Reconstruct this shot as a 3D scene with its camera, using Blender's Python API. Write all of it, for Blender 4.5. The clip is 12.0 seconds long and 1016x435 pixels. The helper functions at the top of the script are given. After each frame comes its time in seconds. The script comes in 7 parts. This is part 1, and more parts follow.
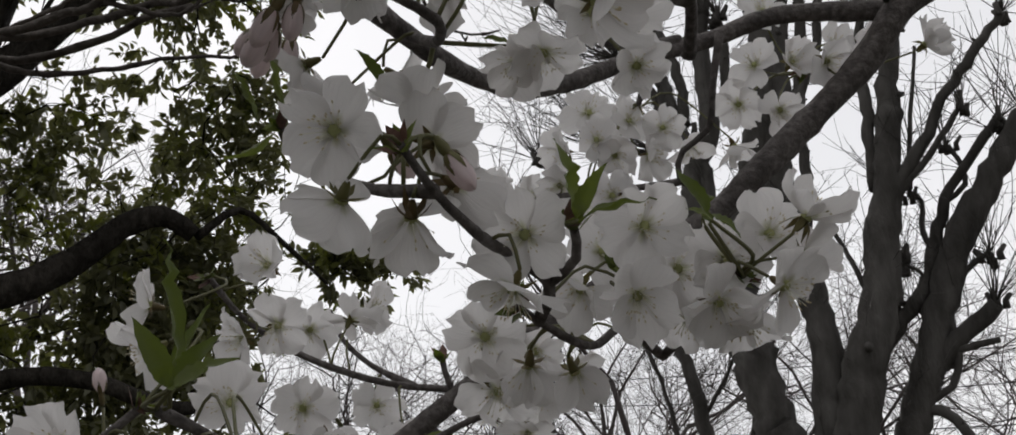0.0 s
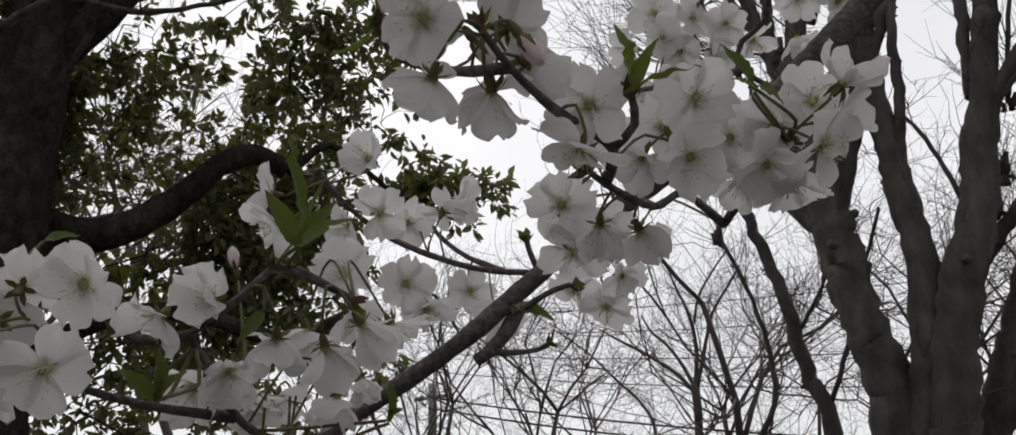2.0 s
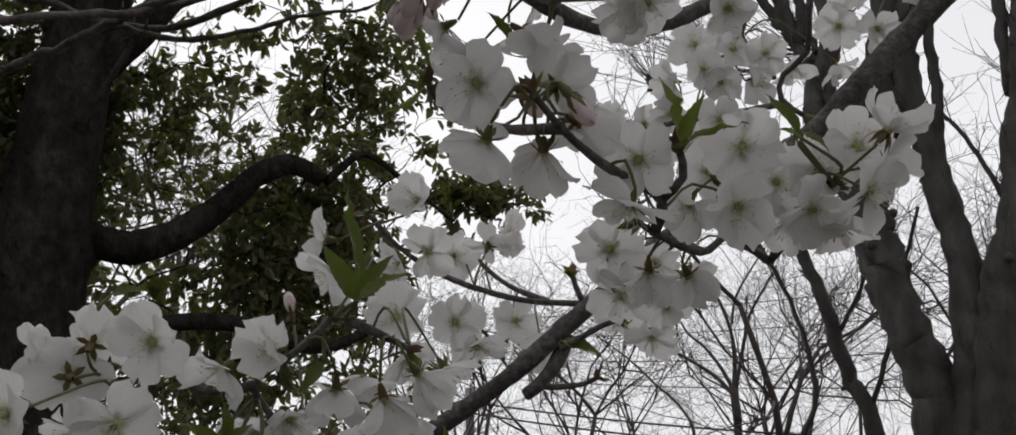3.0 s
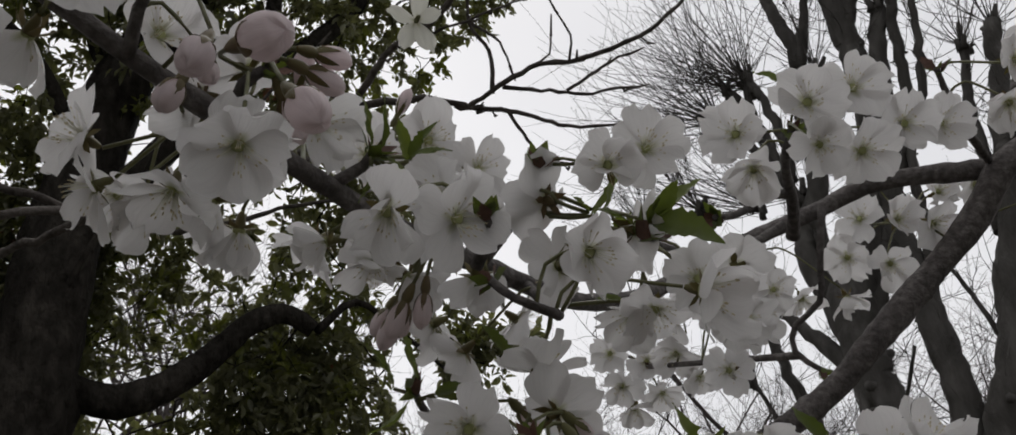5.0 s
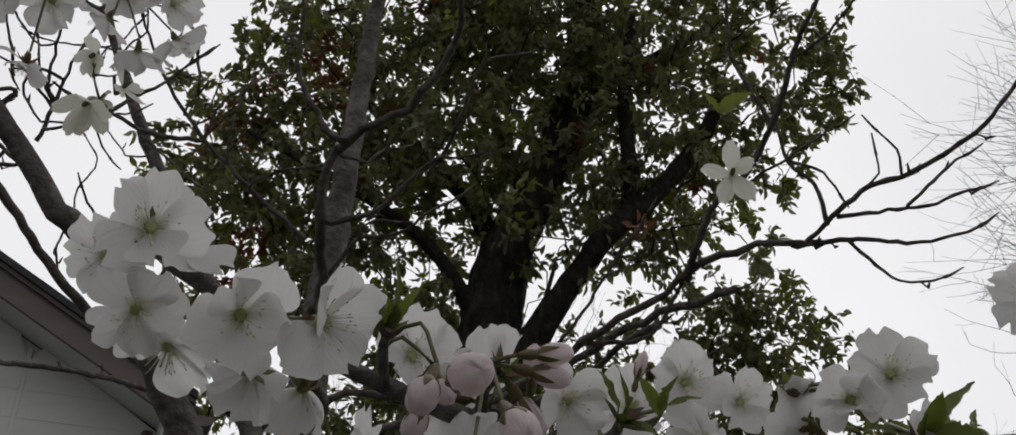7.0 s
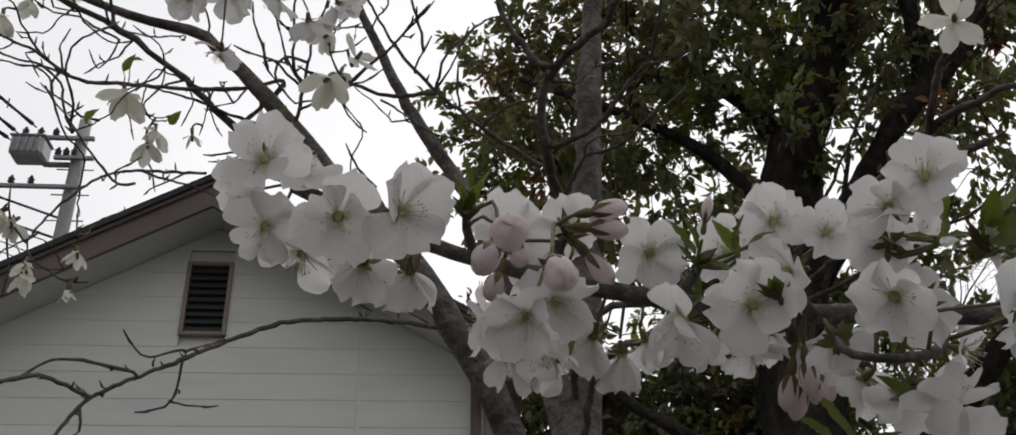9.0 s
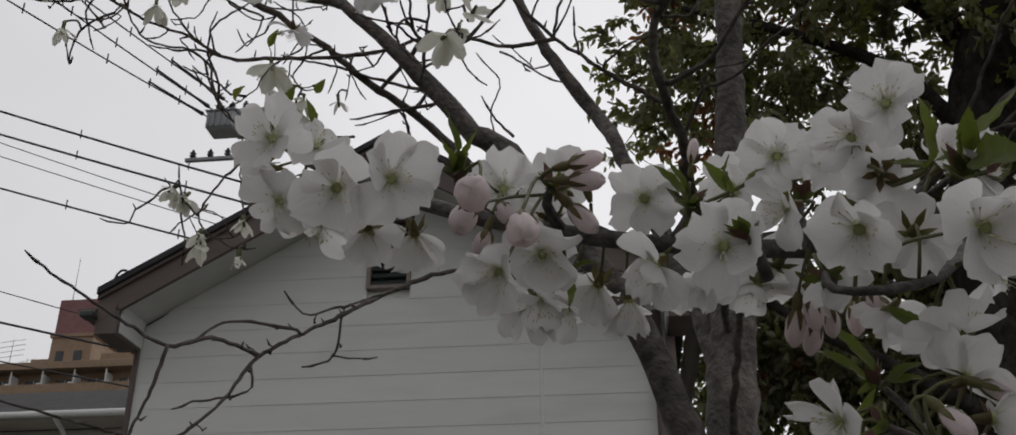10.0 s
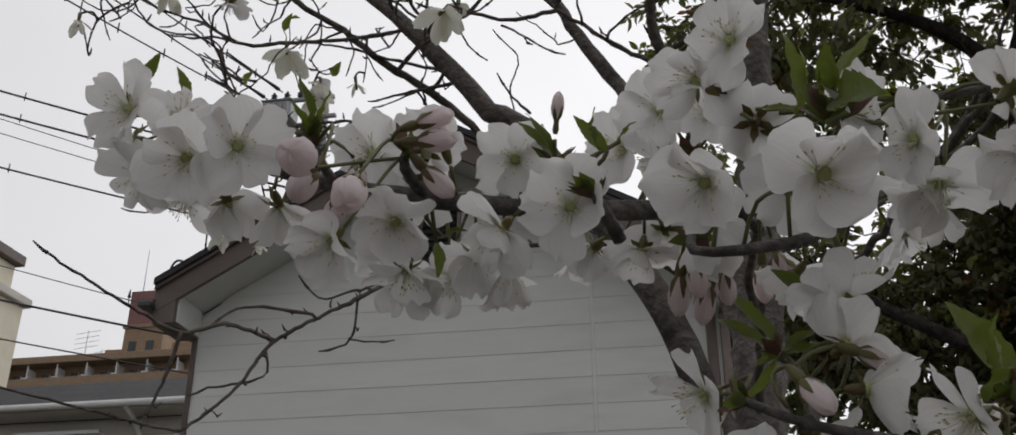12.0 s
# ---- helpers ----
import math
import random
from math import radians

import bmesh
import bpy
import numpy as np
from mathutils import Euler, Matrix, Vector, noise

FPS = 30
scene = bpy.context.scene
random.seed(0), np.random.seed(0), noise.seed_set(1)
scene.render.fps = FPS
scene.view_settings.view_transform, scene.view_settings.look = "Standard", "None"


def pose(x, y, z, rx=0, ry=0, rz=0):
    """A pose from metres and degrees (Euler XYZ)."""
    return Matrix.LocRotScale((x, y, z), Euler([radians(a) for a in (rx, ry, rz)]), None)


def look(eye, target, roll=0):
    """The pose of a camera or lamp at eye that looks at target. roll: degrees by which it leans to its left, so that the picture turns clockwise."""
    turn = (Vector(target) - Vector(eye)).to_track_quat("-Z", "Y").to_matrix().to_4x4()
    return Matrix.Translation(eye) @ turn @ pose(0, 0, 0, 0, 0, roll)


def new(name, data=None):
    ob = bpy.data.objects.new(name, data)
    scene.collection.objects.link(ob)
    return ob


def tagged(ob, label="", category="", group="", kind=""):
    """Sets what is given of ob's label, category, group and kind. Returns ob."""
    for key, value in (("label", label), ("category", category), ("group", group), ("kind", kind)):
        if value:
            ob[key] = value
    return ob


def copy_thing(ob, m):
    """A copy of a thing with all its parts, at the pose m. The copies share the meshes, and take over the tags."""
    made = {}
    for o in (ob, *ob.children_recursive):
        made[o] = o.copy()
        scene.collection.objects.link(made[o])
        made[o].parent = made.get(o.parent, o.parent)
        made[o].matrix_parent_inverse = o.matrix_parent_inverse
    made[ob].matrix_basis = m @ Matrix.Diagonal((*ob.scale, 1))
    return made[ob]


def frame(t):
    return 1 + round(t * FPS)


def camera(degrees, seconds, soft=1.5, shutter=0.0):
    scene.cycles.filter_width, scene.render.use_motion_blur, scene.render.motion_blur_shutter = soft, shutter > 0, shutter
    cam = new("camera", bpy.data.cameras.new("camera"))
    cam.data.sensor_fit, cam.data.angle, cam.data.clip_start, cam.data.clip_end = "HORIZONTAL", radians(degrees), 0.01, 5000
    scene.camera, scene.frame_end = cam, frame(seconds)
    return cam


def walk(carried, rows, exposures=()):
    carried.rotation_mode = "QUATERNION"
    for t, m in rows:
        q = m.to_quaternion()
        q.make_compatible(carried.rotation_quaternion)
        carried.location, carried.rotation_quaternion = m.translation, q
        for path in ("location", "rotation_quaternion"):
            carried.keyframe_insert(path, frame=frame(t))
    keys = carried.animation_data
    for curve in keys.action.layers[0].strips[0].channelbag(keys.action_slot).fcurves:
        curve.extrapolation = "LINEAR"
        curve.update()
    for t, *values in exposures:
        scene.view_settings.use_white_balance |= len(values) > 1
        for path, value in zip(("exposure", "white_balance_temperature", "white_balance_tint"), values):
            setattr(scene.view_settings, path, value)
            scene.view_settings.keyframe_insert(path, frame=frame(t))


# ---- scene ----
cam = camera(52.3, 12.0, soft=1.6)
PATH = [
    (0, (0.085, 0.071, 1.674), (1.595, 1.149, 2.42), -0.0),
    (0.5, (0.078, 0.053, 1.664), (1.564, 1.18, 2.385), -0.5),
    (1, (0.083, 0.039, 1.661), (1.571, 1.164, 2.382), -1.0),
    (1.5, (0.069, 0.033, 1.647), (1.553, 1.179, 2.343), -1.1),
    (2, (0.053, 0.041, 1.636), (1.497, 1.279, 2.253), -0.5),
    (2.5, (0.037, 0.038, 1.64), (1.447, 1.325, 2.238), -0.5),
    (2.7, (0.037, 0.036, 1.643), (1.441, 1.328, 2.246), -0.7),
    (4.3, (0.049, 0.041, 1.705), (1.412, 1.262, 2.511), -1.1),
    (4.5, (0.048, 0.042, 1.712), (1.402, 1.254, 2.547), -1.3),
    (5, (0.047, 0.044, 1.724), (1.386, 1.249, 2.593), -1.7),
    (5.5, (0.042, 0.043, 1.738), (1.316, 1.265, 2.678), -2.7),
    (6, (0.048, 0.055, 1.754), (1.175, 1.304, 2.836), -4.1),
    (6.5, (0.06, 0.02, 1.764), (0.982, 1.406, 2.873), -3.5),
    (7, (0.065, -0.012, 1.754), (0.75, 1.518, 2.846), -1.3),
    (7.2, (0.063, -0.015, 1.747), (0.736, 1.529, 2.825), -1.9),
    (8.8, (0.117, -0.051, 1.72), (0.414, 1.668, 2.697), -2.8),
    (9, (0.13, -0.056, 1.718), (0.283, 1.681, 2.697), -1.1),
    (9.5, (0.169, -0.066, 1.718), (0.049, 1.689, 2.67), 0.7),
    (10, (0.196, -0.068, 1.717), (-0.002, 1.717, 2.597), -0.2),
    (10.5, (0.209, -0.059, 1.722), (-0.023, 1.727, 2.591), -0.2),
    (11, (0.222, -0.044, 1.729), (-0.031, 1.743, 2.589), -0.4),
    (11.5, (0.217, -0.033, 1.73), (0.028, 1.754, 2.609), -1.9),
    (12, (0.258, -0.033, 1.723), (-0.056, 1.75, 2.572), -0.2),
]
walk(cam, [(t, look(eye, target, roll)) for t, eye, target, roll in PATH],
     exposures=[(0.0, 0.14), (2.7, 0.17), (4.3, 0.08), (5.0, 0.02), (5.5, -0.12), (6.0, -0.2), (6.5, -0.18), (7.2, 0.08), (9.0, 0.25), (9.5, 0.0), (10.5, -0.05), (11.3, -0.06), (12.0, 0.15)])

# ---- overcast sky and a weak, wide sun behind the cloud
world = bpy.data.worlds.new("overcast_sky")
scene.world = world
world.use_nodes = True
wn, wl = world.node_tree.nodes, world.node_tree.links
background = wn["Background"]
sky = wn.new("ShaderNodeTexSky")
sky.sky_type = "NISHITA"
sky.sun_disc = False
sky.sun_elevation, sky.sun_rotation = radians(46), radians(41)
sky_gain = wn.new("ShaderNodeMix")
sky_gain.data_type = "RGBA"
sky_gain.blend_type = "MULTIPLY"
sky_gain.inputs[0].default_value = 1.0
sky_gain.inputs[7].default_value = (0.09, 0.09, 0.09, 1)
coord = wn.new("ShaderNodeTexCoord")
cloud_noise = wn.new("ShaderNodeTexNoise")
cloud_noise.inputs["Scale"].default_value = 1.6
cloud_noise.inputs["Detail"].default_value = 5.0
cloud_ramp = wn.new("ShaderNodeValToRGB")
cloud_ramp.color_ramp.elements[0].color = (0.766, 0.762, 0.782, 1)
cloud_ramp.color_ramp.elements[0].position = 0.3
cloud_ramp.color_ramp.elements[1].color = (0.955, 0.943, 0.953, 1)
cloud_ramp.color_ramp.elements[1].position = 0.7
cover = wn.new("ShaderNodeMix")
cover.data_type = "RGBA"
cover.inputs[0].default_value = 0.94
wl.new(coord.outputs["Generated"], cloud_noise.inputs["Vector"])
wl.new(cloud_noise.outputs["Fac"], cloud_ramp.inputs["Fac"])
wl.new(sky.outputs["Color"], sky_gain.inputs[6])
wl.new(sky_gain.outputs[2], cover.inputs[6])
wl.new(cloud_ramp.outputs["Color"], cover.inputs[7])
# the cloud is brighter towards the hidden sun
toward, spread_map, glow_mul = wn.new("ShaderNodeVectorMath"), wn.new("ShaderNodeMapRange"), wn.new("ShaderNodeMix")
toward.operation = "DOT_PRODUCT"
toward.inputs[1].default_value = Vector((14, 16, 22)).normalized()
wl.new(coord.outputs["Generated"], toward.inputs[0])
spread_map.inputs["From Min"].default_value, spread_map.inputs["From Max"].default_value = -0.5, 1.0
spread_map.inputs["To Min"].default_value, spread_map.inputs["To Max"].default_value = 0.53, 1.23
wl.new(toward.outputs["Value"], spread_map.inputs["Value"])
glow_mul.data_type = "RGBA"
glow_mul.blend_type = "MULTIPLY"
glow_mul.inputs[0].default_value = 1.0
wl.new(cover.outputs[2], glow_mul.inputs[6])
wl.new(spread_map.outputs[0], glow_mul.inputs[7])
wl.new(glow_mul.outputs[2], background.inputs["Color"])
background.inputs["Strength"].default_value = 0.84

sun = new("sun", bpy.data.lights.new("sun", "SUN"))
sun.data.energy, sun.data.angle, sun.data.color = 0.5, radians(40), (1.0, 0.98, 0.95)
sun.matrix_world = look((14, 16, 22), (0, 0, 0))


# ---- materials
def material(name, colors, scale=8.0, rough=0.8, bump=0.3, bump_scale=None, stretch=(1, 1, 1), metal=0.0, per_object=0.0,
             space="Object", bump_distance=0.01, specular=0.5):
    """Colours mixed by noise at two scales, with fine relief; per_object varies the brightness from piece to piece."""
    m = bpy.data.materials.new(name)
    m.use_nodes = True
    n, l = m.node_tree.nodes, m.node_tree.links
    shader = n["Principled BSDF"]
    tc, mp = n.new("ShaderNodeTexCoord"), n.new("ShaderNodeMapping")
    mp.inputs["Scale"].default_value = stretch
    l.new(tc.outputs[space], mp.inputs["Vector"])
    coarse, fine = n.new("ShaderNodeTexNoise"), n.new("ShaderNodeTexNoise")
    for node, s in ((coarse, scale * 0.18), (fine, scale)):
        node.inputs["Scale"].default_value = s
        node.inputs["Detail"].default_value = 6.0
        l.new(mp.outputs["Vector"], node.inputs["Vector"])
    blend = n.new("ShaderNodeMath")
    blend.operation = "MULTIPLY_ADD"
    blend.inputs[1].default_value = 0.55
    l.new(fine.outputs["Fac"], blend.inputs[0])
    half = n.new("ShaderNodeMath")
    half.operation = "MULTIPLY"
    half.inputs[1].default_value = 0.45
    l.new(coarse.outputs["Fac"], half.inputs[0])
    l.new(half.outputs[0], blend.inputs[2])
    ramp = n.new("ShaderNodeValToRGB")
    ramp.color_ramp.elements[0].position, ramp.color_ramp.elements[1].position = 0.34, 0.66
    ramp.color_ramp.elements[0].color, ramp.color_ramp.elements[1].color = (*colors[0], 1), (*colors[-1], 1)
    if len(colors) == 3:
        ramp.color_ramp.elements.new(0.5).color = (*colors[1], 1)
    l.new(blend.outputs[0], ramp.inputs["Fac"])
    col = ramp.outputs["Color"]
    if per_object:
        info, mul, hsv = n.new("ShaderNodeObjectInfo"), n.new("ShaderNodeMapRange"), n.new("ShaderNodeHueSaturation")
        mul.inputs["To Min"].default_value, mul.inputs["To Max"].default_value = 1 - per_object, 1 + per_object
        l.new(info.outputs["Random"], mul.inputs["Value"])
        l.new(mul.outputs[0], hsv.inputs["Value"])
        l.new(col, hsv.inputs["Color"])
        col = hsv.outputs["Color"]
    l.new(col, shader.inputs["Base Color"])
    shader.inputs["Roughness"].default_value = rough
    shader.inputs["Metallic"].default_value = metal
    shader.inputs["Specular IOR Level"].default_value = specular
    if bump:
        grain, relief = n.new("ShaderNodeTexNoise"), n.new("ShaderNodeBump")
        grain.inputs["Scale"].default_value = bump_scale or scale * 2.5
        grain.inputs["Detail"].default_value = 4.0
        l.new(mp.outputs["Vector"], grain.inputs["Vector"])
        l.new(grain.outputs["Fac"], relief.inputs["Height"])
        relief.inputs["Strength"].default_value = bump
        relief.inputs["Distance"].default_value = bump_distance
        l.new(relief.outputs["Normal"], shader.inputs["Normal"])
    return m


def thin_leaf(name, dark, light, through_color, share=0.45, rough=0.45, island=True, scale=30.0, gloss=0.35):
    """A thin blade that also lets light through, varied from blade to blade."""
    m = bpy.data.materials.new(name)
    m.use_nodes = True
    n, l = m.node_tree.nodes, m.node_tree.links
    shader, out = n["Principled BSDF"], n["Material Output"]
    ramp = n.new("ShaderNodeValToRGB")
    ramp.color_ramp.elements[0].color, ramp.color_ramp.elements[1].color = (*dark, 1), (*light, 1)
    tc, noise_tex, add = n.new("ShaderNodeTexCoord"), n.new("ShaderNodeTexNoise"), n.new("ShaderNodeMath")
    noise_tex.inputs["Scale"].default_value = scale
    l.new(tc.outputs["Object"], noise_tex.inputs["Vector"])
    add.operation = "MULTIPLY_ADD"
    add.inputs[1].default_value = 0.5
    l.new(noise_tex.outputs["Fac"], add.inputs[0])
    pick = n.new("ShaderNodeNewGeometry" if island else "ShaderNodeObjectInfo")
    scaled = n.new("ShaderNodeMath")
    scaled.operation = "MULTIPLY"
    scaled.inputs[1].default_value = 0.55
    l.new(pick.outputs["Random Per Island" if island else "Random"], scaled.inputs[0])
    l.new(scaled.outputs[0], add.inputs[2])
    l.new(add.outputs[0], ramp.inputs["Fac"])
    l.new(ramp.outputs["Color"], shader.inputs["Base Color"])
    shader.inputs["Roughness"].default_value = rough
    shader.inputs["Specular IOR Level"].default_value = gloss
    glow, mix = n.new("ShaderNodeBsdfTranslucent"), n.new("ShaderNodeMixShader")
    tint = n.new("ShaderNodeMix")
    tint.data_type = "RGBA"
    tint.blend_type = "MULTIPLY"
    tint.inputs[0].default_value = 1.0
    tint.inputs[7].default_value = (*through_color, 1)
    l.new(ramp.outputs["Color"], tint.inputs[6])
    l.new(tint.outputs[2], glow.inputs["Color"])
    mix.inputs[0].default_value = share
    l.new(shader.outputs[0], mix.inputs[1])
    l.new(glow.outputs[0], mix.inputs[2])
    l.new(mix.outputs[0], out.inputs["Surface"])
    return m


def petal_material(name, inner, outer, share=0.5, vein=0.2, star=0.55):
    """White, thin petal: a faint tint at its foot, fine veins along its length, and light through it."""
    m = bpy.data.materials.new(name)
    m.use_nodes = True
    n, l = m.node_tree.nodes, m.node_tree.links
    shader, out = n["Principled BSDF"], n["Material Output"]
    tc, sep = n.new("ShaderNodeTexCoord"), n.new("ShaderNodeSeparateXYZ")
    l.new(tc.outputs["UV"], sep.inputs[0])
    ramp = n.new("ShaderNodeValToRGB")
    e = ramp.color_ramp.elements
    e[0].color, e[0].position = (*inner, 1), 0.07
    e[1].color, e[1].position = (*outer, 1), 0.31
    # the tint is drawn out along the midrib, so that five petals make a star
    mid, wide, reach = n.new("ShaderNodeMath"), n.new("ShaderNodeMath"), n.new("ShaderNodeMath")
    mid.operation, wide.operation, reach.operation = "SUBTRACT", "ABSOLUTE", "MULTIPLY_ADD"
    mid.inputs[1].default_value = 0.5
    reach.inputs[1].default_value = star
    l.new(sep.outputs[0], mid.inputs[0])
    l.new(mid.outputs[0], wide.inputs[0])
    l.new(wide.outputs[0], reach.inputs[0])
    l.new(sep.outputs[1], reach.inputs[2])
    l.new(reach.outputs[0], ramp.inputs["Fac"])
    info, value, hsv = n.new("ShaderNodeObjectInfo"), n.new("ShaderNodeMapRange"), n.new("ShaderNodeHueSaturation")
    value.inputs["To Min"].default_value, value.inputs["To Max"].default_value = 0.93, 1.04
    l.new(info.outputs["Random"], value.inputs["Value"])
    l.new(value.outputs[0], hsv.inputs["Value"])
    mp, veins = n.new("ShaderNodeMapping"), n.new("ShaderNodeTexNoise")
    mp.inputs["Scale"].default_value = (26, 2.2, 1)
    l.new(tc.outputs["UV"], mp.inputs["Vector"])
    l.new(mp.outputs[0], veins.inputs["Vector"])
    veins.inputs["Scale"].default_value = 1.0
    veins.inputs["Detail"].default_value = 3.0
    dim = n.new("ShaderNodeMix")
    dim.data_type = "RGBA"
    dim.blend_type = "MULTIPLY"
    dim.inputs[0].default_value = vein
    grey = n.new("ShaderNodeValToRGB")
    grey.color_ramp.elements[0].color, grey.color_ramp.elements[0].position = (0.72, 0.70, 0.72, 1), 0.34
    grey.color_ramp.elements[1].color, grey.color_ramp.elements[1].position = (1, 1, 1, 1), 0.55
    l.new(veins.outputs["Fac"], grey.inputs["Fac"])
    l.new(ramp.outputs["Color"], dim.inputs[6])
    l.new(grey.outputs["Color"], dim.inputs[7])
    l.new(dim.outputs[2], hsv.inputs["Color"])
    l.new(hsv.outputs["Color"], shader.inputs["Base Color"])
    shader.inputs["Roughness"].default_value = 0.65
    shader.inputs["Specular IOR Level"].default_value = 0.25
    relief = n.new("ShaderNodeBump")
    relief.inputs["Strength"].default_value = 0.35
    relief.inputs["Distance"].default_value = 0.0006
    l.new(veins.outputs["Fac"], relief.inputs["Height"])
    l.new(relief.outputs["Normal"], shader.inputs["Normal"])
    glow, mix = n.new("ShaderNodeBsdfTranslucent"), n.new("ShaderNodeMixShader")
    l.new(hsv.outputs["Color"], glow.inputs["Color"])
    l.new(relief.outputs["Normal"], glow.inputs["Normal"])
    mix.inputs[0].default_value = share
    l.new(shader.outputs[0], mix.inputs[1])
    l.new(glow.outputs[0], mix.inputs[2])
    l.new(mix.outputs[0], out.inputs["Surface"])
    return m


CHERRY_BARK = material("cherry_bark", [(0.048, 0.042, 0.040), (0.098, 0.087, 0.082), (0.18, 0.163, 0.155)], 260, 0.85, 0.8, 420, (1, 1, 1), bump_distance=0.002, specular=0.3)
MAGNOLIA_OLD_BARK = material("magnolia_old_bark", [(0.046, 0.040, 0.037), (0.100, 0.088, 0.081), (0.19, 0.172, 0.16)], 45, 0.92, 1.0, 90, bump_distance=0.009, specular=0.25)
MAGNOLIA_BARK = material("magnolia_bark", [(0.038, 0.032, 0.028), (0.090, 0.078, 0.069), (0.16, 0.143, 0.130)], 70, 0.9, 0.9, 130, bump_distance=0.006, specular=0.25)
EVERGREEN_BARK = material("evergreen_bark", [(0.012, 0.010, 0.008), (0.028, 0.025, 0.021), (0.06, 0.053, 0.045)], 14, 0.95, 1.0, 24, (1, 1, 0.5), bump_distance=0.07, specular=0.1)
POLLARD_BARK = material("pollard_bark", [(0.048, 0.045, 0.041), (0.085, 0.080, 0.074), (0.135, 0.128, 0.12)], 8, 0.9, 0.9, 18, (1, 1, 0.35), bump_distance=0.03, specular=0.2)
FAR_BARK = material("far_bark", [(0.060, 0.051, 0.048), (0.11, 0.094, 0.089)], 6, 0.9, 0.3)
PETAL = petal_material("cherry_petal", (0.46, 0.47, 0.27), (0.80, 0.782, 0.772), 0.48, vein=0.13)
PETAL_PINK = petal_material("cherry_bud_petal", (0.74, 0.57, 0.57), (0.84, 0.745, 0.75), 0.45)
PETAL_MAGNOLIA = petal_material("magnolia_petal", (0.62, 0.62, 0.40), (0.84, 0.83, 0.74), 0.45)
CALYX = thin_leaf("calyx", (0.115, 0.066, 0.036), (0.150, 0.155, 0.058), (1.1, 0.9, 0.6), 0.2, island=False, scale=300)
STALK = thin_leaf("flower_stalk", (0.10, 0.095, 0.045), (0.18, 0.18, 0.085), (1.1, 1.1, 0.7), 0.25, island=False, scale=200)
FILAMENT = material("filament", [(0.72, 0.71, 0.58), (0.82, 0.81, 0.72)], 400, 0.6, 0)
ANTHER = material("anther", [(0.50, 0.42, 0.25), (0.66, 0.58, 0.38)], 900, 0.8, 0)
DISC = material("flower_disc", [(0.27, 0.29, 0.11), (0.42, 0.43, 0.20)], 700, 0.6, 0)
YOUNG_LEAF = thin_leaf("young_leaf", (0.055, 0.072, 0.022), (0.145, 0.172, 0.055), (1.4, 1.5, 0.6), 0.4, island=False, scale=160)
BUD_SCALE = material("bud_scale", [(0.06, 0.028, 0.018), (0.15, 0.07, 0.045)], 500, 0.7, 0.3, bump_distance=0.001)
FRESH_LEAF = thin_leaf("fresh_evergreen_leaf", (0.10, 0.11, 0.035), (0.23, 0.24, 0.08), (1.3, 1.4, 0.6), 0.45, 0.4, gloss=0.4, scale=1.2)
EVERGREEN_LEAF = thin_leaf("evergreen_leaf", (0.098, 0.099, 0.057), (0.205, 0.205, 0.118), (1.3, 1.35, 0.75), 0.45, 0.36, gloss=0.5, scale=1.2)
RED_LEAF = thin_leaf("new_red_leaf", (0.14, 0.078, 0.05), (0.29, 0.155, 0.09), (1.3, 0.9, 0.6), 0.42)
EARTH = material("earth", [(0.045, 0.040, 0.033), (0.08, 0.073, 0.06), (0.065, 0.072, 0.042)], 3, 0.95, 0.8, 20, bump_distance=0.03)
SIDING = material("painted_siding", [(0.58, 0.59, 0.572), (0.655, 0.665, 0.645), (0.62, 0.625, 0.605)], 5, 0.55, 0.15, 90, (0.4, 1, 1.8), per_object=0.03, bump_distance=0.002)
SOFFIT = material("soffit_board", [(0.52, 0.53, 0.51), (0.62, 0.62, 0.60)], 6, 0.6, 0.1)
FASCIA = material("brown_fascia", [(0.085, 0.062, 0.055), (0.13, 0.10, 0.09)], 7, 0.55, 0.2, 40, (0.3, 1, 1), bump_distance=0.002)
ROOFING = material("slate_roofing", [(0.024, 0.025, 0.027), (0.05, 0.05, 0.053)], 14, 0.95, 0.4)
LOUVRE = material("dark_louvre", [(0.025, 0.032, 0.030), (0.05, 0.06, 0.056)], 30, 0.5, 0.1)
VENT_TRIM = material("vent_trim", [(0.19, 0.15, 0.13), (0.27, 0.22, 0.20)], 30, 0.5, 0.1)
CONCRETE = material("pole_concrete", [(0.27, 0.27, 0.265), (0.36, 0.36, 0.35)], 9, 0.9, 0.3)
STEEL = material("galvanised_steel", [(0.22, 0.23, 0.24), (0.33, 0.34, 0.35)], 15, 0.5, 0.1, metal=0.5)
TANK = material("grey_tank", [(0.30, 0.315, 0.33), (0.40, 0.41, 0.42)], 8, 0.45, 0.1)
CABLE = material("black_cable", [(0.015, 0.015, 0.016), (0.03, 0.03, 0.032)], 20, 0.6, 0)
TAN_WALL = material("tan_wall", [(0.25, 0.175, 0.115), (0.33, 0.235, 0.16)], 3, 0.85, 0.3)
RED_WALL = material("dusky_red_wall", [(0.20, 0.095, 0.095), (0.26, 0.13, 0.13)], 3, 0.8, 0.3)
CREAM_WALL = material("cream_wall", [(0.58, 0.53, 0.42), (0.68, 0.63, 0.52)], 3, 0.85, 0.2)
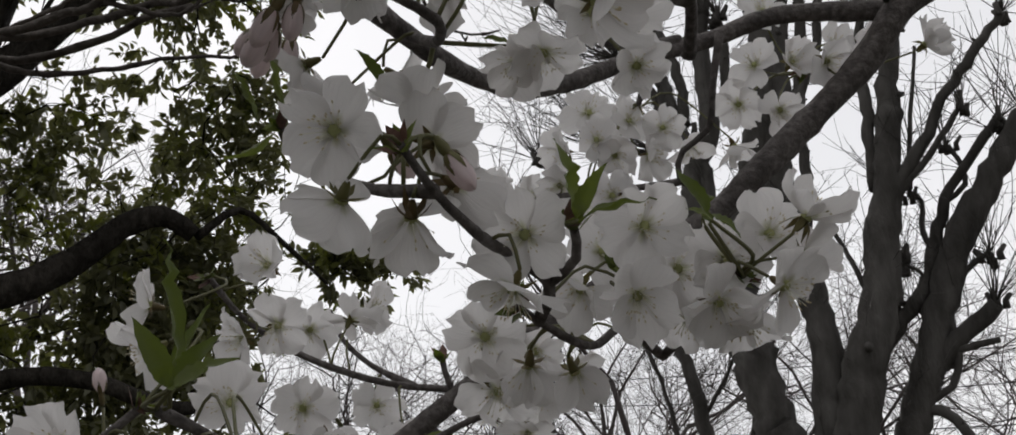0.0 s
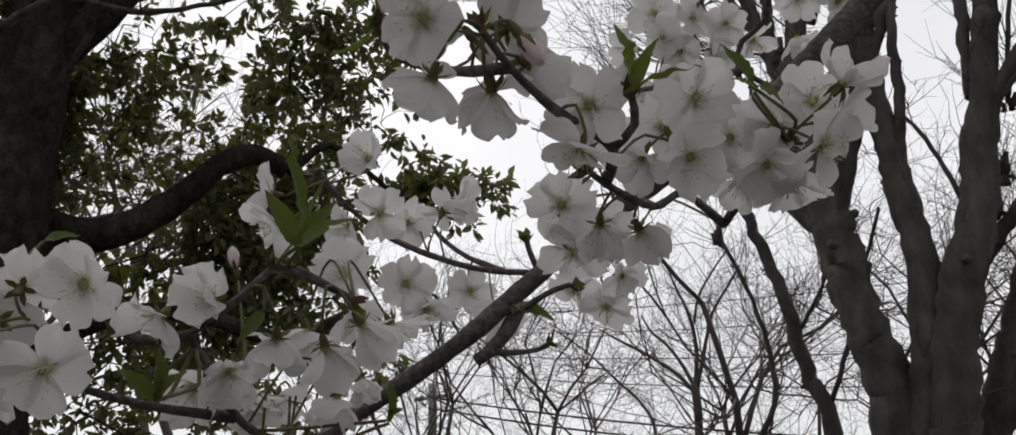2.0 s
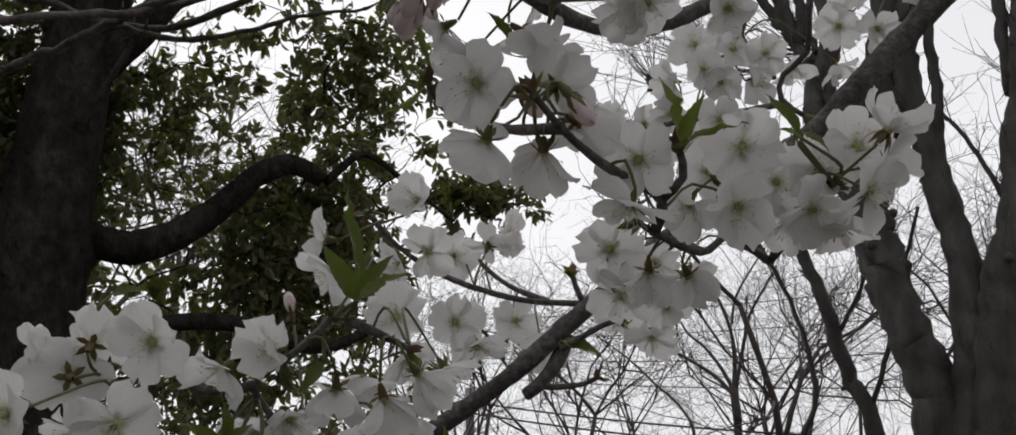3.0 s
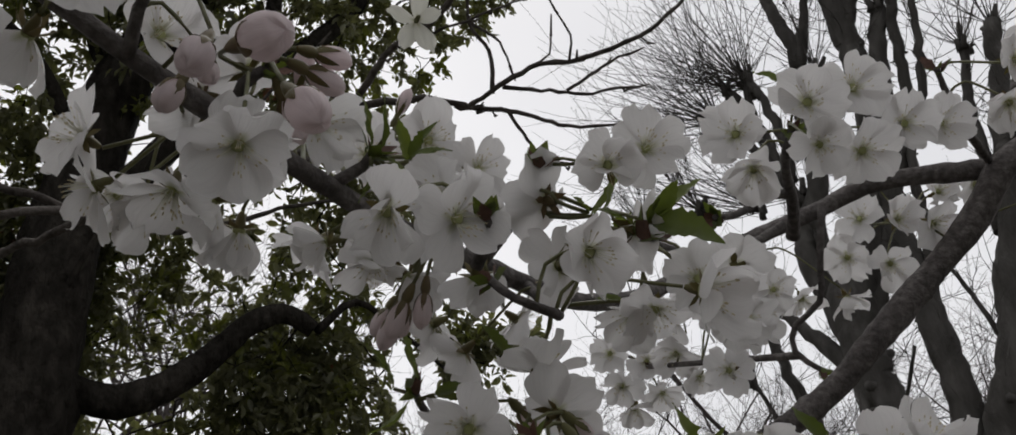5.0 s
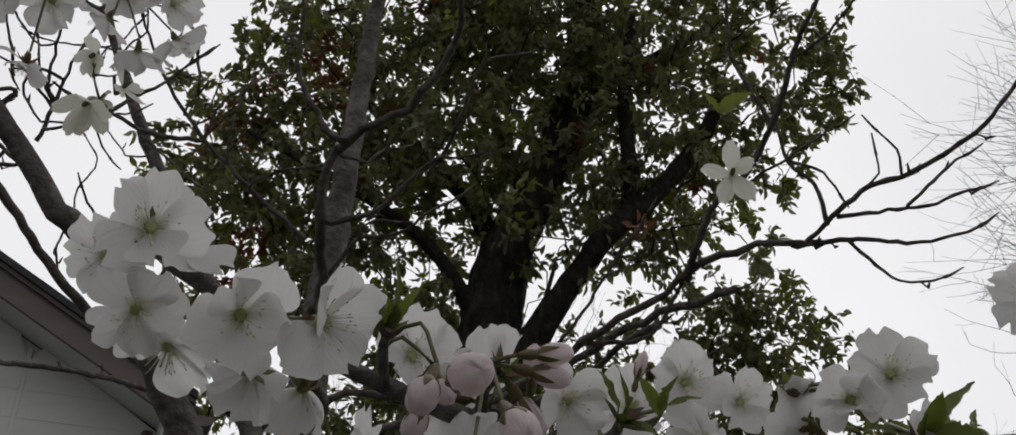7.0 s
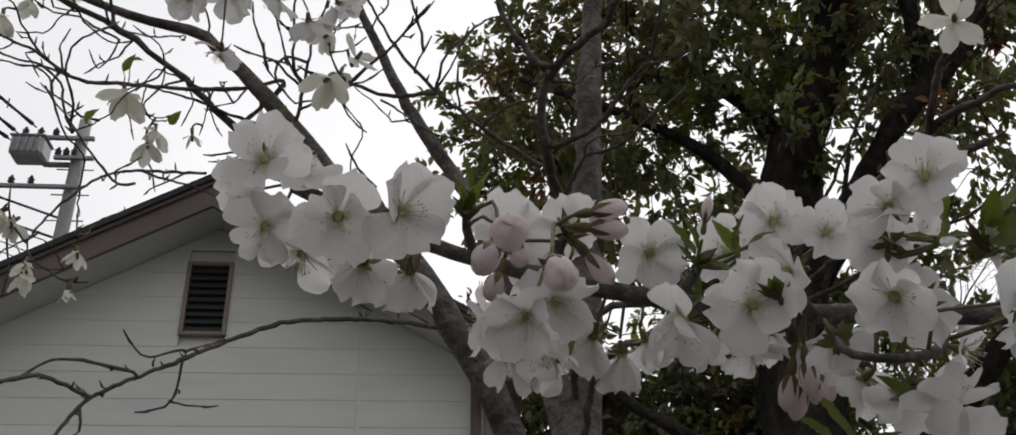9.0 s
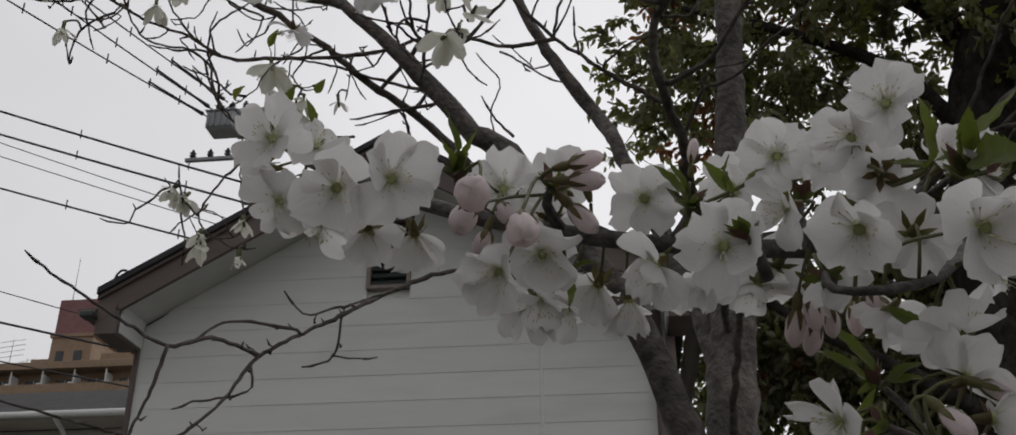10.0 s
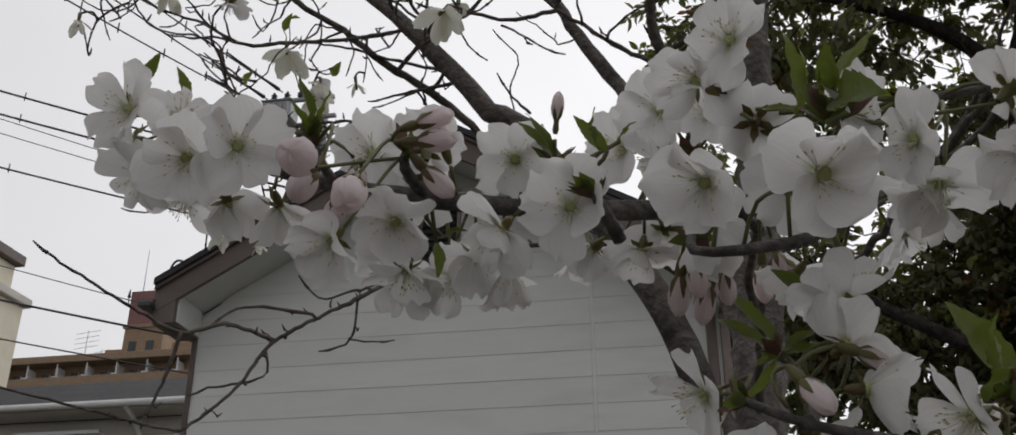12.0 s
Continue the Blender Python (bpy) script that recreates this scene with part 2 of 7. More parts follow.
PALE_WALL = material("pale_plaster", [(0.46, 0.43, 0.39), (0.56, 0.53, 0.49)], 3, 0.85, 0.2)
WHITE_TRIM = material("white_trim", [(0.62, 0.62, 0.61), (0.72, 0.72, 0.71)], 8, 0.6, 0.1)
DARK_GLASS = material("dark_window_glass", [(0.03, 0.035, 0.04), (0.06, 0.065, 0.07)], 2, 0.12, 0)


# ---- mesh helpers
def mesh_of(name, verts, faces, mats, smooth=True, face_mats=None):
    me = bpy.data.meshes.new(name)
    me.from_pydata([tuple(v) for v in verts], [], [tuple(f) for f in faces])
    for m in mats if isinstance(mats, (list, tuple)) else (mats,):
        me.materials.append(m)
    if face_mats is not None:
        me.polygons.foreach_set("material_index", face_mats)
    if smooth:
        me.polygons.foreach_set("use_smooth", [True] * len(me.polygons))
    me.update()
    return me


def part(name, me, parent, m=None, label=""):
    """One mesh object under a thing or under a part."""
    ob = new(name, me)
    ob.parent = parent
    if m is not None:
        ob.matrix_basis = m
    return tagged(ob, label)


def thing(name, label, category, group="", at=(0, 0, 0)):
    ob = new(name)
    ob.location = at
    ob.empty_display_size = 0.1
    return tagged(ob, label, category, group)


def spline(pts, step):
    """Points at even steps on a smooth line through pts."""
    p = [Vector(q) for q in pts]
    p = [p[0] * 2 - p[1]] + p + [p[-1] * 2 - p[-2]]
    out = []
    for a, b, c, d in zip(p[:-3], p[1:-2], p[2:-1], p[3:]):
        n = max(2, int((c - b).length / step))
        for i in range(n):
            t = i / n
            out.append(0.5 * (2 * b + (c - a) * t + (2 * a - 5 * b + 4 * c - d) * t * t + (3 * b - a - 3 * c + d) * t ** 3))
    return out + [p[-2]]


def tube_data(pts, r0, r1, sides=8, rough=0.0, seed=0, knots=0.0):
    """Vertices and faces of a tapered round rod along pts, with uneven girth and knots, closed at both ends."""
    rng = np.random.default_rng(seed)
    pts = [Vector(p) for p in pts]
    n = len(pts)
    up = Vector((0.3, 0.2, 1)).normalized()
    verts, faces = [], []
    girth = np.interp(np.arange(n), np.arange(0, n + 4, 4), 1 + rough * rng.normal(size=len(np.arange(0, n + 4, 4))))
    bumps = rng.random(n) < 0.12
    for i, p in enumerate(pts):
        d = (pts[min(i + 1, n - 1)] - pts[max(i - 1, 0)]).normalized()
        side = d.cross(up)
        if side.length < 0.1:
            side = d.cross(Vector((1, 0, 0)))
        side.normalize()
        over = side.cross(d)
        r = (r0 + (r1 - r0) * i / max(1, n - 1)) * max(0.6, girth[i]) * (1 + (knots if bumps[i] else 0))
        for k in range(sides):
            a = 2 * math.pi * k / sides
            rr = r * (1 + rough * 0.6 * rng.normal())
            verts.append(p + side * (math.cos(a) * rr) + over * (math.sin(a) * rr))
    for i in range(n - 1):
        for k in range(sides):
            k2 = (k + 1) % sides
            faces.append((i * sides + k, i * sides + k2, (i + 1) * sides + k2, (i + 1) * sides + k))
    faces.append(tuple(range(sides))[::-1])
    faces.append(tuple((n - 1) * sides + k for k in range(sides)))
    return verts, faces


def joined(chunks):
    verts, faces, mats = [], [], []
    for chunk in chunks:
        v, f = chunk[:2]
        k = len(verts)
        verts += list(v)
        faces += [tuple(i + k for i in g) for g in f]
        mats += [chunk[2] if len(chunk) > 2 else 0] * len(f)
    return verts, faces, mats


def box_data(x0, x1, y0, y1, z0, z1, cut=0.0):
    """A box with its long edges cut off by a small bevel."""
    bm = bmesh.new()
    bmesh.ops.create_cube(bm, size=1.0)
    for v in bm.verts:
        v.co = Vector(((x0 + x1) / 2 + v.co.x * (x1 - x0), (y0 + y1) / 2 + v.co.y * (y1 - y0), (z0 + z1) / 2 + v.co.z * (z1 - z0)))
    if cut:
        bmesh.ops.bevel(bm, geom=bm.edges[:], offset=cut, segments=1, affect="EDGES")
    verts = [v.co.copy() for v in bm.verts]
    bm.verts.index_update()
    faces = [tuple(v.index for v in f.verts) for f in bm.faces]
    bm.free()
    return verts, faces


def box(name, parent, x0, x1, y0, y1, z0, z1, mat, cut=0.004, label=""):
    v, f = box_data(x0, x1, y0, y1, z0, z1, cut)
    return part(name, mesh_of(name, v, f, mat, smooth=False), parent, label=label)

# ---- ground
def build_ground():
    n, far = 90, 900.0
    u = np.linspace(-1, 1, n)
    xy = np.sign(u) * np.abs(u) ** 2.2 * far
    verts = [(x, y, 0.05 * noise.noise((x * 0.6, y * 0.6, 0)) if abs(x) + abs(y) < 60 else 0.0) for y in xy for x in xy]
    faces = [(j * n + i, j * n + i + 1, (j + 1) * n + i + 1, (j + 1) * n + i) for j in range(n - 1) for i in range(n - 1)]
    tagged(new("ground", mesh_of("ground", verts, faces, EARTH)), "bare brown earth with thin grass under the trees", "ground", kind="structure")


build_ground()


# ---- the pale house with the gable
def build_house():
    house = thing("house", "pale grey sided gable house with brown fascia", "house", at=(-1.1, 5.5, 0))
    to = Matrix.Translation((1.1, -5.5, 0))
    y, left, right, apex_x, eave, apex = 5.5, -2.62, 0.485, -1.10, 3.865, 4.72
    slope = (apex - eave) / (apex_x - left)

    def roof_z(x):
        return apex - abs(x - apex_x) * slope

    def add(name, v, f, mat, label="", parent=house, smooth=False):
        return part(name, mesh_of(name, [to @ Vector(p) for p in v] if parent is house else v, f, mat, smooth), parent, label=label)

    # the wall behind the boards, with its other sides
    outline = [(left, 0), (right, 0), (right, roof_z(right)), (apex_x, apex), (left, roof_z(left))]
    v = [(px, y + 0.02, pz) for px, pz in outline] + [(px, y + 7.0, pz) for px, pz in outline]
    f = [(0, 1, 2, 3, 4), (9, 8, 7, 6, 5)] + [(i, i + 5, (i + 1) % 5 + 5, (i + 1) % 5) for i in range(5)]
    add("wall", v, f, SIDING)
    # boards that lap over one another, cut to the gable and round the vent
    step, z = 0.153, 0.138
    vx0, vx1, vz0, vz1 = -1.262, -1.004, 4.03, 4.49
    joint = -0.235
    while z < apex - 0.05:
        z1 = min(z + step, apex - 0.01)
        lo, hi = left, right
        spans = [(lo, joint - 0.0015), (joint + 0.0015, hi)]
        for a, b in spans:
            zt, zb = z1, z
            def clip(zz):
                d = (apex - zz) / slope
                return max(a, apex_x - d), min(b, apex_x + d)
            (a0, b0), (a1, b1) = clip(zb), clip(zt)
            if b0 - a0 < 0.02:
                continue
            if b1 < a1:
                a1 = b1 = (a0 + b0) / 2
            pieces = [((a0, b0), (a1, b1))]
            if zt > vz0 and zb < vz1 and a0 < vx0 and b0 > vx0:
                pieces = [((a0, vx0), (a1, vx0)), ((vx1, b0), (vx1, b1))]
            for (p0, q0), (p1, q1) in pieces:
                if q0 - p0 < 0.01:
                    continue
                q1, p1 = max(q1, p1), min(p1, max(q1, p1))
                vv = [(p0, y - 0.008, zb), (q0, y - 0.008, zb), (q1, y - 0.005, zt), (p1, y - 0.005, zt),
                      (p0, y + 0.018, zb), (q0, y + 0.018, zb), (q1, y + 0.018, zt), (p1, y + 0.018, zt)]
                ff = [(0, 1, 2, 3), (0, 4, 5, 1), (2, 6, 7, 3), (0, 3, 7, 4), (1, 5, 6, 2)]
                add("siding_board", vv, ff, SIDING)
        z += step
    v, f = box_data(joint - 0.011, joint + 0.011, y - 0.011, y + 0.017, 0.0, roof_z(joint) - 0.03, 0.002)
    add("joint_strip", v, f, SIDING, "narrow cover strip between the boards")
    # roof: two slabs with overhang, soffit, fascia, barge board
    out_y, over = 5.16, 0.12
    for s in (-1, 1):
        xe = (left - over) if s < 0 else (right + over)
        ze = roof_z(xe)
        def slab(t0, t1, ya, yb):
            return [(apex_x, ya, apex + t0), (xe, ya, ze + t0), (xe, yb, ze + t0), (apex_x, yb, apex + t0),
                    (apex_x, ya, apex + t1), (xe, ya, ze + t1), (xe, yb, ze + t1), (apex_x, yb, apex + t1)]
        six = [(0, 1, 2, 3), (7, 6, 5, 4), (0, 4, 5, 1), (1, 5, 6, 2), (2, 6, 7, 3), (3, 7, 4, 0)]
        add("soffit", slab(0.004, 0.03, out_y + 0.03, y + 0.012), six, SOFFIT, "pale soffit board")
        add("roof", slab(0.13, 0.17, out_y - 0.04, y + 7.3), six, ROOFING, "dark slate roof")
        add("fascia", slab(-0.03, 0.125, out_y, out_y + 0.028), six, FASCIA, "brown barge board")
        add("trim", slab(0.105, 0.128, out_y - 0.02, out_y - 0.002), six, FASCIA)
        # boxed end of the eave
        xi = xe + 0.13 * -s
        x0, x1 = min(xe, xi), max(xe, xi)
        v, f = box_data(x0, x1, out_y + 0.002, y - 0.012, ze - 0.10, ze + 0.05, 0.004)
        add("eave_box", v, f, FASCIA, "brown boxed eave end")
        xa, xb = min(xi, xi - s * 0.012), max(xi, xi - s * 0.012)
        v, f = box_data(xa, xb, out_y + 0.035, y - 0.012, ze - 0.085, ze + 0.08, 0.002)
        add("eave_panel", v, f, SOFFIT, "white eave side panel")
        rows = [(xe + s * 0.05 + 0.055 * math.cos(a), 0.055 * math.sin(a)) for a in [math.pi + k * math.pi / 8 for k in range(9)]]
        v = [(px, yy, ze + 0.05 + pz) for yy in (out_y - 0.02, y + 7.0) for px, pz in rows]
        f = [(i, i + 1, i + 10, i + 9) for i in range(8)] + [tuple(range(9)), tuple(range(17, 8, -1))]
        add("gutter", v, f, FASCIA, "brown half-round gutter")
    for cx, wide in ((left - 0.004, 0.03), (right + 0.004, 0.05)):
        v, f = box_data(cx - wide / 2, cx + wide / 2, y - 0.024, y + 0.03, 0.0, eave - 0.02, 0.004)
        add("corner_post", v, f, VENT_TRIM if cx > 0 else FASCIA)
    v, f = tube_data([Vector((right - 0.07, y - 0.06, z)) for z in (0.0, 1.0, 2.0, 3.0, 3.8)], 0.03, 0.03, 10)
    add("downpipe", v, f, FASCIA, "brown downpipe", smooth=True)
    # small steel brackets on the eave
    v, f = box_data(-2.80, -2.725, 5.08, 5.16, 3.78, 3.815, 0.006)
    add("bracket", v, f, LOUVRE, "dark eave bracket")
    v, f = tube_data(spline([(-2.645, 5.13, 3.98), (-2.64, 5.12, 4.03), (-2.605, 5.11, 4.06), (-2.57, 5.11, 4.055)], 0.01), 0.007, 0.007, 8)
    add("snow_hook", v, f, LOUVRE, "dark hook on the roof edge", smooth=True)
    # gable vent
    vent = part("vent", mesh_of("vent", *box_data(-0.115, 0.115, 0.012, 0.02, -0.22, 0.22), LOUVRE, False), house,
                Matrix.Translation(to @ Vector(((vx0 + vx1) / 2, y, (vz0 + vz1) / 2))), "dark green louvred gable vent")
    for a, b, c, d in ((-0.132, -0.108, -0.232, 0.232), (0.108, 0.132, -0.232, 0.232), (-0.108, 0.108, -0.232, -0.208), (-0.108, 0.108, 0.208, 0.232)):
        part("frame", mesh_of("frame", *box_data(a, b, -0.028, 0.02, c, d, 0.003), VENT_TRIM, False), vent)
    slat = mesh_of("slat", [(-0.107, -0.018, -0.022), (0.107, -0.018, -0.022), (0.107, 0.012, 0.022), (-0.107, 0.012, 0.022),
                            (-0.107, -0.014, -0.026), (0.107, -0.014, -0.026), (0.107, 0.016, 0.018), (-0.107, 0.016, 0.018)],
                   [(0, 1, 2, 3), (7, 6, 5, 4), (0, 4, 5, 1), (2, 6, 7, 3)], LOUVRE, False)
    for i in range(9):
        part("slat", slat, vent, Matrix.Translation((0, 0, -0.18 + i * 0.046)))


build_house()


# ---- utility pole, cables
def build_pole():
    pole = thing("utility_pole", "grey concrete utility pole with transformer and crossarms", "utility pole", at=(-5.33, 14, 0))
    v, f = tube_data([Vector((0, 0, z)) for z in np.linspace(0, 11.2, 12)], 0.15, 0.095, 16)
    part("pole", mesh_of("pole", v, f, CONCRETE), pole)
    for z, a, b in ((10.78, -0.9, 0.25), (9.9, -1.25, 0.2), (10.42, -0.3, 0.3)):
        part("crossarm", mesh_of("crossarm", *box_data(a, b, -0.19, -0.12, z - 0.03, z + 0.03, 0.006), STEEL, False), pole, label="steel crossarm")
        for k in range(3):
            x = a + (b - a) * (0.08 + 0.2 * k)
            ring = [(0.03, 0), (0.055, 0.03), (0.03, 0.05), (0.055, 0.08), (0.03, 0.1), (0.02, 0.14)]
            v = [(x + r * math.cos(q * math.pi / 5), -0.155 + r * math.sin(q * math.pi / 5), z + 0.042 + h) for r, h in ring for q in range(10)]
            f = [(j * 10 + q, j * 10 + (q + 1) % 10, (j + 1) * 10 + (q + 1) % 10, (j + 1) * 10 + q) for j in range(5) for q in range(10)] + [tuple(range(50, 60))]
            part("insulator", mesh_of("insulator", v, f, CABLE), pole, label="dark porcelain insulator")
    tank = part("transformer", mesh_of("transformer", *box_data(-0.25, 0.25, -0.2, 0.2, -0.16, 0.16, 0.04), TANK, False), pole,
                Matrix.Translation((-0.7, -0.1, 10.56)), "light grey box transformer")
    for k in range(5):
        part("fin", mesh_of("fin", *box_data(-0.21 + k * 0.1, -0.185 + k * 0.1, -0.25, -0.198, -0.13, 0.12, 0.004), TANK, False), tank)
    part("lid", mesh_of("lid", *box_data(-0.27, 0.27, -0.22, 0.22, 0.162, 0.188, 0.008), TANK, False), tank)
    part("bracket", mesh_of("bracket", *box_data(-0.5, 0.0, -0.05, 0.05, 10.36, 10.41, 0.005), STEEL, False), pole)
    for z in np.arange(4.0, 10.6, 0.45):
        v, f = tube_data([Vector((-0.28, 0, z)), Vector((0.28, 0, z))], 0.012, 0.012, 6)
        part("step_bolt", mesh_of("step_bolt", v, f, STEEL), pole)


def cable(a, b, sag, r, clips=0):
    """A sagging cable from a to b with a few clips on it."""
    pts = [Vector(a).lerp(Vector(b), t) - Vector((0, 0, sag * 4 * t * (1 - t))) for t in np.linspace(0, 1, 28)]
    root = thing("power_cable", "black overhead power cable with clips", "cable", "overhead cables")
    part("wire", mesh_of("wire", *tube_data(pts, r, r, 6), CABLE), root)
    for k in range(clips):
        p = pts[int(3 + k * 22 / max(1, clips - 1)) if clips > 1 else 12]
        part("clip", mesh_of("clip", *box_data(p.x - 0.009, p.x + 0.009, p.y - 0.009, p.y + 0.009, p.z - 0.06, p.z + 0.11, 0.003), CABLE, False), root)


build_pole()
for a, b in (((-6.33, 13.85, 10.72), (-8.31, 8.5, 10.36)), ((-6.25, 13.85, 10.85), (-8.20, 8.5, 10.90)), ((-6.00, 13.85, 10.97), (-8.10, 8.5, 11.18))):
    cable(a, b, 0.06, 0.012, 7)
    d = (Vector(b) - Vector(a)).normalized()
    sleeve = thing("cable_sleeve", "thick black insulating sleeve on a power cable", "cable sleeve", "cable sleeves", at=tuple(Vector(a) + d * 0.1))
    v, f = tube_data([d * (0.1 * k) for k in range(13)], 0.028, 0.016, 8, 0.12, 3)
    part("sleeve", mesh_of("sleeve", v, f, CABLE), sleeve)
for (ax, az), (bx, bz), r, clips in (((-5.4, 9.44), (-16.0, 13.46), 0.019, 5), ((-5.4, 9.10), (-16.0, 12.92), 0.019, 5), ((-5.4, 8.27), (-16.0, 11.78), 0.016, 5),
                                     ((-5.4, 8.73), (-16.0, 13.06), 0.008, 2), ((-5.4, 8.59), (-16.0, 12.68), 0.008, 0), ((-5.4, 6.36), (-16.0, 9.10), 0.018, 3),
                                     ((-5.4, 5.86), (-16.0, 8.33), 0.012, 0), ((-5.4, 6.60), (-16.0, 10.01), 0.008, 0)):
    cable((ax, 14, az), (bx, 13.9, bz), 0.06, r, clips)


# ---- buildings beyond
def flats():
    b = thing("apartment_building", "tan apartment building with balconies and a dusky red tower", "building", at=(-60, 100, 0))
    box("wall", b, -18, 11, 0, 20, 0, 35.6, TAN_WALL, 0.05)
    box("tower", b, -2.0, 2.8, 2.4, 14, 35.6, 40.3, TAN_WALL, 0.04)
    box("tower_edge", b, -2.2, 3.0, 2.2, 14.2, 40.3, 40.7, TAN_WALL, 0.04)
    box("red_tower", b, -2.45, 2.2, 3.4, 12, 40.7, 45.2, RED_WALL, 0.04, "dusky red water tank tower")
    box("roof_edge", b, -18.2, 11.2, -1.9, 0.4, 35.3, 36.1, TAN_WALL, 0.05)
    box("roof_block", b, -4.0, -2.01, 2.4, 12, 35.6, 37.9, TAN_WALL, 0.04)
    box("stair_head", b, 4.5, 8.5, 1.5, 9, 35.6, 38.0, TAN_WALL, 0.04)
    for row in range(9):
        z = 33.6 - row * 2.8
        box("balcony", b, -17.8, 10.8, -1.8, -1.6, z - 1.05, z + 0.1, TAN_WALL, 0.03, "tan balcony parapet")
        box("slab", b, -17.8, 10.8, -1.6, -0.01, z - 1.2, z - 1.06, TAN_WALL, 0.02)
        for k in range(8):
            x = -16.6 + k * 3.5
            box("window", b, x, x + 2.0, -0.05, 0.03, z - 1.0, z + 1.0, DARK_GLASS, 0.01, "dark window")
            box("sash", b, x + 0.96, x + 1.04, -0.09, -0.052, z - 1.0, z + 1.0, WHITE_TRIM, 0.005)
            box("divider", b, x - 0.8, x - 0.72, -1.58, -0.03, z - 1.05, z + 1.3, WHITE_TRIM, 0.005, "white balcony divider")
            box("post", b, x - 0.82, x - 0.66, -1.62, -1.59, z + 0.1, z + 1.6, WHITE_TRIM, 0.005)
            box("air_conditioner", b, x + 2.1, x + 2.85, -1.5, -1.1, z + 0.1 - 0.45, z + 0.35, WHITE_TRIM, 0.03, "white air conditioner")
    for x, z0 in ((-1.2, 37.4), (0.9, 37.4)):
        box("window", b, x, x + 0.9, 2.3, 2.39, z0, z0 + 1.3, DARK_GLASS, 0.01)
        box("air_conditioner", b, x + 0.1, x + 0.8, 1.9, 2.28, z0 - 0.75, z0 - 0.15, WHITE_TRIM, 0.03, "white air conditioner")
    for x, y, z0, z1, spread in ((-1.7, 4.5, 45.2, 50.9, 0.0), (-7.5, 4, 36.1, 41.0, 1.5), (-5.4, 4, 36.1, 38.6, 0.9)):
        v, f, _ = joined([tube_data([Vector((x, y, z0)), Vector((x, y, z1))], 0.05, 0.035, 6)] +
                         [tube_data([Vector((x - spread, y, z1 - 0.4 - q * 0.6)), Vector((x + spread, y, z1 - 0.1 - q * 0.6))], 0.028, 0.028, 5) for q in range(4 if spread else 0)])
        part("antenna", mesh_of("antenna", v, f, STEEL), b, label="thin roof antenna")


def low_house():
    h = thing("low_house", "house with dark slate roof and pale walls", "house", at=(-9.4, 15.2, 0))
    box("wall", h, -3.4, 2.3, 0, 6, 0, 5.92, PALE_WALL, 0.02)
    v = [(-4.0, -0.6, 5.98), (2.6, -0.6, 5.98), (2.6, 1.8, 7.03), (-4.0, 1.8, 7.03), (-4.0, -0.6, 6.06), (2.6, -0.6, 6.06), (2.6, 1.8, 7.11), (-4.0, 1.8, 7.11), (2.6, 4.6, 5.9), (-4.0, 4.6, 5.9)]
    part("roof", mesh_of("roof", v, [(0, 1, 5, 4), (4, 5, 6, 7), (0, 3, 2, 1), (1, 2, 6, 5), (3, 0, 4, 7), (7, 6, 8, 9)], ROOFING, False), h, label="dark grey slate roof")
    box("soffit", h, -4.0, 2.6, -0.58, -0.004, 5.925, 5.97, PALE_WALL, 0.004, "pale soffit")
    v, f = tube_data([Vector((-4.0, -0.66, 5.99)), Vector((2.6, -0.66, 5.99))], 0.055, 0.055, 8)
    part("gutter", mesh_of("gutter", v, f, WHITE_TRIM), h, label="white gutter")
    v, f = tube_data([Vector((1.0, -0.64, 5.96)), Vector((1.0, -0.3, 5.8)), Vector((1.0, -0.06, 5.6)), Vector((1.0, -0.06, 3.0)), Vector((1.0, -0.06, 0.2))], 0.04, 0.04, 8)
    part("downpipe", mesh_of("downpipe", v, f, WHITE_TRIM), h, label="white downpipe")
    for x in (-2.9, -1.0):
        box("window", h, x, x + 1.3, -0.04, 0.02, 4.3, 5.55, DARK_GLASS, 0.01, "dark window")
        for q in (x - 0.05, x + 0.62, x + 1.29):
            box("frame", h, q, q + 0.06, -0.07, -0.042, 4.3, 5.55, WHITE_TRIM, 0.004)
        box("lintel", h, x - 0.1, x + 1.4, -0.3, -0.02, 5.62, 5.68, WHITE_TRIM, 0.004)
    box("air_conditioner", h, 1.35, 1.95, -0.32, -0.04, 5.1, 5.55, WHITE_TRIM, 0.03, "white air conditioner")
    for k in range(12):
        box("cladding_board", h, -3.41, 2.31, -0.018, -0.002, 3.0 + k * 0.24, 3.226 + k * 0.24, PALE_WALL, 0.003)


def cream_house():
    h = thing("cream_building", "cream plastered building with a flat roof edge", "building", at=(-14.8, 20, 0))
    box("wall", h, -5.0, -0.15, -6, 0, 0, 11.0, CREAM_WALL, 0.03)
    box("roof_edge", h, -5.1, 0.02, -6.12, 0.1, 11.0, 11.25, FASCIA, 0.02, "dark roof edge")
    box("wing", h, -0.149, 0.35, -3.5, -0.1, 0, 9.9, CREAM_WALL, 0.03)
    box("wing_edge", h, -0.148, 0.48, -3.6, 0, 9.9, 10.1, PALE_WALL, 0.02)


flats()
low_house()
cream_house()


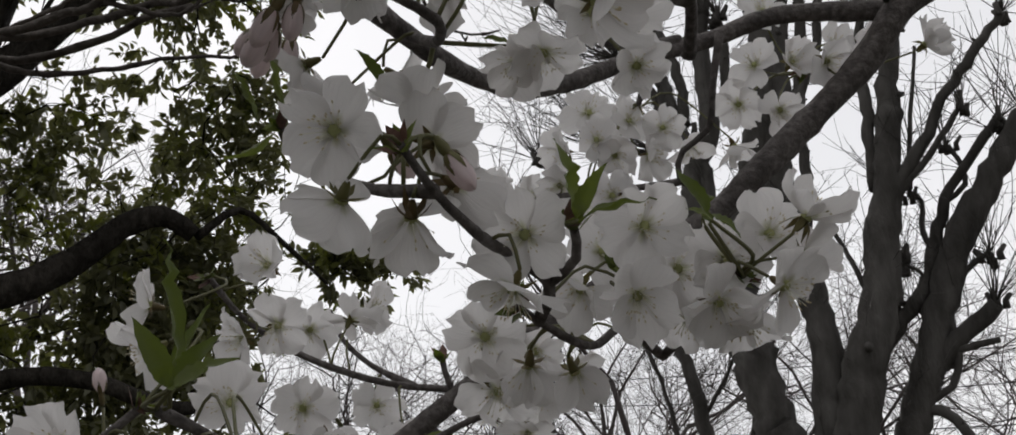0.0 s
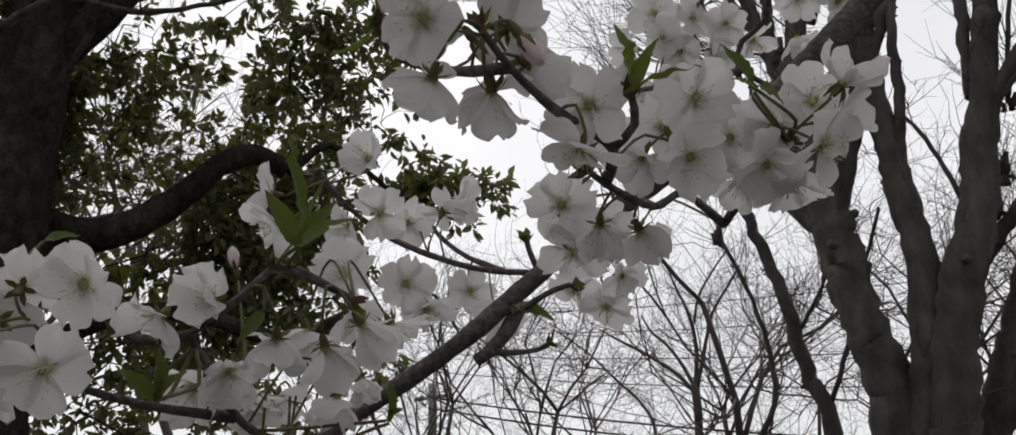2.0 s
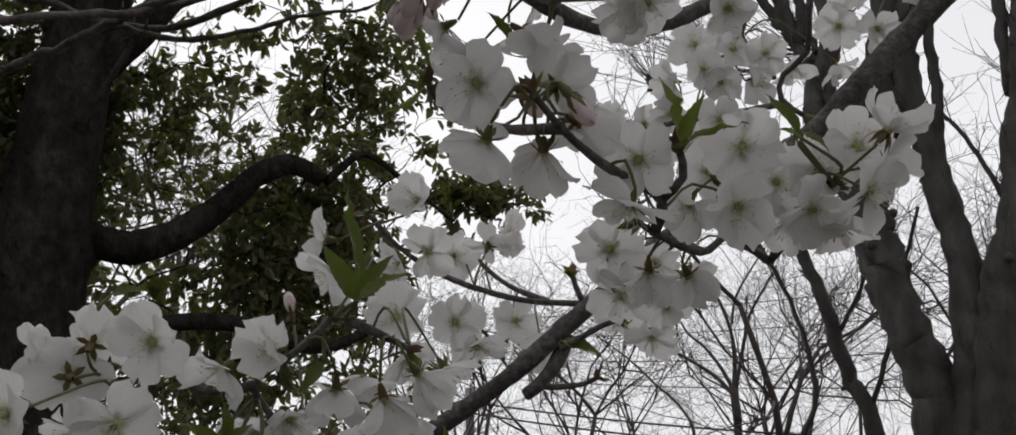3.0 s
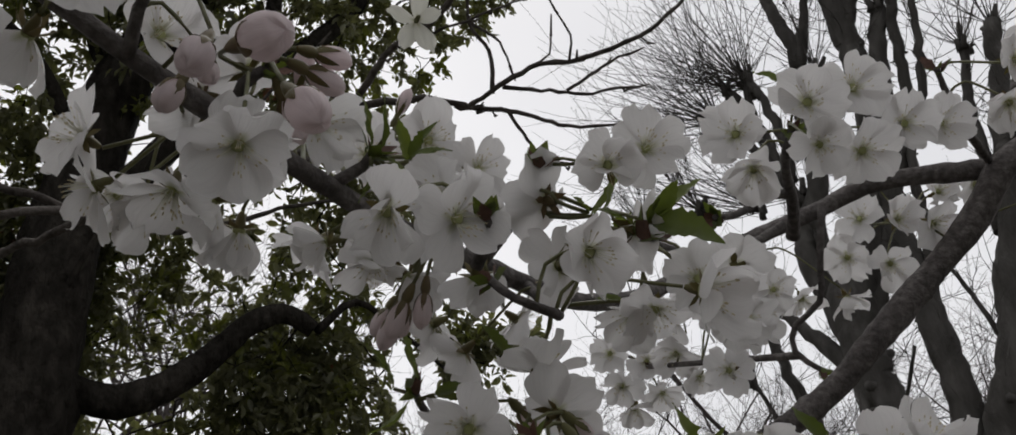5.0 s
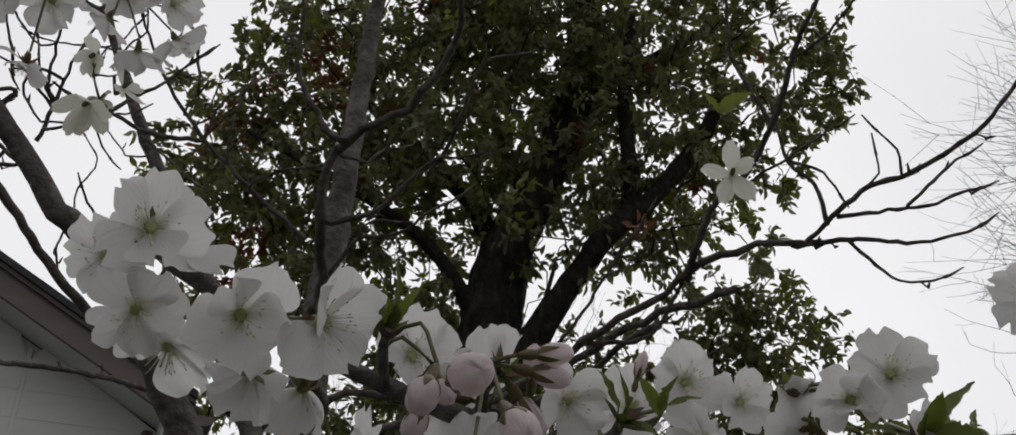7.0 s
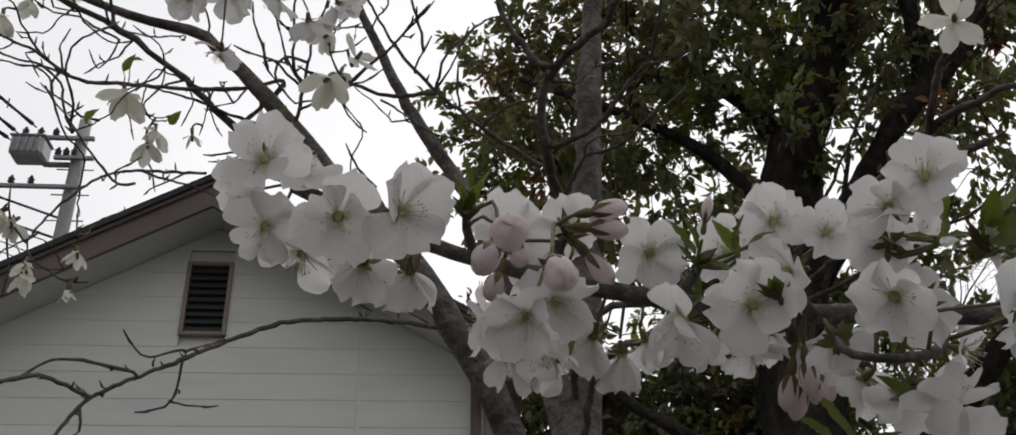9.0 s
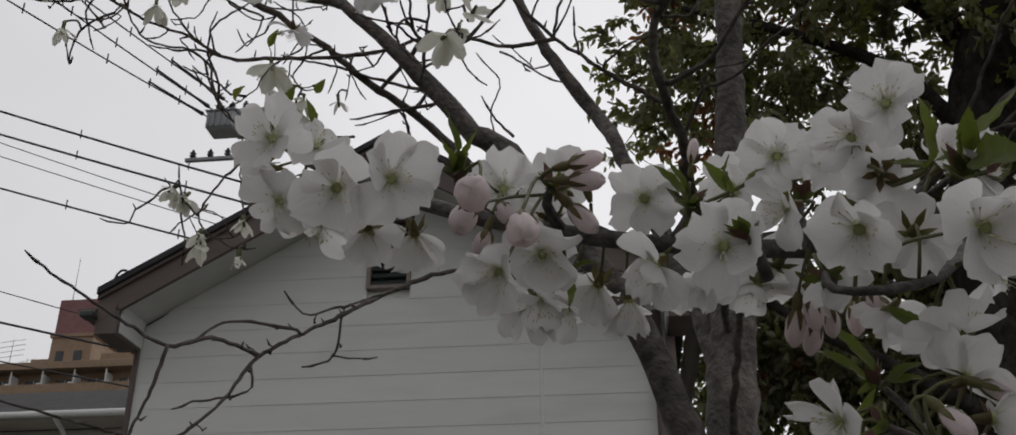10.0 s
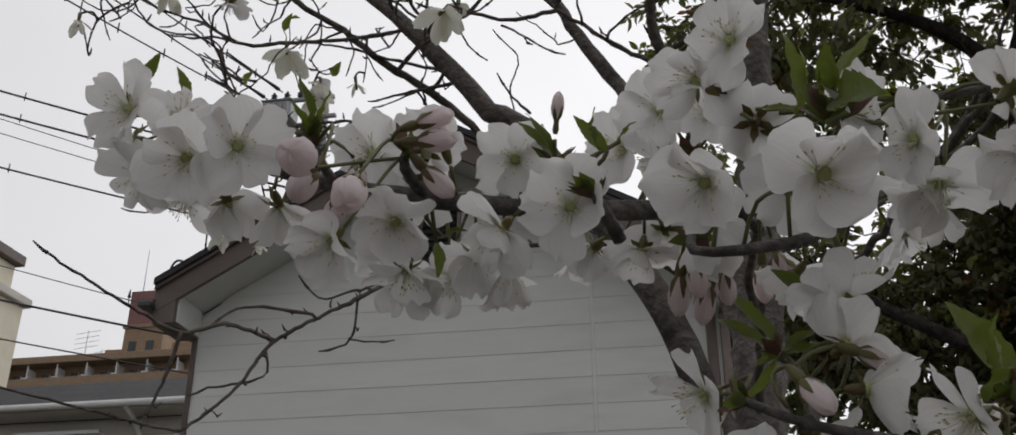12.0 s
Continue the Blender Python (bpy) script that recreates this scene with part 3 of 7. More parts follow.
# ---- the dark evergreen tree behind
def leaf_cloud(name, sprigs, per, size, seed, mats, parent, label, reds=()):
    """Many single leaves, each a blade folded along its rib, set along short sprigs; every sprig has its foot and its tip."""
    rng = np.random.default_rng(seed)
    foot, tip = np.array([s[0] for s in sprigs]), np.array([s[1] for s in sprigs])
    count = len(sprigs)
    pick = rng.random(count)
    hue = np.where(pick < 0.012, 1, np.where(pick > 0.88, 2, 0))
    for spot, reach in reds:
        hue = np.where((np.linalg.norm(tip - spot, axis=1) < reach) & (pick < 0.5), 1, hue)
    t = np.linspace(0.12, 1.0, per)[None, :, None] + rng.normal(size=(count, per, 1)) * 0.03
    axis = (tip - foot)[:, None, :]
    p = (foot[:, None, :] + axis * t + rng.normal(size=(count, per, 3)) * 0.022).reshape(-1, 3)
    along = np.repeat(axis / np.linalg.norm(axis, axis=2, keepdims=True), per, axis=1).reshape(-1, 3)
    n = len(p)
    way = along * 0.55 + rng.normal(size=(n, 3)) * 0.75 + np.array([0, 0, -0.38])
    way /= np.linalg.norm(way, axis=1)[:, None]
    side = np.cross(way, np.array([0, 0, 1.0]) + rng.normal(size=(n, 3)) * 0.75)
    side /= np.linalg.norm(side, axis=1)[:, None]
    nor = np.cross(side, way)
    length = size * (0.62 + 0.7 * rng.random((n, 1)))
    wide = length * (0.21 + 0.07 * rng.random((n, 1)))
    p = p + way * length * 0.12
    up = nor * wide * 0.35
    m1, m2 = p + way * length * 0.30, p + way * length * 0.62 - nor * length * 0.03
    end = p + way * length - nor * length * 0.14
    verts = np.stack([p, m1 + side * wide * 0.92 + up, m2 + side * wide * 0.86 + up, end, m2 - side * wide * 0.86 + up, m1 - side * wide * 0.92 + up], 1).reshape(-1, 3)
    k = np.arange(n)[:, None] * 6
    faces = np.concatenate([k + np.array([0, 3, 2, 1]), k + np.array([0, 5, 4, 3])], 1).reshape(-1, 4)
    me = bpy.data.meshes.new(name)
    me.vertices.add(len(verts))
    me.vertices.foreach_set("co", verts.ravel())
    me.loops.add(faces.size)
    me.loops.foreach_set("vertex_index", faces.ravel())
    me.polygons.add(len(faces))
    me.polygons.foreach_set("loop_start", np.arange(0, faces.size, 4))
    for m in mats:
        me.materials.append(m)
    me.polygons.foreach_set("material_index", np.repeat(hue, per * 2))
    me.update(calc_edges=True)
    me.validate()
    return tagged(part(name, me, parent, label=label), kind="stuff")


def build_evergreen():
    rng = np.random.default_rng(7)
    tree = thing("evergreen_tree", "large dark evergreen tree with glossy leaves and crooked limbs", "tree", at=(0, 0, 0))
    right, deep = np.array([0.905, -0.425, 0]), np.array([0.425, 0.905, 0])
    foot = np.array([2.85, 6.45, 0])

    def spot(s, z, d=0.0):
        return foot + right * s + deep * d + np.array([0, 0, z])

    trunk = [spot(-0.25, 0), spot(-0.22, 1.5), spot(-0.2, 2.6), spot(-0.18, 3.5), spot(-0.16, 4.4), spot(-0.08, 5.2), spot(0.08, 6.0), spot(0.38, 6.7), spot(0.63, 7.3), spot(0.85, 8.4), spot(1.0, 9.6)]
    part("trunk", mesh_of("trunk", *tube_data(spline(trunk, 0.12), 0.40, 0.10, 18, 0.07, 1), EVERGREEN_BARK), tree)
    low_limbs = [
        ([spot(-0.2, 3.75), spot(0.05, 3.68), spot(0.35, 3.62), spot(0.62, 3.74), spot(0.93, 4.0), spot(1.12, 4.22), spot(1.3, 4.33), spot(1.44, 4.34), spot(1.6, 4.25)], 0.115, 0.065),
        ([spot(1.0, 6.05, -0.3), spot(1.08, 6.34, -0.3), spot(1.1, 7.27, -0.3), spot(1.25, 8.3, -0.2)], 0.085, 0.04),
        ([spot(0.0, 2.75), spot(0.5, 3.05, -0.2), spot(1.0, 3.1, -0.3), spot(1.6, 3.0, -0.2), spot(2.1, 3.25)], 0.08, 0.035),
        ([spot(-0.12, 4.7), spot(0.15, 5.0, -0.1), spot(0.5, 5.5, -0.2), spot(0.9, 6.0, -0.3), spot(1.15, 6.18, -0.3), spot(1.7, 6.9, -0.2), spot(2.0, 7.6)], 0.13, 0.05),
    ]
    high_limbs = [
        ([spot(0.08, 5.9), spot(-0.3, 6.8, 0.3), spot(-0.9, 7.5, 0.3), spot(-1.5, 8.2, 0.2)], 0.10, 0.03),
        ([spot(-0.05, 5.2), spot(-0.5, 5.9, -0.3), spot(-1.2, 6.4, -0.5), spot(-2.0, 7.0, -0.4)], 0.07, 0.02),
        ([spot(0.7, 7.6), spot(1.4, 8.2, 0.3), spot(2.2, 8.7, 0.3)], 0.08, 0.03),
    ]
    side_limbs = [
        ([spot(1.62, 4.24), spot(1.9, 4.5), spot(2.25, 4.3), spot(2.6, 4.05)], 0.03, 0.012),
        ([spot(-0.03, 3.0), spot(-0.5, 3.5, -0.3), spot(-1.2, 4.0, -0.4), spot(-2.0, 4.7, -0.3)], 0.07, 0.02),
        ([spot(-0.15, 4.0), spot(0.0, 4.4, -0.3), spot(0.25, 5.0, -0.4), spot(0.45, 5.6, -0.5)], 0.03, 0.015),
    ]
    ends = []
    for k, (pts, a, b) in enumerate(low_limbs + high_limbs + side_limbs):
        line = spline(pts, 0.1)
        ends += line[len(line) // 3:]
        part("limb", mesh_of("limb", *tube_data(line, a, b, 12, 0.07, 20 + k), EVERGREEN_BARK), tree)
    ends += spline(trunk, 0.3)[14:]
    # leafy masses: across, height, half width, half height, sprigs, depth
    crown_masses = [
        (-0.71, 7.86, 1.67, 2.05, 500, 0.3), (-2.11, 7.23, 0.48, 0.78, 59, 0.3), (-1.49, 6.19, 0.79, 0.71, 88, 0.4), (1.67, 7.9, 1.17, 1.7, 380, 0.3),
        (1.2, 9.6, 2.1, 1.3, 218, 0.3), (-1.2, 9.9, 1.1, 1.3, 114, 0.3), (1.24, 6.46, 0.79, 0.6, 25, 0.4), (2.15, 5.52, 0.52, 0.62, 32, 0.4),
        (-0.34, 6.39, 0.63, 0.73, 25, 0.5), (0.96, 5.51, 0.64, 0.52, 7, 0.5), (2.74, 7.78, 0.34, 0.47, 12, 0.2), (0.35, 7.75, 0.75, 0.8, 130, 0.4), (-0.2, 8.6, 0.9, 0.7, 110, 0.4), (-0.73, 5.4, 0.79, 0.7, 42, 0.6)]
    inner_masses = [
        (1.95, 4.94, 0.52, 0.82, 51, 0.5), (1.34, 3.78, 0.7, 0.41, 46, 0.5), (2.97, 4.36, 0.43, 0.17, 40, 0.1), (-0.25, 4.91, 0.45, 0.59, 45, 0.3),
        (-0.23, 3.67, 0.43, 0.53, 46, 0.4), (0.73, 2.77, 1.2, 0.56, 74, 0.6), (0.59, 4.78, 0.46, 0.73, 27, 0.5), (1.77, 4.85, 0.54, 0.79, 45, 0.5),
        (1.33, 4.31, 0.4, 0.48, 28, 0.5), (0.74, 5.79, 0.9, 0.32, 18, 0.5), (1.57, 5.83, 0.51, 0.51, 20, 0.5), (2.19, 5.37, 0.27, 0.34, 11, 0.2)]
    low_masses = [(0.90, 3.26, 0.59, 0.51, 46, 0.5), (1.81, 3.55, 0.45, 0.41, 23, 0.5), (1.75, 3.89, 0.53, 0.55, 38, 0.5), (1.56, 2.99, 0.88, 0.60, 65, 0.6),
        (-2.25, 4.24, 0.40, 0.46, 52, 0.4), (-1.05, 3.73, 0.68, 0.58, 120, 0.4), (-1.20, 4.08, 0.72, 0.53, 94, 0.4), (-0.25, 4.86, 0.41, 0.63, 61, 0.3), (0.44, 5.09, 0.40, 0.41, 24, 0.4),
        (1.51, 3.87, 0.52, 0.44, 39, 0.4), (2.13, 4.04, 0.30, 0.35, 13, 0.4), (-0.31, 4.16, 0.52, 0.55, 81, 0.3), (1.33, 4.15, 0.70, 0.39, 31, 0.5)]
    left_masses = [
        (-0.80, 7.0, 1.15, 1.05, 125, 0.4), (-1.17, 4.31, 0.73, 0.64, 70, 0.5), (-0.64, 4.8, 0.52, 1.3, 115, 0.4), (-0.11, 4.5, 0.54, 0.72, 40, 0.5),
        (-2.43, 7.21, 0.44, 0.8, 40, 0.3), (-2.47, 6.15, 0.41, 0.38, 18, 0.3), (-1.2, 2.9, 1.1, 0.9, 90, 0.5), (-2.2, 4.6, 0.6, 0.9, 42, 0.4), (-2.0, 4.5, 0.5, 0.55, 85, 0.5), (-1.7, 3.85, 0.6, 0.55, 80, 0.5)]
    # each sprig grows from the nearest wood or from a sprig that hangs on already
    spots = []
    for s, z, rs, rz, n, depth in crown_masses + inner_masses + low_masses + left_masses:
        for _ in range(n):
            a, r = rng.random() * 2 * math.pi, rng.random() ** 0.5
            edge = 1 + 0.16 * math.sin(3 * a + s * 5) + 0.10 * math.sin(7 * a + z * 9)
            back = 0.08 + rng.normal() * depth * 1.25 if z > 5.6 else 0.3 + abs(rng.normal()) * depth
            spots.append(spot(s + rs * r * edge * math.cos(a), z + rz * r * edge * math.sin(a), back))
    spots = np.array(spots)
    wood = np.array([tuple(q) for q in ends])
    gap = np.full(len(spots), 1e9)
    for q in wood:
        gap = np.minimum(gap, np.linalg.norm(spots - q, axis=1))
    order = np.argsort(gap)
    nodes = np.concatenate([wood, np.zeros((len(spots), 3))])
    used = len(wood)
    sprigs, chunks = [], []
    for i, k in enumerate(order):
        c = spots[k]
        near = nodes[np.argmin(((nodes[:used] - c) ** 2).sum(1))]
        nodes[used] = c
        used += 1
        way = Vector(c) - Vector(near)
        far = way.length
        grow = (way.normalized() + Vector(rng.normal(size=3)) * 0.7 + Vector((0, 0, 0.1))).normalized()
        tip = Vector(c) + grow * (0.16 + 0.2 * rng.random())
        sprigs.append((tuple(c), tuple(tip)))
        mid = Vector(near).lerp(Vector(c), 0.5) + Vector(rng.normal(size=3)) * 0.12 * far
        chunks.append(tube_data([Vector(near), mid, Vector(c), tip], 0.009 if far > 0.3 else 0.005, 0.0018, 4, 0.0, i))
    leaf_cloud("crown", sprigs, 27, 0.087, 3, [EVERGREEN_LEAF, RED_LEAF, FRESH_LEAF], tree, "dense crown of dark green leaves, some reddish",
               reds=[(spot(-1.4, 7.74, 0.0), 0.55), (spot(-2.25, 6.18, 0.2), 0.4), (spot(-1.29, 7.36, 0.2), 0.3), (spot(-2.4, 7.6, 0.2), 0.35)])
    v, f, _ = joined(chunks)
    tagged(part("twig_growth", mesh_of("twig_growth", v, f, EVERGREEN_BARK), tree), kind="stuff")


build_evergreen()


# ---- pollarded bare trees
def shoots(centre, n, reach, rng, chunks, lean=(0, 0, 1), spread=0.75, r=0.0062):
    """Long thin shoots that fan out from a cut head."""
    for _ in range(n):
        d = (Vector(lean) + Vector(rng.normal(size=3)) * spread).normalized()
        long = reach * (0.4 + 0.75 * rng.random())
        pts, way = [Vector(centre)], d
        for _ in range(7):
            way = (way + Vector(rng.normal(size=3)) * 0.10 + Vector((0, 0, 0.06))).normalized()
            pts.append(pts[-1] + way * long / 7)
        chunks.append(tube_data(pts, r, r * 0.3, 4, 0, 0))
        for _ in range(int(rng.integers(1, 4))):
            s = pts[int(rng.integers(2, 7))]
            out = (way + Vector(rng.normal(size=3)) * 0.6).normalized()
            e = s + out * long * (0.15 + 0.3 * rng.random())
            chunks.append(tube_data([s, s.lerp(e, 0.5) + Vector(rng.normal(size=3)) * 0.015 + Vector((0, 0, 0.01)), e], r * 0.58, r * 0.22, 3, 0, 0))


def pollard(label, trunk, r0, r1, seed):
    """The tree with its main stem; limbs and shoots are gathered for finish_pollard."""
    x0, y0, _ = trunk[0]
    tree = thing("pollarded_tree", label, "tree", "pollarded trees", at=(x0, y0, 0))
    state = {"tree": tree, "to": Vector((-x0, -y0, 0)), "rng": np.random.default_rng(seed), "growth": [], "seed": seed}
    pollard_limb(state, trunk, r0, r1, "trunk")
    return state


def pollard_limb(state, pts, r0, r1, name="limb"):
    """A limb with a few knobs where shoots were cut, and young shoots along it."""
    rng, growth = state["rng"], state["growth"]
    state["seed"] += 1
    line = [p + state["to"] + Vector(rng.normal(size=3)) * min(0.012, r1 * 0.25) for p in spline(pts, 0.09)]
    chunks = [tube_data(line, r0, r1, 14 if r0 > 0.05 else 9, 0.06, state["seed"], 0.07)]
    n = len(line)
    for _ in range(int(n * 0.16)):
        i = int(n * (0.12 + 0.86 * rng.random()))
        r = r0 + (r1 - r0) * i / n
        o = Vector(rng.normal(size=3)).normalized()
        q = line[i] + o * r * 0.75
        chunks.append(tube_data([q - o * r * 0.4, q, q + o * r * 0.35, q + o * (r * 0.5 + 0.012)], r * 0.42, r * 0.16, 7, 0.14, i))
    v, f, _ = joined(chunks)
    part(name, mesh_of(name, v, f, POLLARD_BARK), state["tree"])
    for _ in range(int(n * 0.42)):
        p = line[int(n * (0.15 + 0.84 * rng.random()))]
        shoots(p, 2, 0.8, rng, growth, tuple(rng.normal(size=3) * 0.6 + np.array([0, 0, 0.45])), 0.3, 0.0052)


def pollard_head(state, centre, n, reach, lean, spread=0.5):
    """A swollen cut end with its fan of shoots."""
    rng, growth = state["rng"], state["growth"]
    q = Vector(centre) + state["to"]
    for _ in range(5):
        o = Vector(rng.normal(size=3)) * 0.035
        growth.append(tube_data([q + o - Vector((0, 0, 0.07)), q + o, q + o * 1.6 + Vector((0, 0, 0.06))], 0.038, 0.02, 8, 0.18, n))
    shoots(q, n, reach, rng, growth, lean, spread)


def finish_pollard(state):
    v, f, _ = joined(state["growth"])
    tagged(part("shoot_growth", mesh_of("shoot_growth", v, f, POLLARD_BARK), state["tree"]), "thin bare shoots", kind="stuff")


stems = pollard("tall many-stemmed pollarded bare tree with thick upright limbs", [(9, 3.12, 0), (9, 3.08, 1.2), (9, 2.95, 2.23), (9, 2.85, 2.9), (9, 2.73, 3.5), (9, 2.58, 3.98), (9, 2.46, 4.37), (9, 2.35, 4.94), (9, 2.23, 5.53), (9, 2.13, 6.28), (9, 2.05, 6.8), (9, 1.98, 7.41)], 0.296, 0.074, 41)
pollard_limb(stems, [(9, 3.2, 0.6), (9, 3.25, 1.6), (9, 3.33, 2.47), (9, 3.37, 2.95), (9, 3.5, 3.43), (9, 3.63, 3.93), (9, 3.7, 4.44), (9, 3.7, 4.96), (9, 3.26, 6.85), (9, 3.35, 7.98), (9, 3.48, 8.74), (9, 3.91, 10.02)], 0.244, 0.097)
pollard_limb(stems, [(9, 3.12, 0.8), (9, 3.12, 1.7), (9, 3.11, 2.45), (9, 3.07, 2.92), (9, 3.01, 3.31), (9, 2.98, 3.76), (9, 2.98, 4.12), (9, 3.04, 4.49), (9, 3.11, 4.95), (9, 3.17, 5.42), (9, 3.21, 5.9), (9, 3.23, 6.39), (9, 3.13, 6.52), (9, 3.09, 7.24), (9, 2.97, 8.13)], 0.188, 0.08)
pollard_limb(stems, [(9, 3.71, 4.51), (9, 3.93, 5.15), (9, 4.15, 5.9), (9, 3.9, 6.46), (9, 3.94, 7.35), (9, 3.88, 7.96), (9, 4.01, 8.39), (9, 4.21, 9.08), (9, 4.38, 9.51)], 0.136, 0.057)
pollard_limb(stems, [(9, 3.69, 4.63), (9, 3.53, 5.05), (9, 2.9, 6.83), (9, 2.85, 7.71), (9, 2.8, 8.49)], 0.074, 0.051)
pollard_limb(stems, [(9, 3.4, 8.39), (9, 3.35, 8.8), (9, 3.23, 9.45), (9, 3.05, 10.08)], 0.068, 0.051)
pollard_limb(stems, [(9, 3.35, 7.86), (9, 3.17, 8.48), (9, 2.99, 9.25), (9, 2.8, 9.95)], 0.068, 0.051)
pollard_limb(stems, [(9, 3.88, 7.8), (9, 3.73, 8.46), (9, 3.63, 8.91)], 0.063, 0.037)
pollard_limb(stems, [(9, 3.63, 8.91), (9, 3.91, 9.2), (9, 4.32, 9.85), (9, 4.64, 10.37), (9, 4.98, 10.93)], 0.031, 0.017)
pollard_limb(stems, [(9, 3.93, 5.15), (9, 4, 6.06), (9, 4.25, 6.53), (9, 4.48, 6.95), (9, 4.73, 7.4), (9, 4.92, 7.63)], 0.074, 0.048)
pollard_limb(stems, [(9, 4.25, 6.53), (9, 4.33, 6.95), (9, 4.48, 7.43), (9, 4.62, 7.75), (9, 4.76, 7.96)], 0.057, 0.043)
pollard_limb(stems, [(9, 4.17, 6.57), (9, 4.2, 7.11), (9, 4.31, 7.49), (9, 4.44, 7.81), (9, 4.5, 8)], 0.063, 0.045)
pollard_limb(stems, [(9, 3.7, 6.61), (9, 3.68, 7.05), (9, 3.68, 7.35), (9, 3.72, 7.71)], 0.057, 0.048)
pollard_limb(stems, [(9, 3.99, 5.23), (9, 4.17, 6.24), (9, 4.35, 6.82), (9, 4.48, 7.41), (9, 4.53, 7.92)], 0.068, 0.04)
pollard_limb(stems, [(9, 3.06, 4.87), (9, 2.98, 5.49), (9, 2.97, 6.03), (9, 2.92, 6.57), (9, 2.7, 7.1), (9, 2.62, 7.98), (9, 2.47, 9.05)], 0.051, 0.034)
pollard_limb(stems, [(9, 2.36, 5.38), (9, 2.34, 5.82), (9, 2.33, 6.22), (9, 2.34, 6.64), (9, 2.27, 7.32)], 0.063, 0.04)
pollard_limb(stems, [(9, 2.25, 5.22), (9, 2.13, 5.44), (9, 1.89, 5.74), (9, 1.66, 6.11), (9, 1.36, 6.45), (9, 1.06, 6.79)], 0.068, 0.04)
pollard_limb(stems, [(9, 2.21, 5.21), (9, 2.1, 5.36), (9, 1.85, 5.61), (9, 1.53, 5.99)], 0.031, 0.023)
pollard_limb(stems, [(9, 2.18, 5.27), (9, 2.05, 5.54), (9, 1.93, 6.15), (9, 1.82, 6.71)], 0.023, 0.017)
pollard_limb(stems, [(9, 2.54, 4.44), (9, 2.7, 4.91), (9, 2.83, 5.19), (9, 2.98, 5.43)], 0.028, 0.014)
pollard_head(stems, (9, 4.38, 9.51), 34, 1.7, (0, 0.7, 0.9), 0.55)
pollard_head(stems, (9, 4.92, 7.63), 46, 2.3, (0, 1.0, 0.75), 0.42)
pollard_head(stems, (9, 4.76, 7.96), 36, 2.2, (0, 0.9, 0.9), 0.42)
pollard_head(stems, (9, 4.5, 8), 34, 2, (0, 0.8, 1.0), 0.45)
pollard_head(stems, (9, 3.72, 7.71), 24, 1.3, (0, 0.3, 1), 0.5)
pollard_head(stems, (9, 4.53, 7.92), 26, 1.6, (0, 0.6, 0.9), 0.5)
pollard_head(stems, (9, 4.98, 10.93), 16, 1.3, (0, 0.8, 0.8), 0.45)
pollard_head(stems, (9, 3.91, 10.02), 20, 1.5, (0, 0.4, 1), 0.5)
pollard_head(stems, (9, 3.05, 10.08), 16, 1.3, (0, 0.1, 1), 0.5)
pollard_head(stems, (9, 2.8, 9.95), 16, 1.3, (0, 0, 1), 0.5)
pollard_head(stems, (9, 2.8, 8.49), 22, 1.4, (0, 0, 1), 0.5)
pollard_head(stems, (9, 2.97, 8.13), 24, 1.5, (0, 0, 1), 0.5)
pollard_head(stems, (9, 2.47, 9.05), 16, 1.3, (0, 0, 1), 0.5)
pollard_head(stems, (9, 1.98, 7.41), 20, 1.4, (0, 0, 1), 0.5)
pollard_head(stems, (9, 2.27, 7.32), 16, 1.3, (0, 0.2, 1), 0.5)
pollard_head(stems, (9, 1.06, 6.79), 18, 1.3, (0, -0.4, 1), 0.5)
pollard_head(stems, (9, 1.53, 5.99), 10, 0.8, (0, -0.4, 1), 0.5)
pollard_head(stems, (9, 4.52, 6.38), 34, 2.5, (0, 1.2, 0.55), 0.3)
pollard_head(stems, (9, 4.09, 6.38), 24, 2.6, (0, 1.1, 0.7), 0.35)
pollard_head(stems, (9, 4.72, 7.44), 26, 2.4, (0, 1.2, 0.6), 0.3)
pollard_head(stems, (9, 5.29, 6.66), 30, 2.2, (0, 0.7, 1), 0.35)
pollard_head(stems, (9, 5.97, 6.66), 24, 2, (0, 0.5, 1), 0.35)
pollard_head(stems, (9, 4.44, 7.81), 20, 2.2, (0, 0.9, 1), 0.35)
pollard_limb(stems, [(9, 3.65, 4.0), (9, 3.71, 4.35), (9, 3.78, 4.8), (9, 3.78, 5.2), (9, 3.72, 5.6)], 0.17, 0.20)
pollard_limb(stems, [(9, 3.77, 4.43), (9, 3.99, 4.66), (9, 4.20, 4.91), (9, 4.44, 5.18), (9, 4.57, 5.33)], 0.085, 0.06)
finish_pollard(stems)
crooked = pollard("dark pollarded tree with a crooked crown", [(9.6, 3, 0), (9.6, 2.95, 1.3), (9.6, 2.83, 2.31), (9.6, 2.62, 2.94), (9.6, 2.48, 3.32), (9.6, 2.32, 3.76), (9.6, 2.18, 4.15), (9.6, 2.03, 4.54), (9.6, 1.84, 4.99), (9.6, 1.63, 5.31), (9.6, 1.4, 5.62), (9.6, 1.11, 6.04)], 0.176, 0.121, 74)
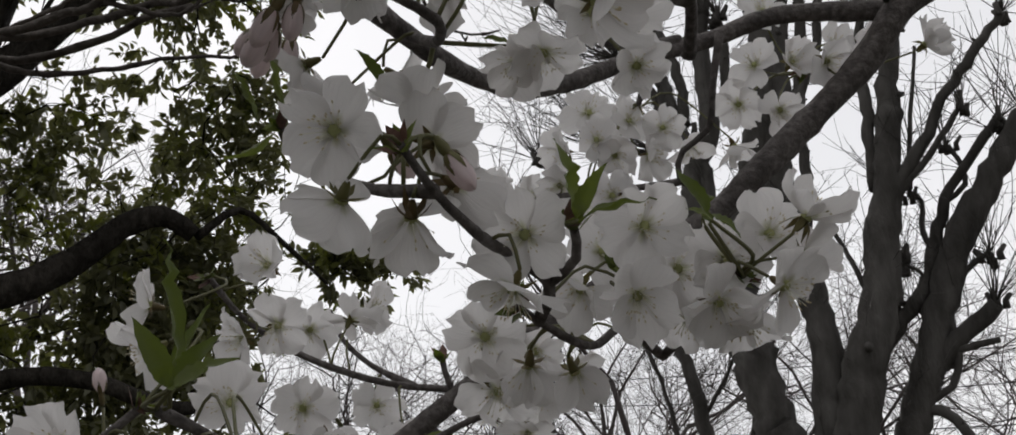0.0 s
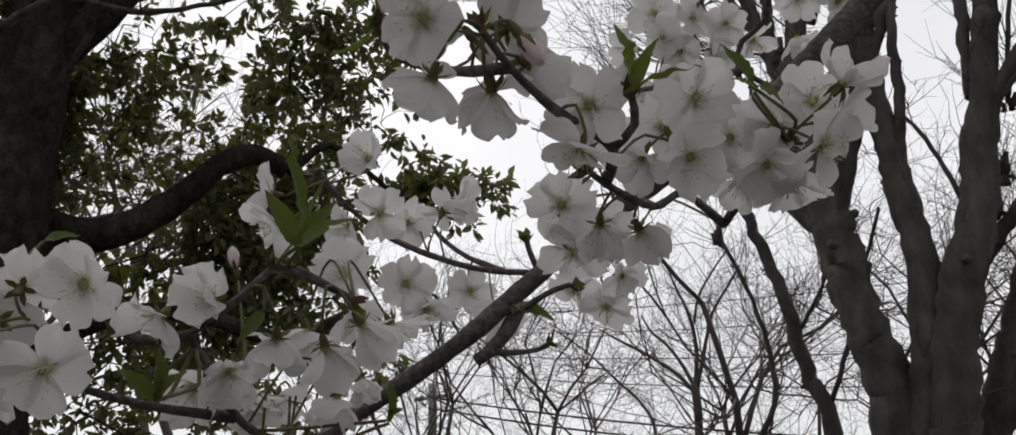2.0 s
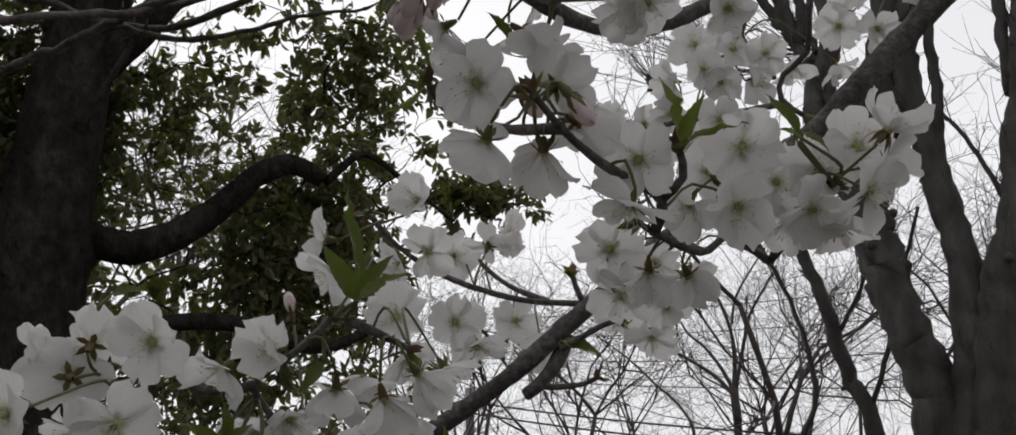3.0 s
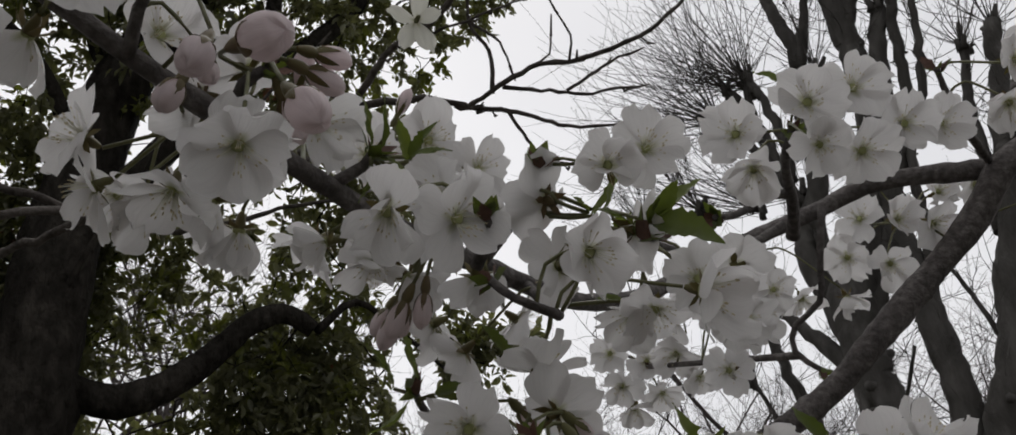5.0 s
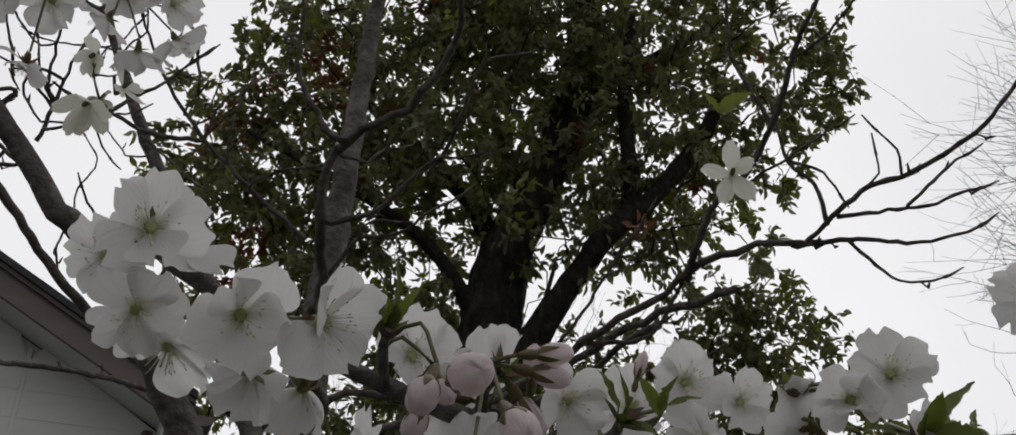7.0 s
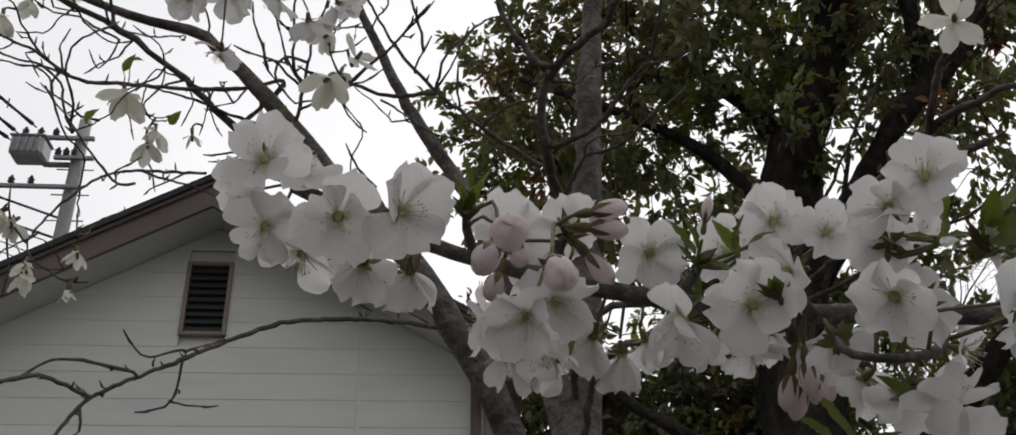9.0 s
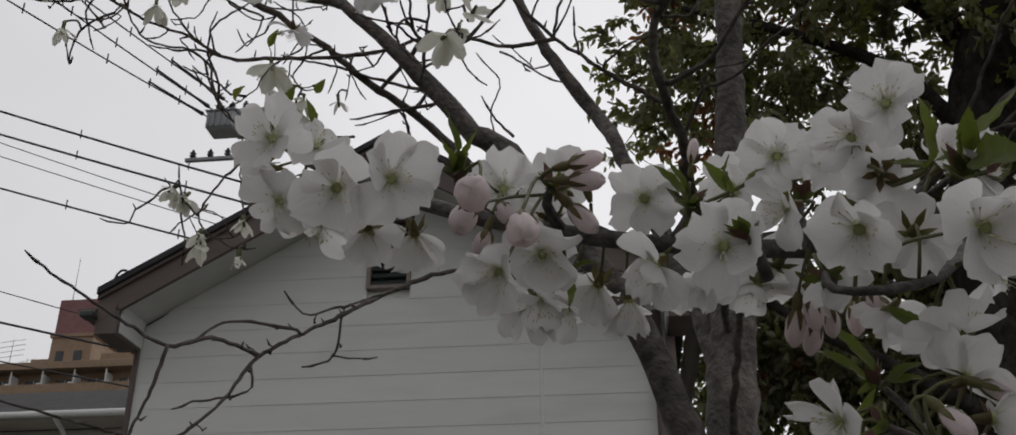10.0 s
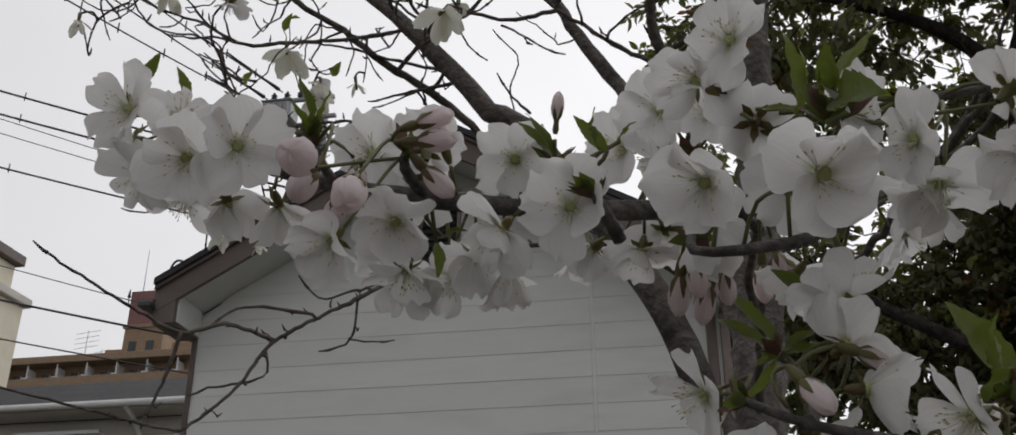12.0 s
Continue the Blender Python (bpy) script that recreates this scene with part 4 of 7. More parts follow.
pollard_limb(crooked, [(9.6, 2.82, 3.85), (9.6, 2.61, 4.11), (9.6, 2.43, 4.32), (9.6, 2.22, 4.58), (9.6, 2.09, 4.86), (9.6, 1.91, 5.39), (9.6, 1.7, 5.65), (9.6, 1.54, 5.86), (9.6, 1.33, 6.05)], 0.067, 0.045)
pollard_limb(crooked, [(9.6, 2.33, 3.71), (9.6, 2.14, 3.91), (9.6, 2, 4.06), (9.6, 1.83, 4.2), (9.6, 1.63, 4.36)], 0.091, 0.067)
pollard_limb(crooked, [(9.6, 2.27, 3.92), (9.6, 2.13, 3.96), (9.6, 1.87, 4), (9.6, 1.65, 4.02)], 0.039, 0.027)
pollard_limb(crooked, [(9.6, 2.51, 3.27), (9.6, 2.31, 3.5), (9.6, 2.12, 3.39), (9.6, 2.01, 3.21), (9.6, 1.89, 2.97)], 0.055, 0.042)
pollard_limb(crooked, [(9.6, 2.56, 3.16), (9.6, 2.41, 3.26), (9.6, 2.22, 3.12), (9.6, 2.06, 2.88), (9.6, 1.95, 2.61)], 0.067, 0.045)
pollard_limb(crooked, [(9.6, 2.36, 3.54), (9.6, 2.12, 3.67), (9.6, 2, 3.94), (9.6, 2, 4.41), (9.6, 1.78, 4.73), (9.6, 1.61, 4.81)], 0.036, 0.024)
pollard_limb(crooked, [(9.6, 2.08, 4.92), (9.6, 2.14, 5.13), (9.6, 2.11, 5.41), (9.6, 2.19, 5.54)], 0.027, 0.021)
pollard_limb(crooked, [(9.6, 2.25, 4.56), (9.6, 2.17, 4.69), (9.6, 2.37, 4.86)], 0.027, 0.018)
pollard_limb(crooked, [(9.6, 1.92, 5.36), (9.6, 1.71, 5.49), (9.6, 1.74, 5.76), (9.6, 1.81, 5.92)], 0.03, 0.024)
pollard_limb(crooked, [(9.6, 2.2, 4.27), (9.6, 2.3, 4.43), (9.6, 2.48, 4.53)], 0.027, 0.018)
pollard_head(crooked, (9.6, 1.11, 6.04), 20, 1.3, (0, -0.3, 1), 0.5)
pollard_head(crooked, (9.6, 1.33, 6.05), 16, 1.2, (0, -0.2, 1), 0.5)
pollard_head(crooked, (9.6, 1.63, 4.36), 16, 1, (0, -0.4, 1), 0.5)
pollard_head(crooked, (9.6, 1.61, 4.81), 12, 0.9, (0, -0.2, 1), 0.5)
pollard_head(crooked, (9.6, 2.19, 5.54), 10, 0.8, (0, 0.2, 1), 0.5)
pollard_head(crooked, (9.6, 1.81, 5.92), 10, 0.8, (0, 0.1, 1), 0.5)
pollard_head(crooked, (9.6, 2.37, 4.86), 6, 0.6, (0, 0.3, 1), 0.5)
pollard_head(crooked, (9.6, 2.48, 4.53), 6, 0.6, (0, 0.3, 1), 0.5)
finish_pollard(crooked)
slender = pollard("slender bare tree with a leaning stem", [(10, 4.1, 0), (10, 4.12, 1.2), (10, 4.2, 2.06), (10, 4.34, 2.6), (10, 4.41, 2.98), (10, 4.52, 3.2), (10, 4.65, 3.61), (10, 4.71, 4.03), (10, 4.85, 4.47), (10, 5.03, 4.94), (10, 5.18, 5.43)], 0.114, 0.063, 63)
pollard_limb(slender, [(10, 4.38, 2.98), (10, 4.18, 3.42), (10, 4.06, 3.79), (10, 3.95, 4.17), (10, 3.79, 4.54), (10, 3.65, 4.91)], 0.028, 0.019)
pollard_limb(slender, [(10, 4.6, 3.81), (10, 4.39, 4.11), (10, 4.25, 4.36)], 0.025, 0.016)
pollard_head(slender, (10, 5.18, 5.43), 20, 1.2, (0, 0.3, 1))
finish_pollard(slender)
sapling = pollard("thin crooked bare sapling", [(10, 5.4, 0), (10, 5.38, 1.3), (10, 5.27, 2.55), (10, 5.07, 2.86), (10, 4.95, 3.18), (10, 4.97, 3.65), (10, 5.11, 4.16), (10, 5.3, 4.63), (10, 5.46, 4.96)], 0.041, 0.022, 67)
pollard_head(sapling, (10, 5.46, 4.96), 12, 0.9, (0, 0.2, 1))
finish_pollard(sapling)


# ---- bare trees far behind
def bare_tree_mesh(seed, height, spread):
    rng = np.random.default_rng(seed)
    chunks = []

    def grow(p, d, length, r, level):
        pts = [p]
        for _ in range(3):
            d = (d + Vector(rng.normal(size=3)) * 0.13 + Vector((0, 0, 0.05))).normalized()
            pts.append(pts[-1] + d * length / 3)
        chunks.append(tube_data(pts, r, r * 0.66, 6 if level < 2 else 4 if level < 4 else 3, 0.0, level))
        if level >= 7:
            return
        for k in range(3 if level < 5 else 2):
            q = pts[int(rng.integers(1, 4))] if k else pts[-1]
            out = (d + Vector(rng.normal(size=3)) * (0.35 + spread * (0.55 if k else 0.25))).normalized()
            grow(q, out, length * (0.62 + 0.24 * rng.random()), r * (0.52 if k else 0.66), level + 1)

    grow(Vector((0, 0, 0)), Vector((0, 0, 1)), height * 0.34, height * 0.012, 0)
    v, f, _ = joined(chunks[1:])
    return mesh_of("trunk", *chunks[0], FAR_BARK), mesh_of("crown", v, f, FAR_BARK)


def far_trees():
    made = []
    for k, (h, s) in enumerate(((9.5, 0.8), (8.0, 1.0))):
        a, b = bare_tree_mesh(90 + k, h, s)
        tree = thing("bare_tree", "bare winter tree with fine brown twigs", "tree", "bare trees behind")
        part("trunk", a, tree)
        tagged(part("crown", b, tree), "fine bare twigs", kind="stuff")
        made.append(tree)
    spots = [(24, 14.1, 0, 1.0), (26, 18.5, 1, 1.0), (23, 21.5, 0, 0.85), (27, 9.5, 1, 1.15), (30, 24, 0, 1.1), (22, 25.5, 1, 0.95), (24, 5.0, 0, 1.0), (29, 15.5, 1, 1.1), (31, 1.5, 0, 1.2), (25, 30, 1, 1.1),
             (18, 6.5, 0, 0.95), (19, 10.0, 1, 1.3), (20, 3.2, 1, 1.15), (18.5, 15.0, 0, 0.85), (18.5, 20, 0, 1.0), (13.5, 22, 1, 1.75), (10, 24, 0, 1.6), (17, 25, 0, 1.7)]
    for i, (x, y, k, s) in enumerate(spots):
        m = pose(x, y, 0, 0, 0, 73 * i) @ Matrix.Scale(s, 4)
        if i < 2:
            made[k].matrix_basis = m
        else:
            c = copy_thing(made[k], m)
            c.scale = (s, s, s)


def traced_tree(label, x, trunk, limbs, seed):
    """A bare tree in the plane x, whose stem and main limbs are given across and up; fine twigs spread from them."""
    rng = np.random.default_rng(seed)
    at = Vector((x, trunk[0][0], 0))
    tree = thing("bare_tree", label, "tree", "bare trees behind", at=tuple(at))
    part("trunk", mesh_of("trunk", *tube_data(spline([Vector((x, *p)) - at for p in trunk], 0.2), 0.14, 0.09, 10, 0.06, seed), FAR_BARK), tree)
    chunks = []

    def grow(p, d, length, r, level):
        pts = [p]
        for _ in range(3):
            d = (d + Vector(rng.normal(size=3)) * 0.16 + Vector((0, 0, 0.04))).normalized()
            pts.append(pts[-1] + d * length / 3)
        chunks.append(tube_data(pts, r, r * 0.6, 4 if level < 2 else 3, 0.0, level))
        if level < 4:
            for k in range(3):
                out = (d + Vector(rng.normal(size=3)) * 0.7).normalized()
                grow(pts[1 + k], out, length * (0.55 + 0.25 * rng.random()), r * 0.6, level + 1)

    for pts, a, b in limbs:
        line = spline([Vector((x, *p)) - at for p in pts], 0.15)
        part("limb", mesh_of("limb", *tube_data(line, a, b, 8, 0.06, seed), FAR_BARK), tree)
        for i in range(3, len(line), 3):
            d = (line[i] - line[i - 1]).normalized()
            out = (d * 0.6 + Vector(rng.normal(size=3)) * 0.6 + Vector((0, 0, 0.2))).normalized()
            grow(line[i], out, 0.6 + 0.5 * rng.random(), 0.0095, 1)
    v, f, _ = joined(chunks)
    tagged(part("crown", mesh_of("crown", v, f, FAR_BARK), tree), "fine bare twigs", kind="stuff")


far_trees()
traced_tree("bare winter tree with spreading limbs and fine twigs", 20.0,
            [(11.75, 0.0), (11.75, 3.95), (11.73, 4.36), (11.75, 4.78), (11.77, 5.14)],
            [([(11.75, 4.89), (12.07, 5.27), (12.38, 5.54), (13.04, 5.98), (13.74, 6.38), (14.28, 6.71)], 0.055, 0.02),
             ([(11.75, 4.99), (12.04, 5.56), (12.43, 6.09), (12.82, 6.44), (13.07, 6.86)], 0.055, 0.02),
             ([(11.76, 5.06), (11.68, 5.77), (11.73, 6.36), (11.89, 6.90), (12.15, 7.47), (12.32, 7.97)], 0.06, 0.018),
             ([(11.72, 5.06), (11.55, 5.61), (11.39, 6.16), (11.22, 6.64), (10.82, 7.16), (10.46, 7.61)], 0.055, 0.018),
             ([(11.69, 6.50), (11.54, 7.07), (11.14, 7.59), (10.69, 8.07)], 0.034, 0.014),
             ([(12.89, 3.61), (12.88, 4.32), (13.20, 4.86), (13.88, 5.48), (14.60, 6.15), (15.45, 6.78)], 0.04, 0.018)], 211)
post = thing("utility_post", "thin grey concrete post far behind the trees", "utility pole", at=(24, 23.85, 0))
part("pole", mesh_of("pole", *tube_data([Vector((0, 0, z)) for z in np.linspace(0, 6.9, 6)], 0.17, 0.14, 12), CONCRETE), post)
part("crossarm", mesh_of("crossarm", *box_data(-0.06, 0.06, -0.8, 0.8, 6.4, 6.5, 0.01), STEEL, False), post)
for z0, z1, r in ((6.45, 4.0, 0.028), (6.1, 3.62, 0.03), (7.3, 5.4, 0.014), (7.9, 6.3, 0.014), (9.2, 8.0, 0.012), (8.6, 7.2, 0.012)):
    cable((24, 23.85, z0), (24, 3.0, z1 - 0.6), 0.35, r)


# ---- the cherry tree
cherry = thing("cherry_tree", "flowering cherry tree with white blossoms and dark bark", "tree", at=(1.8, -0.85, 0))
CHERRY_TO = Matrix.Translation((-1.8, 0.85, 0))
cherry_lines = []


def scale_rosette(place, way, seed, size=1.0):
    """Brown and green bud scales round the tip of a twig."""
    rng = np.random.default_rng(seed + 900)
    chunks = []
    way = Vector(way).normalized()
    for k in range(13):
        o = way.cross(Vector(rng.normal(size=3))).normalized()
        s = way.cross(o)
        long = (0.0038 + 0.0048 * rng.random()) * size
        root = Vector(place) - way * 0.003 * rng.random() + o * 0.0012
        d = (way * (0.5 + 0.5 * rng.random()) + o * (0.4 + 0.5 * rng.random())).normalized()
        w = long * 0.3
        p = [root - s * w * 0.4, root + s * w * 0.4, root + d * long * 0.5 + s * w, root + d * long + o * 0.001, root + d * long * 0.5 - s * w, root + d * long * 0.5 + o * 0.0006]
        chunks.append(([CHERRY_TO @ q for q in p], [(0, 1, 5), (1, 2, 5), (2, 3, 5), (3, 4, 5), (4, 0, 5)], 1 if k % 3 else 0))
    v, f, fm = joined(chunks)
    part("bud_rosette", mesh_of("bud_rosette", v, f, [BUD_SCALE, YOUNG_LEAF], True, fm), cherry, label="reddish-brown bud scales")


def cherry_branch(name, pts, r0, r1):
    line = spline(pts, 0.006)
    k = len(cherry_lines)
    if name != "limb":
        cherry_lines.extend((p, r0 + (r1 - r0) * i / len(line)) for i, p in enumerate(line))
    else:
        cherry_lines.extend((p, 0.008) for p in line[len(line) // 3:])
    v, f = tube_data(line, r0, r1, 10, 0.07, k + 1, 0.10)
    part(name, mesh_of(name, [CHERRY_TO @ p for p in v], f, CHERRY_BARK), cherry)
    if name == "twig":
        scale_rosette(line[-1], line[-1] - line[-3], k)


def petal_mesh(seed, length=0.0146, half=0.0064, cup=0.30, mat=None, notch=0.10, ruffle=0.0005):
    """One petal: foot at the origin, length along y, its inner face up; a narrow claw, a broad blade, a nicked tip."""
    rng = np.random.default_rng(seed)
    nu, nv = 13, 11
    ph = rng.random(6) * 6.28
    lean = rng.normal() * 0.06
    curl = 0.10 + 0.10 * rng.normal()
    verts, uvs, faces = [], [], []
    for i in range(nu):
        u = i / (nu - 1)
        w = half * float(np.interp(u, [0, 0.1, 0.22, 0.36, 0.5, 0.64, 0.78, 0.9, 1.0], [0.17, 0.34, 0.60, 0.83, 0.97, 1.0, 0.93, 0.76, 0.60]))
        for j in range(nv):
            v = 2 * j / (nv - 1) - 1
            x = v * w
            nick = notch * max(0.0, 1 - abs(v + 0.14 * math.sin(ph[2])) * 2.3) + 0.13 * v * v + 0.022 * math.sin(6 * v + ph[0]) + 0.016 * math.sin(11 * v + ph[4])
            y = length * u * (1 - nick * u ** 4)
            z = cup * (x * x) / half * 0.9 + length * curl * u * u * (1 if cup > 0 else -1) - abs(x) * 0.06 * (1 - u)
            z += ruffle * u * u * (1.3 * math.sin(2.6 * v + ph[0]) + math.sin(5.2 * v + ph[1]) * 0.7 * abs(v) + math.sin(5 * u + ph[2]) * 0.5)
            x += lean * y * u + 0.0005 * math.sin(8 * u + ph[3] + 2 * v) * u
            verts.append((x, y, z))
            uvs.append((0.5 + 0.5 * v, u))
    for i in range(nu - 1):
        for j in range(nv - 1):
            faces.append((i * nv + j, i * nv + j + 1, (i + 1) * nv + j + 1, (i + 1) * nv + j))
    me = mesh_of("petal", verts, faces, mat or PETAL)
    layer = me.uv_layers.new(name="UVMap")
    for loop in me.loops:
        layer.data[loop.index].uv = uvs[loop.vertex_index]
    return me


PETALS = [petal_mesh(s, 0.0142 + 0.0005 * (s % 3), 0.0067 + 0.0004 * (s % 3), (0.30, 0.10, 0.45, 0.2, -0.12, 0.36, 0.15, 0.55, 0.02)[s],
                     notch=(0.20, 0.13, 0.26, 0.16, 0.22, 0.12, 0.28, 0.18, 0.15)[s], ruffle=(0.0009, 0.0014, 0.0007, 0.0017, 0.0011, 0.0013, 0.0010, 0.0008, 0.0016)[s]) for s in range(9)]


def stamen_mesh(seed):
    rng = np.random.default_rng(seed)
    chunks = []
    for k in range(26):
        a, lean = rng.random() * 6.283, math.radians(8 + 42 * rng.random())
        d = Vector((math.cos(a) * math.sin(lean), math.sin(a) * math.sin(lean), math.cos(lean)))
        long = 0.0042 + 0.0038 * rng.random()
        foot = Vector((math.cos(a), math.sin(a), 0)) * 0.0014
        end = foot + d * long
        chunks.append((*tube_data([foot, foot + d * long * 0.5 + Vector((0, 0, 0.0003)), end], 0.00012, 0.00009, 4), 0))
        chunks.append((*tube_data([end - d * 0.0004, end, end + d * 0.0004], 0.00021, 0.00016, 5), 1))
    disc = [(0.0003, 0.0007), (0.0010, 0.0008), (0.0017, 0.0003), (0.0020, -0.0010)]
    v = [(r * math.cos(q * 0.628), r * math.sin(q * 0.628), z) for r, z in disc for q in range(10)]
    f = [(j * 10 + q, (j + 1) * 10 + q, (j + 1) * 10 + (q + 1) % 10, j * 10 + (q + 1) % 10) for j in range(3) for q in range(10)] + [tuple(range(10))]
    chunks.append((v, f, 2))
    v, f, fm = joined(chunks)
    return mesh_of("stamen_tuft", v, f, [FILAMENT, ANTHER, DISC], True, fm)


STAMENS = [stamen_mesh(s) for s in (5, 6, 7)]


def frame_of(place, way, roll=0.0):
    """A pose at place whose z axis points along way."""
    return Matrix.Translation(place) @ Vector(way).normalized().to_track_quat("Z", "Y").to_matrix().to_4x4() @ Matrix.Rotation(roll, 4, "Z")


def calyx_chunks(sepals, flare, m, scale=1.0):
    """Cup and pointed sepals behind a flower, in the flower's own frame."""
    cup = [(0.0022, 0.0), (0.0021, -0.0020), (0.0017, -0.0046), (0.0010, -0.0068)]
    v = [m @ (Vector((r * math.cos(q * math.pi / 4), r * math.sin(q * math.pi / 4), z)) * scale) for r, z in cup for q in range(8)]
    f = [(j * 8 + q, j * 8 + (q + 1) % 8, (j + 1) * 8 + (q + 1) % 8, (j + 1) * 8 + q) for j in range(3) for q in range(8)]
    chunks = [(v, f, 0)]
    for k in range(sepals):
        a = (k + 0.5) * 2 * math.pi / 5
        o, s = Vector((math.cos(a), math.sin(a), 0)), Vector((-math.sin(a), math.cos(a), 0))
        lift = Vector((0, 0, flare))
        pts = [o * 0.0022 + s * 0.0011, o * 0.0022 - s * 0.0011, (o + lift * 0.5) * 0.0046 - s * 0.0015, (o + lift) * 0.0076, (o + lift * 0.5) * 0.0046 + s * 0.0015,
               (o + lift * 0.5) * 0.0044 + Vector((0, 0, -0.0006))]
        chunks.append(([m @ (p * scale - Vector((0, 0, 0.0008))) for p in pts], [(0, 1, 5), (1, 2, 5), (2, 3, 5), (3, 4, 5), (4, 0, 5)], 0))
    return chunks


def bud_sepals(scale):
    """Five sepals that lie close on a closed bud."""
    chunks = []
    for k in range(5):
        a = (k + 0.3) * 2 * math.pi / 5
        o, s = Vector((math.cos(a), math.sin(a), 0)), Vector((-math.sin(a), math.cos(a), 0))
        rows = [(0.0021, -0.0006, 0.0012), (0.0040, 0.0014, 0.0016), (0.0049, 0.0036, 0.0013), (0.0052, 0.0056, 0.0007), (0.0053, 0.0068, 0.0001)]
        v = [(o * (r - 0.0003 * abs(e)) + s * w * e + Vector((0, 0, z))) * scale for r, z, w in rows for e in (-1, 0, 1)]
        f = [(i * 3 + j, i * 3 + j + 1, i * 3 + j + 4, i * 3 + j + 3) for i in range(4) for j in range(2)]
        chunks.append((v, f, 0))
    return chunks


def stalk_line(place, way, back):
    """From behind a flower, a bent stalk to the nearest wood."""
    base = Vector(place) - Vector(way).normalized() * back
    wood, r = min(cherry_lines, key=lambda q: (q[0] - base).length + 0.3 * max(0.0, q[0].z - base.z - 0.01))
    gap = (wood - base).length
    mid = base.lerp(wood, 0.5) - Vector(way).normalized() * min(0.016, gap * 0.35) + Vector((0, 0, min(0.01, gap * 0.12)))
    return spline([base, mid, wood], 0.006)


flower_count = [0]


def blossom(place, way, size=1.0, bell=False):
    """An open five-petalled flower: calyx and stalk, with petals and stamens under it; a bell hangs half closed."""
    flower_count[0] += 1
    rng = np.random.default_rng(flower_count[0])
    m = frame_of(place, way, rng.random() * 6.283)
    inverse = m.inverted()
    chunks = calyx_chunks(5, -0.25 + 0.3 * rng.normal(), Matrix.Identity(4), 0.85)
    line = [inverse @ p for p in stalk_line(place, way, 0.0065)]
    chunks.append((*tube_data(line, 0.00058, 0.00068, 6), 1))
    v, f, fm = joined(chunks)
    base = part("blossom", mesh_of("calyx", v, f, [CALYX, STALK], True, fm), cherry, CHERRY_TO @ m)
    opening = math.radians(rng.choice([0, 8, 16, 26, 40], p=[0.16, 0.26, 0.26, 0.2, 0.12]))
    if bell:
        opening = math.radians(28 + 26 * rng.random())
    droop = rng.normal() * 0.1
    for k in range(5):
        a = k * 2 * math.pi / 5 + rng.normal() * 0.06
        tilt = opening + rng.normal() * 0.24 + droop * math.cos(a)
        s = size * (1.0 + 0.05 * rng.normal())
        pm = Matrix.Rotation(a, 4, "Z") @ Matrix.Translation((0, 0.0008, 0.0002 * (k % 3))) @ Matrix.Rotation(tilt, 4, "X") @ Matrix.Rotation(rng.normal() * 0.2, 4, "Y") @ Matrix.Diagonal((s * (1 + 0.06 * rng.normal()), s, s, 1))
        part("petal", PETALS[int(rng.integers(9))], base, pm)
    part("stamen_tuft", STAMENS[int(rng.integers(3))], base, Matrix.Translation((0, 0, 0.0006)) @ Matrix.Scale(size, 4), "pale filaments with ochre tips")


def bud_mesh(seed):
    """A swollen bud: closed petals wrapped round one another, each with its own free edge."""
    rng = np.random.default_rng(seed)
    rings, sides = 14, 30
    turn = rng.random() * 6.283
    verts, uvs = [], []
    for i in range(rings):
        t = i / (rings - 1)
        r = 0.0050 * float(np.interp(t, [0, 0.1, 0.25, 0.42, 0.6, 0.76, 0.88, 0.96, 1], [0.42, 0.66, 0.90, 1.0, 0.97, 0.83, 0.60, 0.36, 0.10]))
        for k in range(sides):
            a = 2 * math.pi * k / sides
            wrap = ((a - turn) * 1.5 / math.pi + t * 0.55 + 0.06 * math.sin(7 * t)) % 1.0
            fold = 1 + 0.13 * (wrap - 0.5) + 0.015 * math.sin(5 * a + 4 * t)
            verts.append((r * fold * math.cos(a), r * fold * math.sin(a), 0.0130 * t - (0.0012 * (1 - wrap) if t > 0.85 else 0)))
            uvs.append((k / sides, 0.15 + 0.8 * t))
    faces = [(i * sides + k, i * sides + (k + 1) % sides, (i + 1) * sides + (k + 1) % sides, (i + 1) * sides + k) for i in range(rings - 1) for k in range(sides)]
    faces += [tuple(range(sides))[::-1], tuple((rings - 1) * sides + k for k in range(sides))]
    me = mesh_of("closed_petals", verts, faces, PETAL_PINK)
    layer = me.uv_layers.new(name="UVMap")
    for loop in me.loops:
        layer.data[loop.index].uv = uvs[loop.vertex_index]
    return me


BUDS = [bud_mesh(1), bud_mesh(2)]


